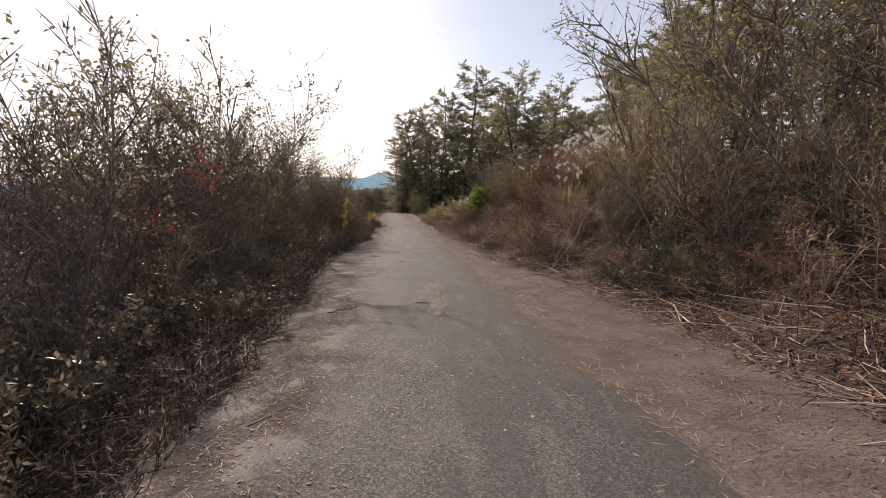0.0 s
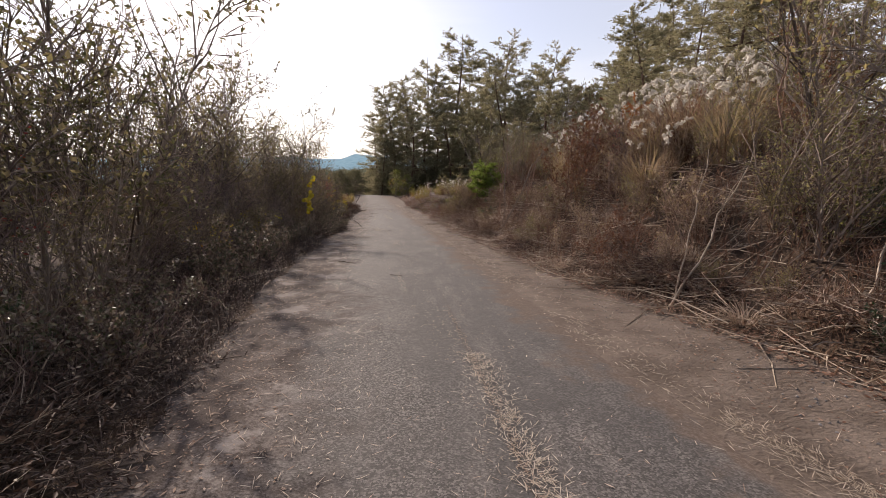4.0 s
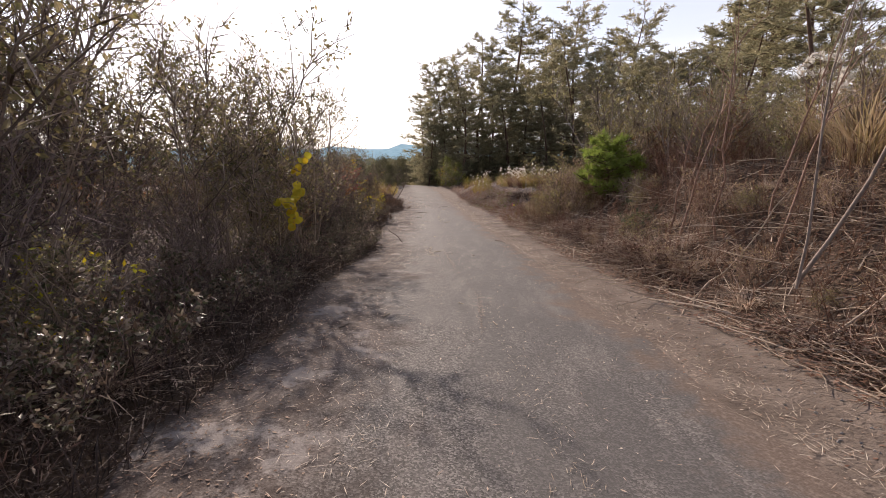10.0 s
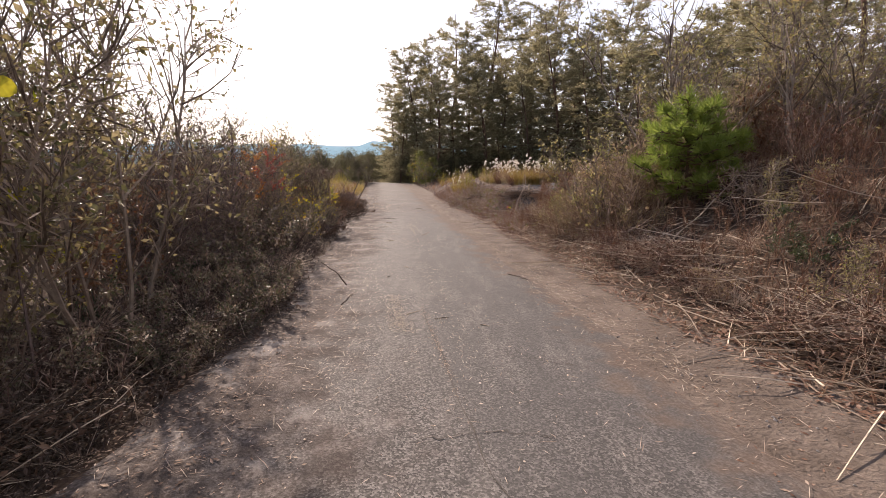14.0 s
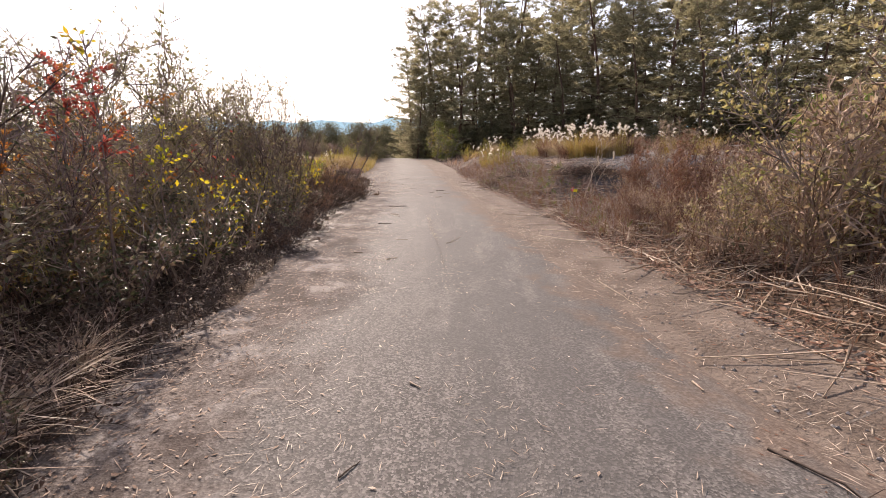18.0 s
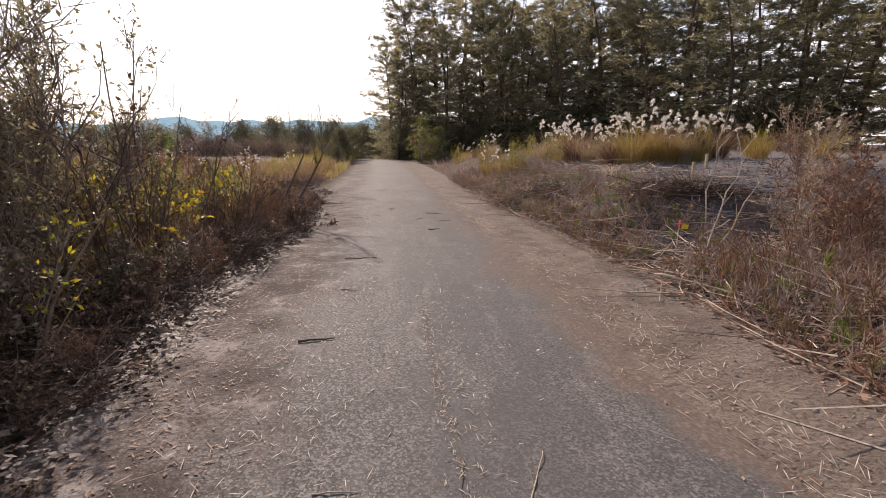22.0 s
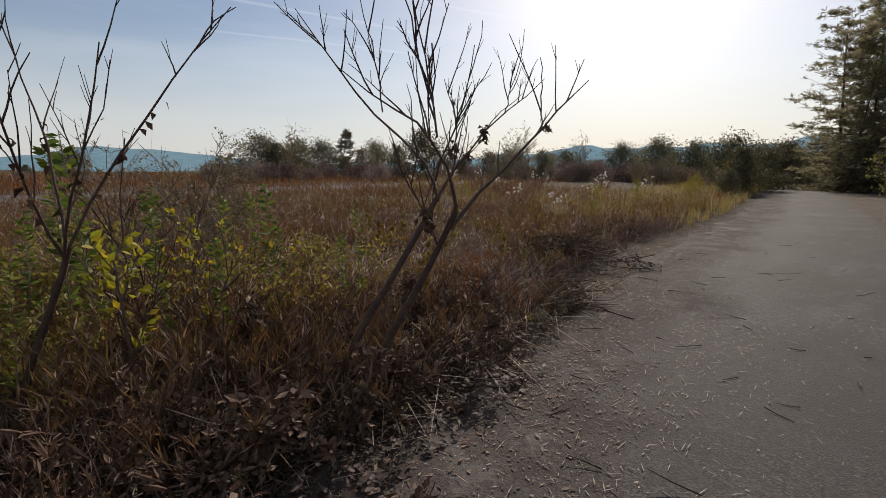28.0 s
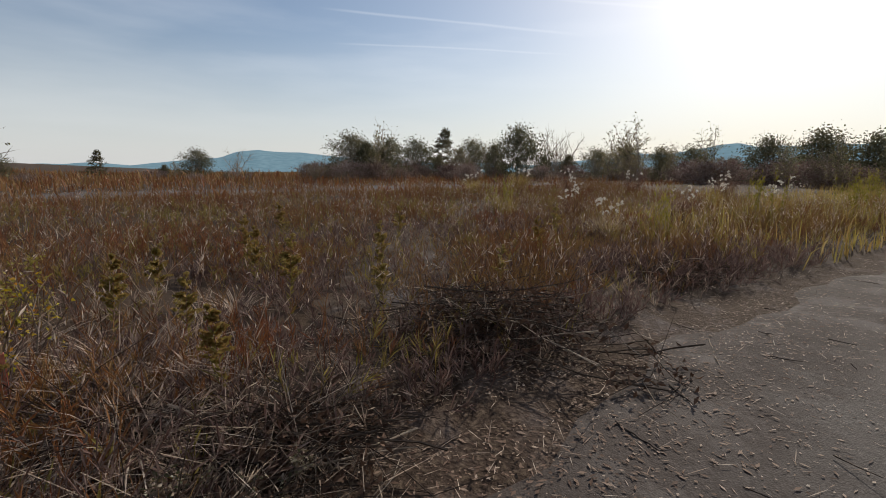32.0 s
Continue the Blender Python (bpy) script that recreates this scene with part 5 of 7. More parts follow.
x, y = spots(9000, 30, 56, 0.8, 14.0, -1, 1.3)
z = surface(x, y) + rng.uniform(0.3, 0.75, 9000) * (0.6 + 0.5 * np.clip(0.5 + 0.6 * waves(x * 0.45, y * 0.45), 0, 1))
stuff("seed_heads", Geo().leaves(np.stack([x, y, z], -1), rng.normal(size=(9000, 3)) * 0.5 + [0, 0, 0.8], rng.uniform(0.03, 0.09, 9000), 0.005, 0.5), M_STRAW, "fine pale seed heads on the field grass")

withered = [shrub("low tangle of dead branches with curled brown leaves", 0.6, 1.6, 5, 40, 260, 700, 0.05, M_BARK_DARK, M_LITTER, lean=1.3, thick=0.008, bow=-0.05, name="dead_bramble") for _ in range(2)]
autumn = [shrub("waist-high field bush with rust and yellow leaves", 1.1, 1.2, 5, 40, 260, 800, 0.06, M_BARK_RED, M_LEAF_MIX, thick=0.008, name="field_bush", shown=3) for _ in range(3)]
for y in np.arange(26.0, 38.4, 0.62):
    for out in (1.5, 2.4, 3.4):
        yy = y + rng.uniform(-0.3, 0.3)
        put(autumn[rng.integers(3)] if not 28 < yy < 33.6 or rng.uniform() < 0.4 else olive[rng.integers(2)], pose_at(float(left(yy)) - out + rng.uniform(-0.4, 0.4), yy, rng.uniform(0.55, 1.0) * (1.25 if 28 < yy < 34 else 0.75 if yy > 35.5 else 1.1), sink=0.03), group="field bushes")

dead_bush = [shrub("bare dark bush with drooping dead leaves by the field", 1.9, 1.1, 5, 44, 300, 260, 0.045, M_BARK_DARK, M_LITTER, thick=0.011, name="bare_bush", twig_wide=0.0024) for _ in range(2)]
for x, y, s in ((-5.75, 34.3, 0.95), (-6.1, 33.1, 1.1), (-6.7, 35.6, 0.8), (-5.7, 31.9, 1.15), (-5.4, 30.2, 1.1), (-6.9, 34.2, 0.9), (-6.5, 32.0, 1.2)):
    put(dead_bush[rng.integers(2)], pose_at(x, y, s, sink=0.04), group="bare bushes")

# low dead brush between the thicket's end and the brush heaps
for y in np.arange(29.0, 37.6, 0.55):
    for out, size in ((0.02, 0.36), (0.5, 0.45), (1.05, 0.52)):
        yy = y + rng.uniform(-0.2, 0.2)
        proto = brown[rng.integers(3)] if rng.uniform() < 0.3 else withered[rng.integers(2)]
        put(proto, pose_at(float(left(yy)) - out + rng.uniform(-0.2, 0.2), yy, size * rng.uniform(0.8, 1.2) * (1.0 if proto in brown else 1.9), sink=0.03), "low dead brush with withered leaves beside the road", "low brush")


# ---- single things ----
def rod(name, label, category, points, thick, mat, thin=0.4, forks=0, group=""):
    """A crooked stick or fallen branch through the given points, with side twigs if it forks."""
    points = np.asarray(points, float)
    n = 8
    f = np.linspace(0, len(points) - 1, n)
    i = np.minimum(f.astype(int), len(points) - 2)
    line = points[i] + (points[i + 1] - points[i]) * (f - i)[:, None]
    line[1:-1] += rng.normal(size=(n - 2, 3)) * np.linalg.norm(points[-1] - points[0]) * 0.012
    origin = line[0].copy()
    top = thing(name, label, category, group)
    top.location = origin
    line = (line - origin)[None]
    part("shaft", Geo().tubes(line, taper(1, n, thick, thick * thin), 6), mat, top, smooth=True)
    if forks:
        p, d, q = sprouts(line, forks, 0.3, 0.95, 0.8)
        twig = grown(p, d, np.linalg.norm(points[-1] - points[0]) * rng.uniform(0.08, 0.3, forks), 4, 0.15, 0.02)
        for k in range(forks):
            part("side_twig", Geo().tubes(twig[k:k + 1], taper(1, 4, thick * 0.4, thick * 0.15), 4), mat, top)
    return top


def lying(x, y, turn, length, thick, mat, label, forks=0, lift=0.0, group="", category="stick", name="stick"):
    c, s = math.cos(radians(turn)) * length, math.sin(radians(turn)) * length
    pts = [(x + c * f, y + s * f, float(surface(x + c * f, y + s * f)) + thick * 0.9 + lift * f) for f in (0, 0.35, 0.7, 1)]
    return rod(name, label, category, pts, thick, mat, 0.5, forks, group)


# sticks on the asphalt
lying(0.38, 7.05, 6, 0.2, 0.01, M_STICK_DARK, "short dark stick lying on the asphalt")
lying(-1.94, 14.79, -26, 0.46, 0.009, M_STICK_DARK, "thin dark twig lying on the asphalt")
rod("stick", "dark stick poking out of the thicket over the verge", "stick", [(-2.95, 23.95, -0.64), (-3.1, 24.05, -0.5), (-3.35, 24.15, -0.36)], 0.011, M_STICK_DARK)
lying(-3.66, 31.1, 15, 0.26, 0.009, M_STICK_DARK, "brown stick on the asphalt")
lying(-2.95, 35.7, 20, 0.2, 0.012, M_STICK, "flat pale wood chip on the asphalt")
lying(-2.8, 36.7, -5, 0.22, 0.007, M_STICK, "pale twig on the asphalt")
lying(-3.1, 37.6, -20, 0.35, 0.008, M_STICK_DARK, "bundle of dark twigs on the asphalt", 4)
lying(-5.5, 40.5, 15, 0.3, 0.006, M_STICK, "short twig on the asphalt")
lying(0.45, 6.0, 100, 0.4, 0.004, M_STICK, "long pale straw on the asphalt")
lying(-0.35, 3.0, 62, 0.5, 0.005, M_STICK, "long pale straw on the dirty verge")
lying(-3.9, 33.6, 10, 0.4, 0.008, M_STICK_DARK, "dark twig at the thicket's edge", 2)

for x, y, turn, length in ((-1.68, 7.37, 24, 0.32), (-0.8, 6.36, 47, 0.51), (-0.67, 13.16, -26, 0.25), (-1.53, 13.84, 73, 0.17), (-2.53, 17.56, 69, 0.17), (-2.83, 23.15, 87, 0.5), (-1.69, 22.64, 19, 0.16), (-2.5, 24.63, 59, 0.12), (-0.62, 24.94, -57, 0.45), (-5.74, 39.27, -11, 0.48), (-6.05, 40.92, -4, 0.28), (-6.2, 41.54, -24, 0.24)):
    lying(x, y, turn, length, 0.0035 + 0.009 * length, M_STICK_DARK, "dark broken twig lying on the asphalt", 2 if length > 0.3 else 0, group="twigs on the asphalt")
for x, y, turn, length in ((-2.84, 13.74, 95, 0.71), (-1.29, 18.68, -50, 0.1), (-0.87, 17.94, -74, 0.14), (-2.14, 18.01, 67, 0.15), (-2.01, 22.78, 44, 0.19), (-1.21, 22.46, -31, 0.1), (-0.6, 27.73, -81, 0.86), (-0.67, 25.54, -81, 0.1), (-2.31, 25.41, -39, 0.09), (-2.25, 29.55, 71, 0.4), (-2.32, 29.4, 52, 0.26), (-3.11, 29.64, 6, 0.2), (-3.0, 28.38, 43, 0.15), (-3.51, 28.78, -16, 0.13), (-3.59, 32.3, -61, 0.42), (-3.65, 32.33, -11, 0.19), (-2.66, 32.35, -87, 0.12), (-5.22, 39.3, 99, 0.41), (-6.57, 42.49, -50, 0.56)):
    lying(x, y, turn, length, 0.004 + 0.003 * (length < 0.2), M_STICK, "pale dry stalk lying on the asphalt", 1 if length > 0.3 else 0, group="stalks on the asphalt")

# cut branches along the foot of the bank
for x, y, turn, length, thick, lift in ((4.1, 8.5, -28, 1.7, 0.02, 0.25), (4.2, 8.2, -20, 1.4, 0.016, 0.15), (4.0, 9.2, 25, 2.0, 0.014, 1.2), (3.9, 7.2, -40, 1.2, 0.012, 0.1), (3.2, 10.8, 30, 1.8, 0.016, 1.0), (3.3, 10.9, 50, 1.6, 0.012, 1.2),
                                        (2.0, 17.3, 5, 1.9, 0.013, 0.5), (2.2, 17.0, 20, 1.6, 0.01, 0.4), (2.3, 16.6, -30, 1.5, 0.012, 0.1), (1.4, 20.8, -30, 1.3, 0.012, 0.15), (1.8, 20.6, -55, 1.2, 0.01, 0.1), (1.9, 19.2, 15, 1.5, 0.012, 0.6),
                                        (1.2, 24.6, 10, 1.6, 0.012, 0.5), (1.0, 27.3, 0, 1.4, 0.013, 0.6), (0.5, 29.0, 20, 1.1, 0.01, 0.3), (0.1, 32.1, -50, 0.7, 0.013, 0.05), (0.4, 31.0, 10, 1.1, 0.012, 0.35), (0.9, 31.4, -10, 1.0, 0.012, 0.3), (0.2, 36.0, 15, 0.9, 0.008, 0.2)):
    lying(x, y, turn, length, thick, M_STICK, "pale cut branch lying on the bank", 3, lift, "cut branches on the bank", "branch", "fallen_branch")

# leaning bare saplings on the bank
rod("sapling", "thin bare sapling leaning over the bank", "sapling", [(2.05, 17.6, 0.0), (2.6, 17.6, 1.2), (3.4, 17.6, 2.5), (4.2, 17.6, 3.8)], 0.022, M_BARK_GREY, 0.25, 9)
rod("sapling", "thin upright bare sapling on the bank", "sapling", [(2.0, 17.5, 0.0), (2.05, 17.55, 1.2), (2.15, 17.6, 2.2), (2.3, 17.6, 3.2)], 0.016, M_BARK_GREY, 0.25, 5)
rod("sapling", "slender bare sapling beside the gravel mound", "sapling", [(0.95, 34.3, -0.8), (1.0, 34.35, -0.2), (1.05, 34.4, 0.4), (1.2, 34.5, 0.9)], 0.013, M_STICK, 0.3, 6)
rod("sapling", "slender bare sapling beside the gravel mound", "sapling", [(0.55, 33.5, -0.8), (0.8, 33.7, -0.1), (1.1, 33.8, 0.35), (1.05, 34.0, 0.75)], 0.013, M_STICK, 0.35, 5)
rod("sapling", "slender bare sapling beside the gravel mound", "sapling", [(0.6, 33.45, -0.8), (0.85, 33.5, -0.3), (1.15, 33.5, 0.3)], 0.012, M_STICK, 0.35, 3)
for x, y, tall in ((2.3, 20.9, 2.9), (2.7, 20.4, 3.2), (2.5, 21.7, 2.6), (3.2, 20.0, 3.0), (3.1, 22.6, 2.8), (2.9, 19.3, 2.7), (4.9, 9.6, 3.2), (5.3, 8.8, 3.6), (5.6, 10.4, 3.4), (5.0, 11.6, 3.0), (6.0, 7.4, 3.8)):
    z, dx, dy = float(surface(x, y)), rng.uniform(-0.3, 0.5), rng.uniform(-0.5, 0.3)
    rod("sapling", "crooked brown sapling stem on the bank", "sapling", [(x, y, z - 0.05), (x + dx * 0.3, y + dy * 0.4, z + tall * 0.35), (x + dx * 0.8, y + dy * 0.7, z + tall * 0.7), (x + dx, y + dy, z + tall)], 0.02, M_BARK_RED, 0.25, 8, "saplings on the bank")


def forked_sapling(label, base, fork, spread, reach, lean, seed_leaves):
    """A small bare tree: one bent trunk that splits into rising boughs with a few dead leaves."""
    base, fork = np.asarray(base, float), np.asarray(fork, float) - np.asarray(base, float)
    top = thing("bare_sapling", label, "sapling")
    top.location = base
    bend = np.array([[0, 0, 0], fork * [0.2, 0.2, 0.3], fork * [0.55, 0.55, 0.6], fork * [0.85, 0.85, 0.85], fork])[None]
    part("trunk", Geo().tubes(bend, taper(1, 5, 0.021, 0.015), 7), M_BARK_DARK, top, smooth=True)
    n = len(reach)
    turn = np.radians(spread)
    way = np.stack([np.cos(turn) * lean, np.sin(turn) * lean, np.ones(n)], -1)
    start = fork * (1 - 0.12 * np.arange(n)[:, None] / n)
    bough = grown(start, way, np.asarray(reach), 7, 0.09, 0.02)
    for q in range(n):
        part("bough", Geo().tubes(bough[q:q + 1], taper(1, 7, 0.0088, 0.0028), 5), M_BARK_DARK, top, smooth=True)
    p, d, f = sprouts(bough, n * 5, 0.25, 0.97, 0.6)
    shoot = grown(p, d + [0, 0, 0.5], 0.5 * rng.uniform(0.3, 1.0, n * 5), 5, 0.13, 0.12)
    for q in range(n * 5):
        part("shoot", Geo().tubes(shoot[q:q + 1], taper(1, 5, 0.0045, 0.0018), 4), M_BARK_DARK, top)
    p, d, f = sprouts(shoot, n * 9, 0.3, 1.0, 0.6)
    part("twig_mass", Geo().tubes(grown(p, d + [0, 0, 0.3], 0.16 * rng.uniform(0.3, 1.1, n * 9), 3, 0.1, 0.1), taper(n * 9, 3, 0.0026, 0.0014), 3), M_BARK_DARK, top, kind="stuff")
    if seed_leaves:
        p, d, f = sprouts(np.concatenate([bough[:, [1, 2, 3]], bough[:, [2, 3, 4]]]), seed_leaves, 0.0, 1.0, 0.8)
        way = d * 0.5 + [0, 0, -0.8]
        part("withered_foliage", Geo().leaves(p, way, rng.uniform(0.04, 0.08, seed_leaves), 0.016, 1.2), M_LITTER, top, "curled dark dead leaves", kind="stuff")
    return top


def spread_sapling(label, stem, boughs, leaf_boughs, leaf_count):
    """A bare sapling with a bent stem and crooked main boughs, then shoots, twigs and hanging dead leaves."""
    base = np.asarray(stem[0], float)
    top = thing("bare_sapling", label, "sapling")
    top.location = base

    def drawn(points, n):
        pts = np.asarray(points, float) - base
        f = np.linspace(0, len(pts) - 1, n)
        i = np.minimum(f.astype(int), len(pts) - 2)
        line = pts[i] + (pts[i + 1] - pts[i]) * (f - i)[:, None]
        line[1:-1] = 0.25 * line[:-2] + 0.5 * line[1:-1] + 0.25 * line[2:] + rng.normal(size=(n - 2, 3)) * 0.006
        return line

    part("trunk", Geo().tubes(drawn(stem, 7)[None], taper(1, 7, 0.023, 0.015), 7), M_BARK_DARK, top, smooth=True)
    lines = np.stack([drawn(points, 9) for thick, points in boughs])
    for (thick, points), line in zip(boughs, lines):
        part("bough", Geo().tubes(line[None], taper(1, 9, thick * 0.75, 0.0022), 5), M_BARK_DARK, top, smooth=True)
    n = len(lines) * 6
    p, d, f = sprouts(lines, n, 0.25, 0.95, 0.95)
    shoot = grown(p, d + [0, 0, 0.75], rng.uniform(0.1, 0.42, n), 5, 0.1, 0.1)
    for q in range(n):
        part("shoot", Geo().tubes(shoot[q:q + 1], taper(1, 5, 0.0042, 0.0018), 4), M_BARK_DARK, top)
    p, d, f = sprouts(shoot, n * 2, 0.3, 0.9, 0.8)
    part("twig_mass", Geo().tubes(grown(p, d + [0, 0, 0.4], rng.uniform(0.03, 0.1, n * 2), 3, 0.1, 0.1), taper(n * 2, 3, 0.0022, 0.0012), 3), M_BARK_DARK, top, kind="stuff")
    p, d, f = sprouts(lines[list(leaf_boughs), 2:7], 6, 0.1, 0.95, 0.8)
    p = np.repeat(p, leaf_count // 6, 0) + rng.normal(size=(leaf_count // 6 * 6, 3)) * [0.014, 0.014, 0.03]
    part("withered_foliage", Geo().leaves(p, rng.normal(size=p.shape) * 0.5 + [0, 0, -0.8], rng.uniform(0.02, 0.05, len(p)), 0.011, 1.2), M_LITTER, top, "curled dark dead leaves", kind="stuff")
    return top


spread_sapling("bare dark sapling whose long boughs reach over the asphalt", ((-5.62, 36.4, -0.83), (-5.45, 36.47, -0.42), (-5.21, 36.55, 0.0), (-5.0, 36.6, 0.38)), (
    (0.014, ((-5.0, 36.6, 0.36), (-4.96, 36.57, 0.46), (-4.92, 36.41, 0.715), (-5.08, 36.33, 0.82), (-5.27, 36.15, 1.02))),
    (0.007, ((-4.91, 36.41, 0.715), (-4.93, 36.38, 0.95), (-4.96, 36.32, 1.28))),
    (0.007, ((-4.91, 36.41, 0.715), (-4.88, 36.3, 1.0), (-4.87, 36.18, 1.3))),
    (0.016, ((-5.03, 36.6, 0.3), (-5.05, 36.72, 0.42), (-4.96, 36.93, 0.6), (-4.88, 37.1, 0.79), (-4.85, 37.25, 0.92), (-4.82, 37.42, 1.06))),
    (0.006, ((-4.88, 37.08, 0.77), (-4.9, 37.12, 0.95), (-4.93, 37.13, 1.15))),
    (0.009, ((-5.1, 36.58, 0.2), (-5.06, 36.46, 0.38), (-5.08, 36.34, 0.62)))), (3, 5), 60)
spread_sapling("bare dark sapling with forked boughs and a few dead leaves", ((-5.85, 36.38, -0.8), (-5.72, 36.5, -0.35), (-5.5, 36.76, 0.2), (-5.41, 36.84, 0.42)), (
    (0.014, ((-5.41, 36.84, 0.42), (-5.4, 36.8, 0.6), (-5.64, 36.56, 0.89), (-5.62, 36.35, 1.1), (-5.66, 36.15, 1.35))),
    (0.006, ((-5.55, 36.57, 0.89), (-5.5, 36.5, 1.15), (-5.47, 36.4, 1.4))),
    (0.014, ((-5.41, 36.84, 0.42), (-5.45, 37.0, 0.55), (-5.52, 37.18, 0.69), (-5.5, 37.54, 0.97), (-5.33, 37.72, 1.18))),
    (0.006, ((-5.48, 37.5, 0.95), (-5.5, 37.56, 1.08), (-5.5, 37.6, 1.22))),
    (0.008, ((-5.41, 36.82, 0.58), (-5.32, 36.93, 0.76), (-5.56, 37.03, 1.12))),
    (0.008, ((-5.4, 36.82, 0.52), (-5.25, 36.83, 0.8), (-5.18, 36.83, 0.93), (-5.13, 36.85, 1.2)))), (2, 4), 90)
forked_sapling("bare dark sapling with drooping dead leaves", (-6.5, 34.9, -0.78), (-6.3, 35.2, 0.2), (90, 200, 320, 20), (1.5, 1.2, 1.0, 1.1), 0.45, 34)
forked_sapling("thin bare sapling at the field's edge", (-6.3, 33.6, -0.78), (-6.25, 33.8, -0.1), (60, 150, 300), (1.3, 1.1, 0.9), 0.4, 14)
forked_sapling("thin bare sapling at the field's edge", (-6.4, 31.6, -0.75), (-6.1, 31.9, 0.2), (80, 130, 230, 350), (2.2, 1.6, 1.3, 1.2), 0.45, 20)
forked_sapling("bare sapling rising out of the thicket", (-4.9, 11.5, -0.4), (-4.7, 11.6, 1.5), (60, 150, 300, 350, 200), (2.2, 1.8, 1.6, 1.4, 1.2), 0.5, 30)
forked_sapling("bare sapling rising out of the thicket", (-5.5, 15.5, -0.4), (-5.4, 15.6, 1.6), (30, 120, 260, 340), (2.4, 1.8, 1.6, 1.4), 0.5, 30)
forked_sapling("bare sapling rising out of the thicket", (-4.3, 6.5, -0.2), (-4.2, 6.6, 1.4), (30, 120, 260, 340), (2.3, 1.8, 1.6, 1.4), 0.5, 30)

# ---- coloured leaves ----
red = shrub("small shrub with bright red autumn leaves", 1.9, 1.0, 5, 30, 160, 120, 0.05, M_BARK_PURPLE, M_LEAF_RED)
for x, y, s in ((-4.6, 10.0, 1.2), (-5.9, 29.0, 0.85), (5.0, 19.2, 0.95), (4.6, 15.8, 0.8)):
    put(red, pose_at(x, y, s))
yellow = shrub("young shrub with yellow-green autumn leaves", 1.5, 1.0, 5, 26, 120, 170, 0.055, M_BARK_GREY, M_LEAF_YELLOW)
for x, y, s in ((-4.75, 27.2, 1.0), (-4.9, 28.6, 0.9), (-5.3, 30.6, 0.9), (-3.6, 12.4, 0.8), (-4.2, 16.2, 0.9), (-5.1, 22.0, 0.8), (-4.9, 9.0, 0.7), (-6.4, 32.4, 0.7), (-7.0, 34.0, 0.7), (-6.9, 36.0, 0.75), (-5.0, 65.5, 2.2), (-4.2, 67.0, 1.8), (-12.2, 66.5, 1.8), (-7.6, 38.0, 0.6), (6.6, 19.8, 1.1), (-6.1, 30.3, 0.7)):
    put(yellow, pose_at(x, y, s))
evergreen = shrub("low evergreen shrub with glossy dark green leaves", 1.0, 1.4, 7, 50, 220, 1500, 0.055, M_BARK_GREY, M_LEAF_EVERGREEN, lean=0.9, thick=0.009)
for x, y, s in ((4.1, 7.7, 0.8), (4.3, 7.0, 0.85), (4.0, 8.4, 0.7), (4.5, 6.4, 0.8), (4.6, 7.6, 1.0), (4.7, 8.6, 1.0), (5.2, 9.4, 1.1), (1.9, 25.4, 0.8), (2.2, 22.9, 0.75), (1.3, 28.3, 0.5), (5.4, 6.0, 0.9), (-3.0, 8.4, 0.8), (-2.4, 6.2, 0.7), (-4.6, 18.4, 0.9), (-4.8, 22.2, 0.7), (-3.9, 13.0, 0.8), (-5.1, 24.0, 0.8), (-5.4, 26.4, 0.7)):
    put(evergreen, pose_at(x, y, s, sink=0.03))


def round_leaf(size):
    a = np.linspace(0, 2 * np.pi, 11)[:-1]
    rim = np.stack([0.5 * size * np.cos(a) * (1 - 0.12 * np.cos(a)), 0.5 * size * np.sin(a), 0.06 * size * np.cos(2 * a)], -1)
    return Geo().add(np.vstack([[[0, 0, 0.05 * size]], rim]), None, [(0, q + 1, (q + 1) % 10 + 1) for q in range(10)])


vine = thing("creeper", "climbing vine with round yellow and orange leaves on the thicket", "vine")
vine.location = (-3.98, 20.1, float(surface(-3.98, 20.1)))
climb = np.array([[(0, 0.05, -0.05), (0.02, 0.05, 0.6), (0.0, -0.1, 1.1), (0.03, -0.1, 1.4), (-0.02, 0.02, 1.72), (0.0, 0.2, 1.95), (0.02, 0.5, 1.95)],
                  [(0.02, 0.0, -0.05), (0.04, 0.0, 0.4), (0.03, -0.15, 0.8), (0.0, -0.3, 1.05), (0.02, -0.45, 1.2), (0.05, -0.55, 1.28), (0.0, -0.7, 1.25)]], float)
for q in range(2):
    part("vine_stem", Geo().tubes(climb[q:q + 1], taper(1, 7, 0.006, 0.003), 4), M_BARK_GREY, vine)
leaf_meshes = [round_leaf(0.13).mesh("leaf", M_LEAF_YELLOW), round_leaf(0.1).mesh("leaf", M_LEAF_YELLOW)]
p, d, f = sprouts(climb, 40, 0.35, 1.0, 1.2)
for q in range(40):
    leaf = new("leaf", leaf_meshes[q % 2])
    leaf.parent = vine
    leaf.matrix_basis = pose(*(p[q] + d[q] * 0.07 + [0.05, -0.05, 0]), rng.uniform(35, 95), rng.uniform(-40, 40), rng.uniform(-40, 60))


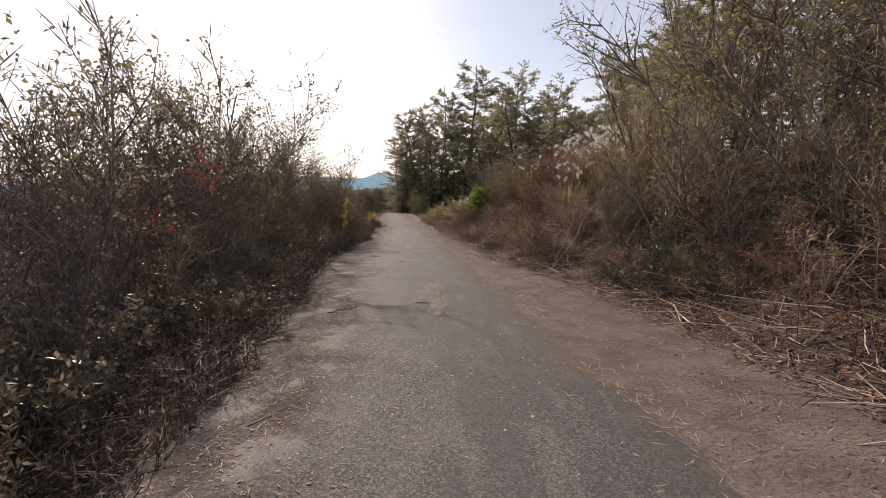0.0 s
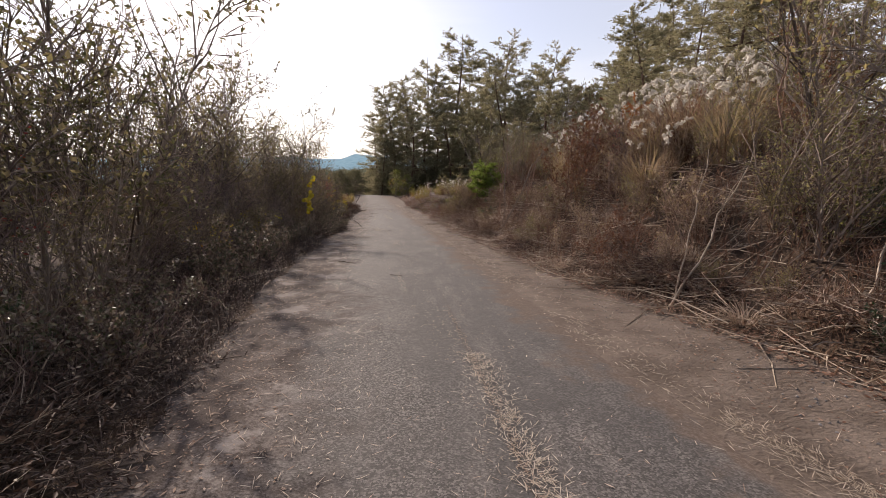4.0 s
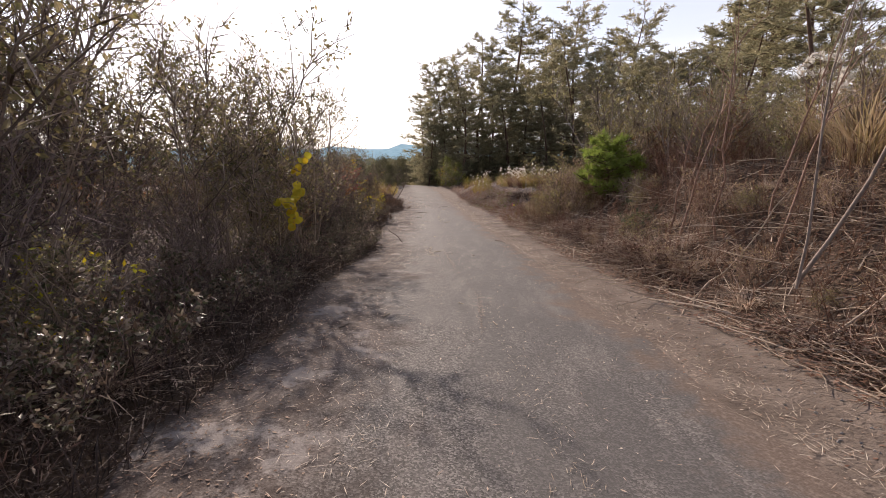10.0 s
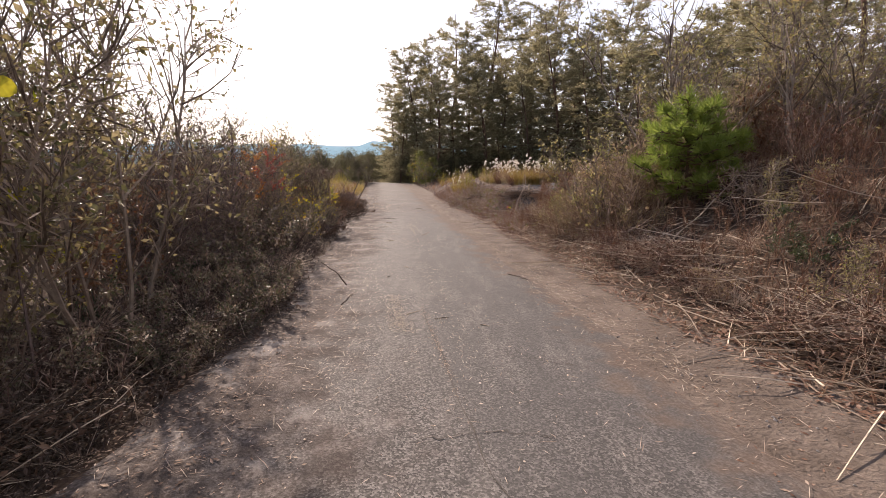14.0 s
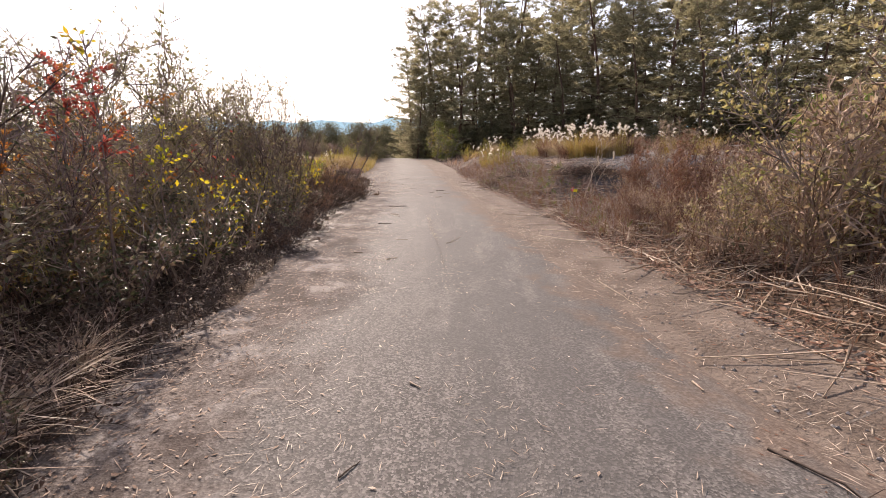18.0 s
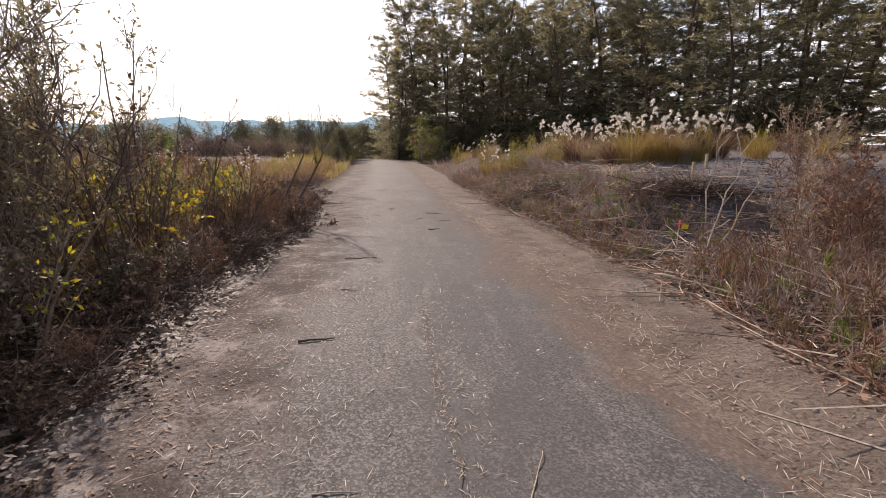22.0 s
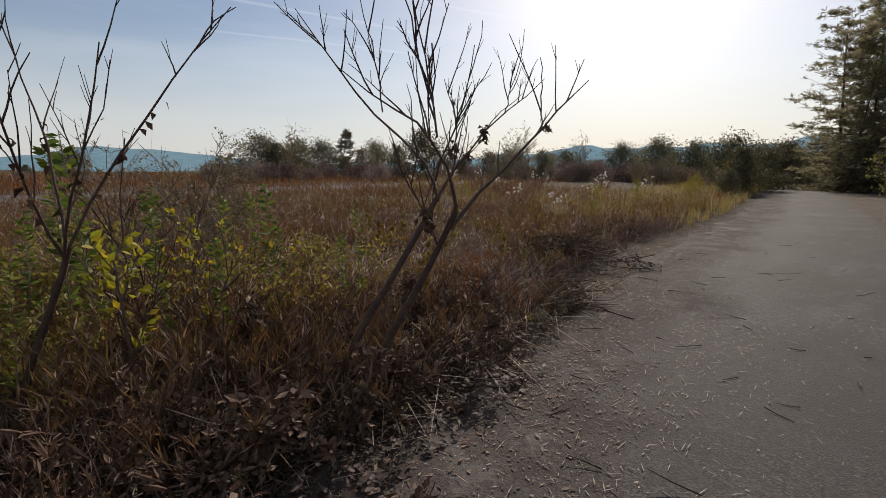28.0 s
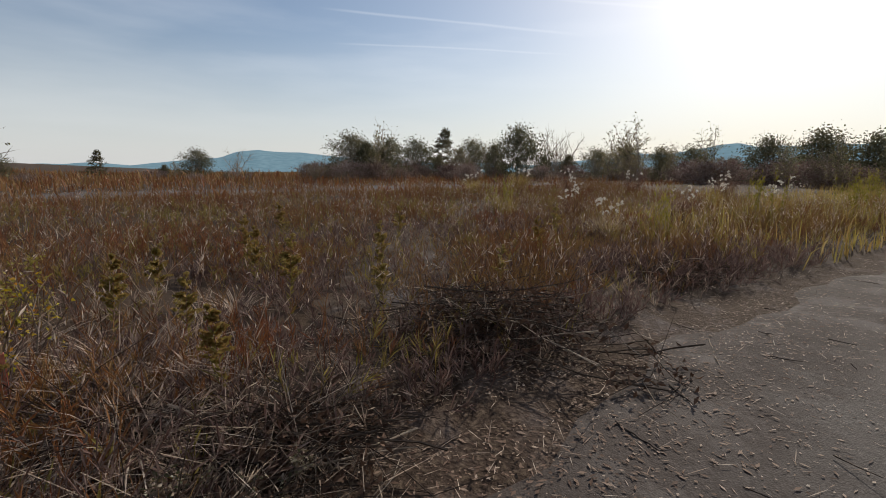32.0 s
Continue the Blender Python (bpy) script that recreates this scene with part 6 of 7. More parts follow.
def leafy_bough(label, x, y, z, tall, wide, leaf_count, size, leaf):
    """A slender stem with its leaves gathered in one bright cluster near the top."""
    top = thing("leafy_sapling", label, "sapling")
    ground_z = float(surface(x, y))
    top.location = (x, y, ground_z)
    reach = z - ground_z
    stem = grown([[0, 0, -0.05]], [[0.05, -0.05, 1]], reach + tall * 0.5, 8, 0.05, 0.03)
    part("stem", Geo().tubes(stem, taper(1, 8, 0.011, 0.004), 5), M_BARK_PURPLE, top)
    low = max(0.1, 1 - tall * 1.3 / (reach + tall * 0.5))
    p, d, f = sprouts(stem, 9, low, 1.0, 1.1)
    shoot = grown(p, d + [0, 0, 0.1], wide * rng.uniform(0.5, 1.0, 9), 5, 0.12, 0.02)
    for q in range(9):
        part("shoot", Geo().tubes(shoot[q:q + 1], taper(1, 5, 0.005, 0.002), 4), M_BARK_PURPLE, top)
    p, d, f = sprouts(shoot, leaf_count, 0.15, 1.0, 0.9)
    part("foliage", Geo().leaves(p, d + [0, 0, -0.15], size * rng.uniform(0.6, 1.2, leaf_count), size * 0.24), leaf, top, kind="stuff")
    return top


for x, y, z, tall, wide, count, size in ((-2.1, 5.8, 1.72, 0.35, 0.4, 300, 0.045), (-1.75, 4.65, 1.18, 0.25, 0.22, 110, 0.045), (-4.95, 26.2, 0.95, 0.5, 0.35, 300, 0.048), (-5.0, 26.7, 0.75, 0.35, 0.3, 220, 0.048)):
    leafy_bough("slender sapling with a cluster of bright red leaves", x, y, z, tall, wide, count, size, M_LEAF_RED)
for x, y, z, tall, wide, count, size in ((-5.0, 27.25, 0.68, 0.4, 0.3, 90, 0.06), (-4.9, 26.45, 1.3, 0.3, 0.3, 40, 0.06), (-4.4, 20.9, 1.1, 0.5, 0.3, 70, 0.05), (-5.6, 33.0, -0.1, 0.4, 0.35, 70, 0.07), (-6.3, 35.4, 0.0, 0.5, 0.35, 80, 0.08), (-6.6, 33.9, -0.1, 0.5, 0.4, 110, 0.06), (-6.9, 36.0, -0.05, 0.45, 0.4, 110, 0.06), (-6.1, 32.6, 0.1, 0.5, 0.4, 100, 0.06)):
    leafy_bough("slender sapling with yellow-green leaves", x, y, z, tall, wide, count, size, M_LEAF_YELLOW)
for x, y, z, tall, wide, count, size in ((-5.0, 25.6, 0.9, 0.7, 0.5, 300, 0.045), (-5.2, 26.4, 0.8, 0.8, 0.5, 260, 0.045), (-5.4, 27.4, 0.7, 0.7, 0.5, 220, 0.045), (3.4, 28.0, 1.9, 0.6, 0.4, 120, 0.08), (4.6, 16.2, 2.7, 0.8, 0.5, 260, 0.07)):
    leafy_bough("young tree with rust-orange autumn leaves", x, y, z, tall, wide, count, size, M_LEAF_ORANGE)

# ---- markers ----
flag = thing("survey_flag", "thin survey stake with pink ribbon and yellow tag in brush", "marker")
flag.location = (0.45, 33.98, float(height(0.45, 33.98)) + 0.03)
part("stake", Geo().tubes([[[0, 0, -0.15], [0, 0, 0.2], [0.005, 0, 0.36]]], [[0.008, 0.008, 0.008]], 6), M_STAKE, flag)
ribbon = Geo().add([(-0.02, 0, 0.34), (0.03, 0.004, 0.36), (0.035, 0.012, 0.31), (0.04, -0.004, 0.26), (0.005, 0.006, 0.245), (-0.03, -0.006, 0.27), (-0.025, 0.01, 0.3), (0.0, 0.02, 0.33)], [(0, 1, 2, 7), (7, 2, 3, 6), (6, 3, 4, 5)])
part("ribbon", ribbon, M_PINK, flag, "bright pink plastic ribbon")
tag = bmesh.new()
bmesh.ops.create_cube(tag, size=1, matrix=pose(0.075, -0.01, 0.27, 8, 6, 12) @ Matrix.Diagonal((0.1, 0.004, 0.062, 1)))
bmesh.ops.bevel(tag, geom=tag.edges[:], offset=0.0015, segments=1, affect="EDGES")
tag_mesh = bpy.data.meshes.new("tag")
tag.to_mesh(tag_mesh)
tag_mesh.materials.append(M_TAG)
tag_ob = new("tag", tag_mesh)
tag_ob.parent = flag
tagged(tag_ob, "yellow plastic tag")


def stake(x, y, tall, wide, label, painted):
    top = thing("wooden_stake", label, "stake")
    top.location = (x, y, float(surface(x, y)) - 0.1)
    body = bmesh.new()
    bmesh.ops.create_cube(body, size=1, matrix=pose(0, 0, tall / 2, 0, 0, 20) @ Matrix.Diagonal((wide, wide, tall, 1)))
    bmesh.ops.bevel(body, geom=body.edges[:], offset=wide * 0.12, segments=2, affect="EDGES")
    me = bpy.data.meshes.new("post")
    body.to_mesh(me)
    me.materials.append(M_STAKE)
    new("post", me).parent = top
    if painted:
        band = bmesh.new()
        bmesh.ops.create_cube(band, size=1, matrix=pose(0, 0, tall * 0.72, 0, 0, 20) @ Matrix.Diagonal((wide + 0.006, wide + 0.006, tall * 0.4, 1)))
        bmesh.ops.bevel(band, geom=band.edges[:], offset=wide * 0.12, segments=2, affect="EDGES")
        me = bpy.data.meshes.new("painted_band")
        band.to_mesh(me)
        me.materials.append(M_REDCLOTH)
        ob = new("painted_band", me)
        ob.parent = top
        tagged(ob, "red painted band")
    return top


stake(-7.13, 38.2, 0.56, 0.032, "wooden survey stake with a red painted band in the field grass", True)
stake(1.5, 35.8, 0.42, 0.045, "short pale wooden stake on the gravel mound", False)
stake(2.2, 36.7, 0.36, 0.045, "short pale wooden stake on the gravel mound", False)


# ---- heaps of cut brush ----
def brush_heap(label, x, y, long, wide, tall, turn, branches, twigs, mat):
    top = thing("brush_pile", label, "brush pile")
    top.matrix_basis = pose(x, y, float(surface(x, y)), 0, 0, turn)
    a, r = rng.uniform(0, 2 * np.pi, branches), np.sqrt(rng.uniform(0, 1, branches))
    p = np.stack([np.cos(a) * r * long * 0.7, np.sin(a) * r * wide * 0.7, rng.uniform(0.05, 1, branches) * tall * (1 - r * r) * (0.6 + 0.6 * np.abs(np.sin(2.3 * a + 1))) + 0.02], -1)
    b = rng.normal(size=branches) * 0.7 + np.where(rng.uniform(size=branches) < 0.5, 0, np.pi)
    line = grown(p, np.stack([np.cos(b), np.sin(b) * 0.6, rng.uniform(-0.12, 0.12, branches)], -1), long * rng.uniform(0.4, 1.1, branches), 6, 0.1, -0.01)
    line -= (line[:, -1:] - line[:, :1]) * 0.5
    line[..., 2] = np.maximum(line[..., 2], 0.012)
    for q in range(branches):
        part("branch", Geo().tubes(line[q:q + 1], taper(1, 6, rng.uniform(0.003, 0.008), 0.002), 5), M_STICK if q % (5 if mat is M_STICK_DARK else 2) == 1 else M_STICK_DARK, top)
    a, r = rng.uniform(0, 2 * np.pi, twigs), rng.uniform(0, 1, twigs) ** 0.8
    r *= 0.75 + 0.35 * np.sin(3 * a + long * 7)
    p = np.stack([np.cos(a) * r * long, np.sin(a) * r * wide, rng.uniform(0.02, 1, twigs) * tall * (1 - r * r) + 0.01], -1)
    b = rng.uniform(0, 2 * np.pi, twigs)
    line = grown(p, np.stack([np.cos(b), np.sin(b), rng.uniform(-0.35, 0.5, twigs)], -1), rng.uniform(0.12, 0.6, twigs), 3, 0.3, -0.04)
    line[..., 2] = np.maximum(line[..., 2], 0.006)
    half = twigs * 17 // 20 if mat is M_STICK_DARK else twigs // 2
    part("tangle", Geo().tubes(line[:half], taper(half, 3, 0.0032, 0.0014), 3), M_STICK_DARK if mat is M_STICK_DARK else M_BARK_RED, top, kind="stuff")
    part("pale_tangle", Geo().tubes(line[half:], taper(twigs - half, 3, 0.003, 0.0014), 3), M_STICK, top, kind="stuff")
    p = np.concatenate([p, p + rng.normal(size=p.shape) * [0.1, 0.1, 0.02]])
    p[:, 2] = np.maximum(p[:, 2], 0.02)
    g = Geo().leaves(p, rng.normal(size=p.shape), rng.uniform(0.03, 0.08, 2 * twigs), 0.014, 0.6)
    part("withered_foliage", g, M_LITTER, top, kind="stuff")
    return top


brush_heap("dark heap of cut branches and twigs at the asphalt's edge", -7.2, 40.9, 1.35, 0.8, 0.42, 55, 34, 620, M_STICK_DARK)
brush_heap("dark heap of cut brush beside the road", -6.8, 38.7, 0.8, 0.5, 0.16, 60, 12, 260, M_STICK_DARK)
brush_heap("low heap of dead brush beside the road", -5.75, 35.9, 1.1, 0.6, 0.22, 75, 16, 500, M_STICK_DARK)
brush_heap("low heap of dead brush beside the road", -5.45, 33.8, 1.3, 0.7, 0.25, 85, 20, 800, M_STICK_DARK)
brush_heap("low heap of dead brush and leaves beside the road", -3.95, 22.4, 1.3, 0.6, 0.2, 85, 16, 600, M_STICK_DARK)
brush_heap("low heap of dead brush and leaves beside the road", -4.0, 20.0, 1.3, 0.6, 0.2, 85, 16, 600, M_STICK_DARK)
brush_heap("low heap of dead brush and leaves beside the road", -2.2, 7.4, 1.3, 0.6, 0.22, 105, 16, 600, M_STICK_DARK)
brush_heap("flat heap of brown dead stalks at the asphalt's edge", -6.35, 38.4, 0.55, 0.3, 0.08, 75, 8, 300, M_STICK)
brush_heap("low tangle of dead twigs at the asphalt's edge", -6.55, 39.35, 0.7, 0.4, 0.16, 65, 14, 500, M_STICK_DARK)
brush_heap("low heap of dead brush at the field's edge", -7.9, 44.0, 0.9, 0.5, 0.16, 70, 10, 220, M_STICK_DARK)
brush_heap("heap of pale cut stalks at the foot of the bank", 4.4, 8.2, 1.5, 0.7, 0.35, -65, 20, 1400, M_STRAW)
brush_heap("heap of pale cut stalks at the foot of the bank", 3.5, 11.6, 1.4, 0.6, 0.3, -60, 16, 1300, M_STRAW)
brush_heap("heap of pale cut stalks at the foot of the bank", 2.4, 16.4, 1.5, 0.6, 0.3, -75, 16, 1300, M_STRAW)
brush_heap("heap of straw and cut stalks at the foot of the bank", 1.9, 21.0, 1.5, 0.7, 0.38, -70, 18, 1600, M_STRAW)
brush_heap("heap of straw and cut stalks at the foot of the bank", 1.5, 24.2, 1.4, 0.6, 0.35, -80, 14, 1400, M_STRAW)
brush_heap("heap of cut branches at the foot of the bank", 1.0, 31.2, 0.9, 0.5, 0.25, -60, 16, 600, M_STICK)
brush_heap("heap of cut branches on the mound's edge", 1.1, 35.3, 1.2, 0.6, 0.2, -20, 16, 800, M_STICK_DARK)
brush_heap("heap of dead stalks on the mound's edge", -0.3, 38.0, 1.2, 0.6, 0.2, -75, 16, 600, M_STICK_DARK)
brush_heap("pale bundle of dry stalks at the road's edge", -1.17, 38.5, 0.5, 0.35, 0.28, -60, 14, 260, M_STRAW)

# ---- weeds of the field ----
tall_weed = thing("tall_weed", "tall leafy green weed turning yellow", "weed")
line = grown([[0, 0, -0.03]], [[0.03, 0.02, 1]], 2.0, 7, 0.03, 0.02)
part("stem", Geo().tubes(line, taper(1, 7, 0.007, 0.003), 5), M_BARK_GREY, tall_weed)
p, d, f = sprouts(line, 70, 0.25, 1.0, 1.2)
part("foliage", Geo().leaves(p, d + [0, 0, -0.15], 0.17 - 0.07 * f, 0.022), M_LEAF_FRESH, tall_weed, kind="stuff")
for x, y, s in ((-7.0, 35.3, 0.8), (-7.6, 35.7, 0.75), (-7.9, 35.2, 0.8), (-8.4, 35.9, 0.75), (-6.55, 35.6, 0.75), (-6.75, 36.3, 0.8), (-7.05, 35.0, 0.7), (-6.9, 37.2, 0.62), (-6.45, 34.9, 0.6), (-6.3, 35.9, 0.6), (-6.6, 36.9, 0.55), (-6.9, 33.6, 0.6), (-6.2, 32.9, 0.55), (-7.4, 34.6, 0.6), (-7.2, 35.2, 1.0), (-7.9, 36.6, 0.72), (-7.5, 36.2, 0.7), (-7.0, 36.5, 0.6), (-8.0, 35.3, 0.65), (-6.9, 34.4, 0.6), (-7.6, 33.2, 0.6), (-0.7, 41.95, 0.55), (0.3, 41.5, 0.5), (0.0, 43.5, 0.5)):
    put(tall_weed, pose_at(x, y, s, tilt=5), group="tall weeds")
goldenrod = thing("seed_weed", "dry goldenrod weed with a feathery brown seed head", "weed")
line = grown([[0, 0, -0.03]], [[0.05, 0, 1]], 0.75, 6, 0.04, 0.0)
part("stem", Geo().tubes(line, taper(1, 6, 0.005, 0.002), 5), M_BARK_RED, goldenrod)
p, d, f = sprouts(line, 22, 0.5, 1.0, 1.3)
head = grown(p, d + [0, 0, 0.2], 0.2 * (1.2 - f), 4, 0.1, -0.1)
part("seed_head", plume_geo(head, 0.03, 26), M_GRASS_GOLD, goldenrod, kind="stuff")
p, d, f = sprouts(line, 50, 0.08, 0.8, 1.1)
part("foliage", Geo().leaves(p, d + [0, 0, 0.25], 0.075, 0.008), M_HERB_OLIVE, goldenrod, kind="stuff")
for x, y, s in ((-8.3, 39.6, 1.0), (-7.6, 38.9, 0.8), (-8.8, 38.6, 0.9), (-9.4, 40.8, 0.9), (-8.1, 41.5, 0.8), (-10.2, 39.4, 1.0), (-9.0, 42.8, 0.9), (-7.9, 37.4, 0.8), (-10.8, 41.5, 1.0), (-11.6, 40.0, 1.0), (-8.6, 37.0, 0.9), (-10.0, 43.8, 1.0), (-6.9, 39.1, 0.8), (-7.1, 38.2, 0.85), (-6.6, 37.7, 0.75), (-7.9, 40.3, 0.85), (-8.2, 38.4, 0.95), (-9.2, 39.4, 0.95)):
    put(goldenrod, pose_at(x, y, s, tilt=8), group="seed weeds")
bent = thing("bent_grass", "tuft of pale bent-over dry grass", "grass clump")
part("blade_tuft", Geo().blades(*tuft_geo(120, 0.14, 0.7, 0.006, 1.3, 0.4)), M_STRAW, bent, kind="stuff")
for x, y, s in ((-7.4, 38.6, 0.8), (-7.9, 37.9, 0.9), (-7.1, 37.6, 0.7), (-8.6, 39.2, 0.7), (-7.0, 35.6, 0.8), (-6.6, 33.0, 0.8), (-6.0, 30.6, 0.9), (-5.6, 28.2, 0.9), (-5.0, 25.2, 0.9), (-4.6, 21.6, 1.0), (-4.25, 24.8, 1.0), (-4.3, 25.2, 0.9), (-4.15, 24.4, 1.0), (-4.45, 25.5, 0.9), (-4.0, 17.0, 1.0), (-3.7, 15.8, 1.1), (-3.5, 13.9, 1.0), (-3.0, 11.8, 0.9), (-2.4, 8.6, 0.8),
                (2.6, 13.8, 0.9), (2.2, 18.6, 0.9), (1.9, 21.6, 1.0), (1.6, 25.4, 0.9), (1.0, 28.6, 0.9), (0.5, 30.2, 0.8), (3.6, 10.0, 0.9), (4.3, 7.0, 0.9), (-0.2, 36.6, 0.8), (-0.7, 38.9, 0.8), (-1.2, 41.9, 0.9), (-1.6, 43.6, 1.0), (-2.0, 46.5, 1.0), (0.7, 37.4, 0.9)):
    put(bent, pose_at(x, y, s), group="bent dry grass")

# ---- trees across the field ----
far_leafy = [broadleaf("rounded small tree with thinning olive leaves across the field", 4.6, w, 60, 6000, 0.17, M_BARK_GREY, M_LEAF_FAR, 0.05) for w in (2.0, 2.6)]
far_bare = shrub("leafless pale tree across the field", 5.0, 0.9, 6, 80, 520, 0, 0.1, M_STICK, M_LEAF_DARK, name="tree", thick=0.05)
far_thin = shrub("slender young tree with sparse leaves across the field", 4.6, 0.4, 4, 50, 300, 900, 0.14, M_BARK_GREY, M_LEAF_OLIVE, name="tree", thick=0.04)
conifer = pine("dark pointed conifer across the field", 6.2, 0.0, 130, 3.1, 3600, M_LEAF_FAR, name="conifer_tree", needle=0.16, needle_wide=0.03, dense=1500, flat=0.4, point=1.0)


for x, y, s in ((-8.9, 36.2, 0.55), (-9.6, 36.9, 0.5), (-9.0, 35.2, 0.6)):
    put(olive[rng.integers(2)], pose_at(x, y, s, sink=0.03), "waist-high olive bush among the field weeds", "field bushes")
road_end = broadleaf("small leafy tree with yellow-green leaves beside the road", 3.6, 1.25, 30, 1800, 0.13, M_BARK_GREY, M_LEAF_LIME, 0.05)
put(road_end, pose_at(-5.0, 65.5, 1.0))
put(road_end, pose_at(-3.9, 68.0, 0.8))


def across(az, far):
    return -4.5 - math.sin(radians(az)) * far, 39.1 + math.cos(radians(az)) * far


put(conifer, pose_at(*across(64.0, 58), 1.0))
put(conifer, pose_at(*across(61.8, 60), 0.62))
put(conifer, pose_at(*across(101.0, 60), 0.5))
for az, far, s in ((54.2, 46, 0.95), (57, 52, 0.8), (60, 55, 0.75), (67, 50, 0.72), (70, 44, 0.75), (73, 42, 0.82), (75, 43, 0.72), (92, 56, 0.5), (95, 58, 0.35), (51, 50, 0.6), (48, 52, 0.6), (45, 50, 0.6), (42, 52, 0.6), (38, 50, 0.55), (35, 52, 0.6), (31, 50, 0.6), (28, 48, 0.65), (24, 50, 0.8), (20, 52, 0.8), (64, 50, 0.6), (108, 58, 0.4), (114, 56, 0.45)):
    put(far_leafy[rng.integers(2)], pose_at(*across(az, far), 1.12 * s * rng.uniform(0.9, 1.1)), group="trees across the field")
for az, far, s in ((49.5, 50, 0.92), (48.6, 52, 0.8), (88, 54, 0.5)):
    put(far_bare, pose_at(*across(az, far), 1.25 * s))
for az, far, s in ((40.2, 38, 0.92), (41.2, 39, 0.75), (43.5, 42, 0.62), (33, 40, 0.72), (72.0, 40, 0.85), (26.5, 40, 0.6), (22, 36, 0.55), (37, 42, 0.55)):
    put(far_thin, pose_at(*across(az, far), 1.2 * s), group="slender trees across the field")
far_scrub = broadleaf("grey-brown brush along the far side of the field", 2.0, 1.9, 34, 1900, 0.16, M_BARK_GREY, M_HERB_PURPLE, 0.02, name="scrub", shown=2)
for q in range(110):
    az, far = rng.uniform(14, 80) if q < 84 else rng.uniform(80, 120), rng.uniform(38, 58)
    put(far_scrub if q % 3 else olive[q % 2], pose_at(*across(az, far), rng.uniform(0.65, 1.1) * (1.0 if az < 80 else 0.5)), "grey-brown brush along the far side of the field", "far brush")
for x, y, s in ((-11.8, 66, 1.0), (-13.2, 70, 1.0), (-12.6, 74, 0.9), (-15, 78, 1.0), (-10.6, 60, 0.5)):
    put(far_leafy[rng.integers(2)], pose_at(x, y, s * 0.7), "small olive tree beside the end of the road")

for x, y, s in ((-8.5, 90, 0.9), (-11.5, 92, 1.0), (-14, 88, 0.9), (-6, 95, 1.0), (-10, 101, 1.2), (-16, 97, 1.1), (-20, 92, 1.0), (-13, 108, 1.3), (-7, 108, 1.3), (-19, 106, 1.2)):
    put(far_leafy[rng.integers(2)], pose_at(x, y, s), "dim olive tree beyond the end of the road", "trees beyond the road")

# ---- stones ----
def stones(name, label, n, area, size, mat):
    x, y = spots(n, *area)
    k = np.array([(1, 0, 0), (0, 1, 0), (-1, 0, 0), (0, -1, 0), (0, 0, 0.8), (0, 0, -0.8)], float)
    r = size * rng.uniform(0.4, 1.4, n)
    corners = np.stack([x, y, surface(x, y) + 0.25 * r], -1)[:, None] + k[None] * r[:, None, None] * rng.uniform(0.6, 1.2, (n, 6, 1))
    faces = np.array([(0, 1, 4), (1, 2, 4), (2, 3, 4), (3, 0, 4), (1, 0, 5), (2, 1, 5), (3, 2, 5), (0, 3, 5)])
    return stuff(name, Geo().add(corners, None, np.arange(n)[:, None, None] * 6 + faces[None]), mat, label)


stones("gravel_heap", "grey crushed gravel on the mound", 11000, (33.5, 47, 0.7, 5.5, 1, 1.2), 0.022, M_STONE)
stones("pebbles", "small pebbles and clods on the verge", 2200, (-3, 46, -0.9, 0.3, 1, 1.0), 0.012, M_STONE)


# ---- cracks in the asphalt ----
def crack(points, wide):
    points = np.asarray(points, float)
    n = 30
    f = np.linspace(0, len(points) - 1, n)
    i = np.minimum(f.astype(int), len(points) - 2)
    line = points[i] + (points[i + 1] - points[i]) * (f - i)[:, None] + rng.normal(size=(n, 2)) * 0.012
    across_way = unit(np.gradient(line, axis=0))[:, ::-1] * [1, -1]
    w = 0.45 * wide * rng.uniform(0.3, 1.2, n)[:, None]
    rows = np.stack([line - across_way * w, line + across_way * w], 1)
    z = surface(rows[..., 0], rows[..., 1]) + 0.004
    q = np.arange(n - 1)
    return part("crack", Geo().add(np.concatenate([rows, z[..., None]], -1), np.stack([2 * q, 2 * q + 1, 2 * q + 3, 2 * q + 2], -1)), M_CRACK, road, "dark crack filled with dirt")


CRACKS = (((-2.85, 32.6), (-2.81, 31.9), (-2.64, 30.6), (-2.47, 29.6), (-2.38, 29.0), (-2.28, 28.2)), ((0.2, 12.1), (0.51, 8.6), (0.62, 7.35), (0.72, 6.6), (0.62, 6.2)),
          ((-1.87, 23.1), (-1.35, 20.4), (-1.05, 19.1), (-1.0, 18.2), (-1.0, 17.5)), ((-0.54, 13.2), (-0.3, 11.9), (-0.27, 11.1), (-0.06, 10.7)), ((-3.56, 36.3), (-3.24, 35.7), (-3.0, 35.2), (-2.86, 35.0)))
for points in CRACKS:
    crack(points, 0.013)
for points in (((0.75, 6.6), (1.42, 6.57), (1.95, 6.56)), ((-1.23, 17.4), (-1.02, 17.64), (-0.72, 17.69)), ((-1.1, 21.7), (-0.4, 21.46)), ((-3.4, 33.79), (-3.16, 33.82), (-2.4, 33.98)), ((-4.3, 33.9), (-3.6, 33.75)),
               ((-1.7, 20.4), (-1.2, 20.5), (-0.9, 20.45)), ((-4.6, 39.3), (-4.4, 40.3), (-4.5, 41.2))):
    crack(points, 0.009)


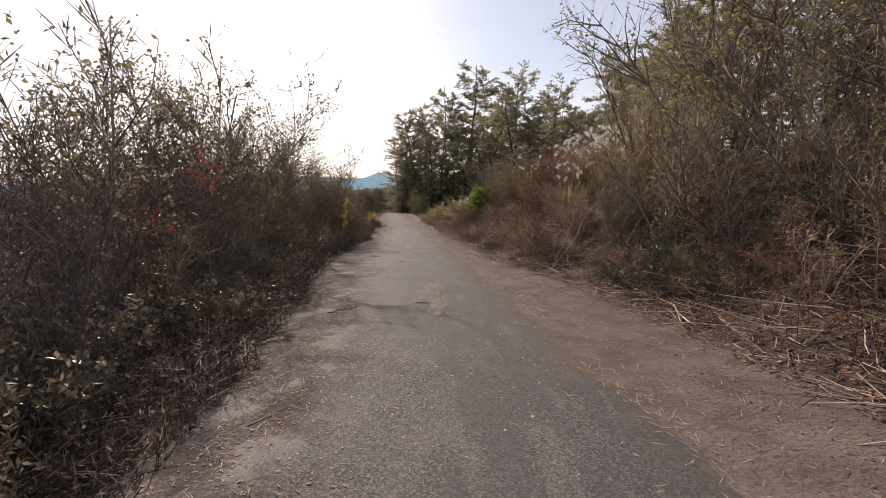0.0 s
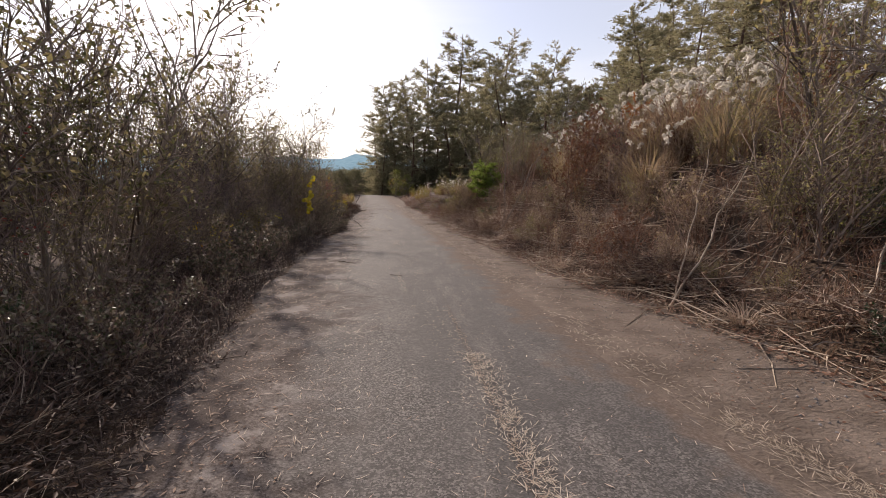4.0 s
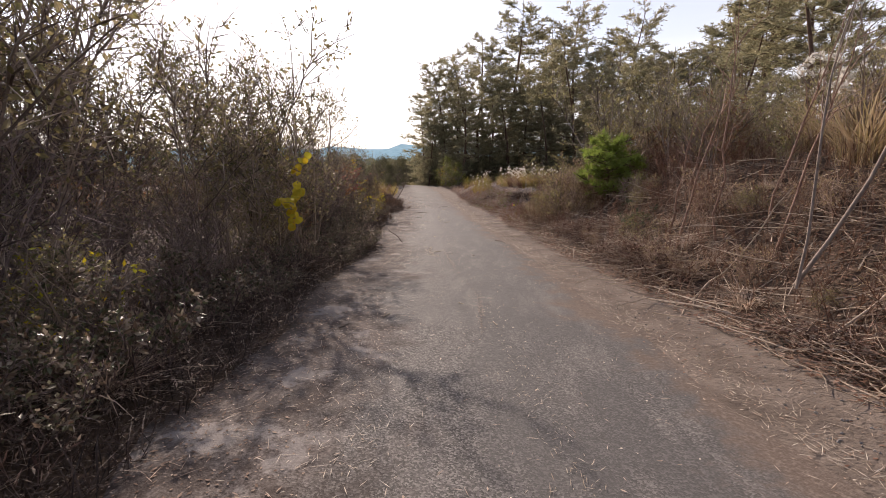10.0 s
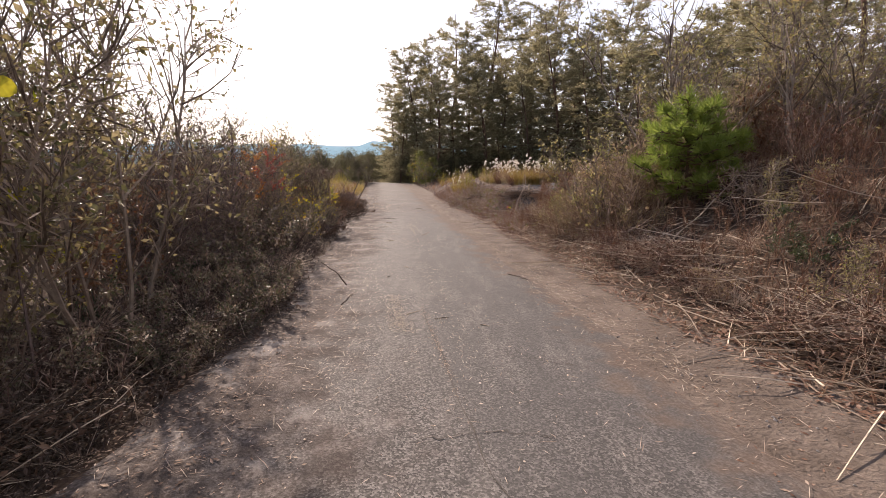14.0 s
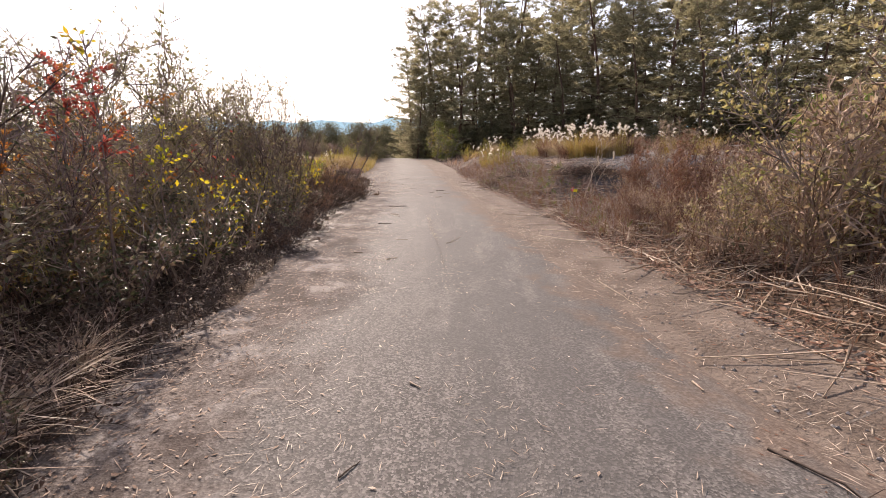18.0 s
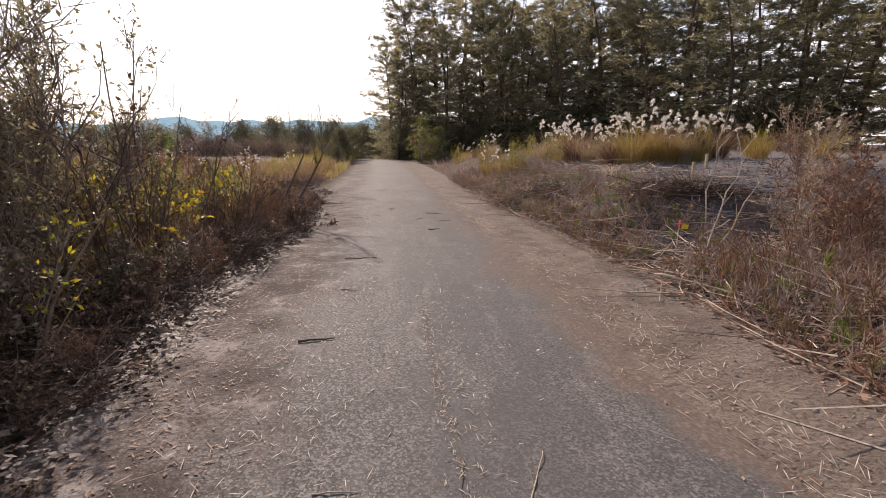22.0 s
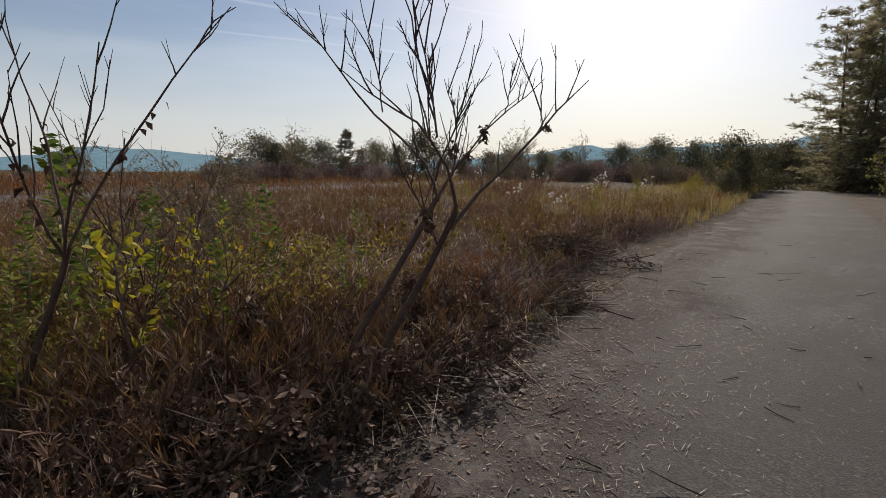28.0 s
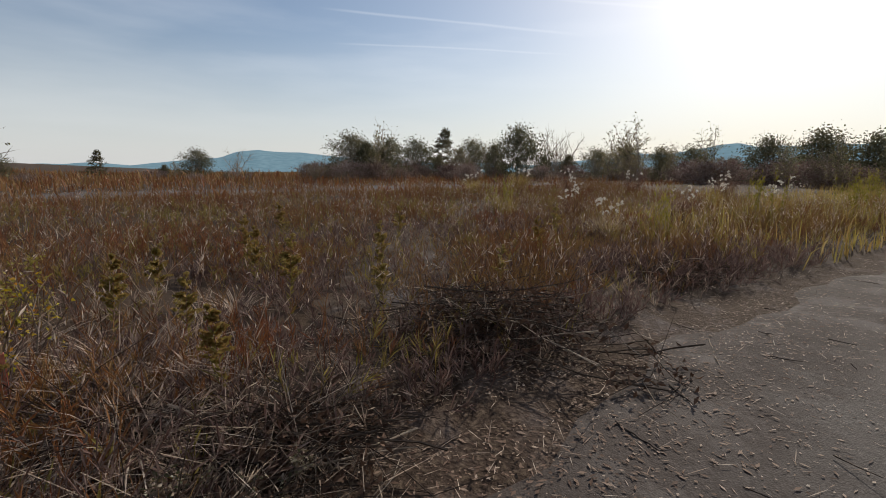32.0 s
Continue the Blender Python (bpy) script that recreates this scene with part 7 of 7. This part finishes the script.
# ---- straw drifted into lines ----
def drift(name, label, xs, ys, n, spread, size, mat):
    y = rng.uniform(ys[0], ys[-1], n)
    keep = (np.sin(y * 2.1) + np.sin(y * 0.83 + 1) + rng.normal(size=n) * 0.6) > -0.3
    y = y[keep]
    x = np.interp(y, ys, xs) + rng.normal(size=len(y)) * spread
    turn = rng.normal(size=len(y)) * 0.8 + 1.6
    line = grown(np.stack([x, y, surface(x, y) + 0.004], -1), np.stack([np.cos(turn), np.sin(turn), 0 * turn], -1), size * rng.uniform(0.3, 1.4, len(y)), 3, 0.15, 0.0)
    line[..., 2] = surface(line[..., 0], line[..., 1]) + rng.uniform(0.003, 0.012, (len(y), 1))
    return stuff(name, Geo().leaves(line[:, 0], line[:, 2] - line[:, 0], np.linalg.norm(line[:, 2] - line[:, 0], axis=1) * 0.8, 0.0026, 0.3, 1.0), mat, label)


drift("straw_line_left", "yellow straw drifted along the asphalt's dirty edge", (-0.3, -0.65, -1.9, -2.5, -3.1, -3.9, -4.6), (2, 9, 16, 22, 28, 34, 40), 3000, 0.2, 0.09, M_STRAW_YELLOW)
drift("straw_line_right", "yellow straw drifted along the sandy edge", (2.5, 2.05, 1.2, 0.3, -0.6, -1.5, -2.6), (2, 8, 15, 22, 28, 34, 41), 4200, 0.13, 0.14, M_STRAW_YELLOW)
drift("straw_line_middle", "bits of straw along the middle of the lane", (0.6, 0.5, -0.6, -1.6, -2.4, -3.2), (2, 8, 16, 23, 29.5, 37), 2200, 0.09, 0.07, M_STRAW_YELLOW)
for xs, ys, n in (((-0.1, -0.05, -0.25, -0.5), (4.8, 5.5, 6.4, 7.0), 900), ((0.74, 0.67, 0.5), (6.2, 7.4, 9.1), 700), ((-2.75, -2.85, -2.95), (26.1, 26.6, 27.2), 220), ((-3.0, -3.1), (28.2, 28.9), 200), ((2.2, 2.3, 2.1), (6.6, 7.2, 8.0), 350), ((-2.0, -2.3), (22.2, 23.6), 300)):
    drift("straw_patch", "patch of golden straw blown together on the asphalt", xs, ys, n * 2, 0.065, 0.1, M_STRAW_YELLOW)
for points in CRACKS:
    xs, ys = zip(*sorted(points, key=lambda q: q[1]))
    drift("crack_straw", "bits of straw and chaff caught along a crack", xs, ys, int(110 * (ys[-1] - ys[0])), 0.02, 0.045, M_STRAW)

# ---- undergrowth round the saplings and the bend ----
for x, y, s in ((-5.35, 36.0, 1.0), (-5.5, 36.7, 1.15), (-5.3, 36.45, 0.9), (-5.75, 37.2, 1.0), (-5.95, 36.4, 1.2), (-5.6, 35.5, 1.0), (-6.2, 37.0, 1.1), (-5.9, 37.8, 0.8), (-5.3, 35.2, 0.85), (-5.45, 37.15, 0.7)):
    put(withered[rng.integers(2)], pose_at(x, y, s, sink=0.03), "knee-high dead bush with curled brown leaves beside the road", "low brush")
for x, y, s in ((-5.85, 38.75, 0.5), (-5.75, 38.35, 0.42), (-6.05, 39.1, 0.42)):
    put(low_dark[rng.integers(2)], pose_at(x, y, s, sink=0.05), "dark low bramble at the asphalt's edge", "brambles by the road")
weed_stand("edge_russet", "russet dead weeds beside the bend of the road", M_GRASS_BROWN, 700, (35.0, 38.7, 0.0, 1.7, -1, 1.0), 0.46, 0.4, 10, (0.9, 0.3), 0.004)
weed_stand("edge_purple", "purple-brown dead weeds beside the bend of the road", M_HERB_PURPLE, 800, (35.0, 39.0, 0.0, 1.8, -1, 1.0), 0.4, 0.5, 10, (2.2, 0.3), 0.0035)
weed_stand("edge_green", "low green herbs among the dead weeds at the bend", M_HERB_OLIVE, 300, (35.5, 39.0, 0.1, 1.8, -1, 1.0), 0.26, 0.6, 12, (3.6, 0.0), 0.006)
sward("edge_straw", "pale bent grass blades beside the bend of the road", M_STRAW, 2200, (35.0, 39.6, -0.05, 1.9, -1, 1.0), 0.42, 0.003, 1.6)
scraps("straw_bend", "short straw and wood chips on the dirty asphalt", 1900, (36.5, 46.0, -2.9, 0.1, -1, 0.9), 0.034, 0.0018, M_STRAW)
scraps("twigs_bend", "thin broken twigs on the dirty asphalt", 70, (36.5, 46.0, -2.9, 0.2, -1, 0.8), 0.16, 0.0042, M_STICK_DARK)
litter("leaves_bend", "dark dead leaves on the dirty asphalt", 3000, (36.0, 46.0, -1.6, 0.4, -1, 0.6), 0.034, M_LITTER)
weed_stand("edge_leafy", "dead weeds with curled brown leaves round the saplings", M_LITTER, 300, (34.6, 37.8, -0.3, 0.9, -1, 0.8), 0.6, 0.45, 9, None, 0.007)
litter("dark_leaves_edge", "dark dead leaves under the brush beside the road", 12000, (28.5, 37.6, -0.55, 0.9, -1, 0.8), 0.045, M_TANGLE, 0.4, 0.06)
for x, y, s in ((-6.65, 38.75, 0.75), (-6.95, 38.5, 0.8), (-7.2, 38.95, 0.7), (-6.45, 38.35, 0.6)):
    put(bent, pose_at(x, y, s), group="bent dry grass")
litter("chips_bend", "pale bark chips and leaf scraps on the bare soil by the bend", 3600, (38.3, 41.5, 0.0, 1.9, -1, 0.9), 0.026, M_STRAW)

# a taller stretch of the thicket
for q, (x, y, s) in enumerate(((-5.1, 24.3, 1.25), (-5.2, 25.2, 1.2), (-5.4, 26.2, 1.0))):
    put(dark[q], pose_at(x, y, s, sink=0.05), group="thicket by the road")
brush_heap("small dark mound of rotting twigs at the asphalt's edge", -6.0, 38.95, 0.5, 0.36, 0.2, 70, 6, 420, M_STICK_DARK)
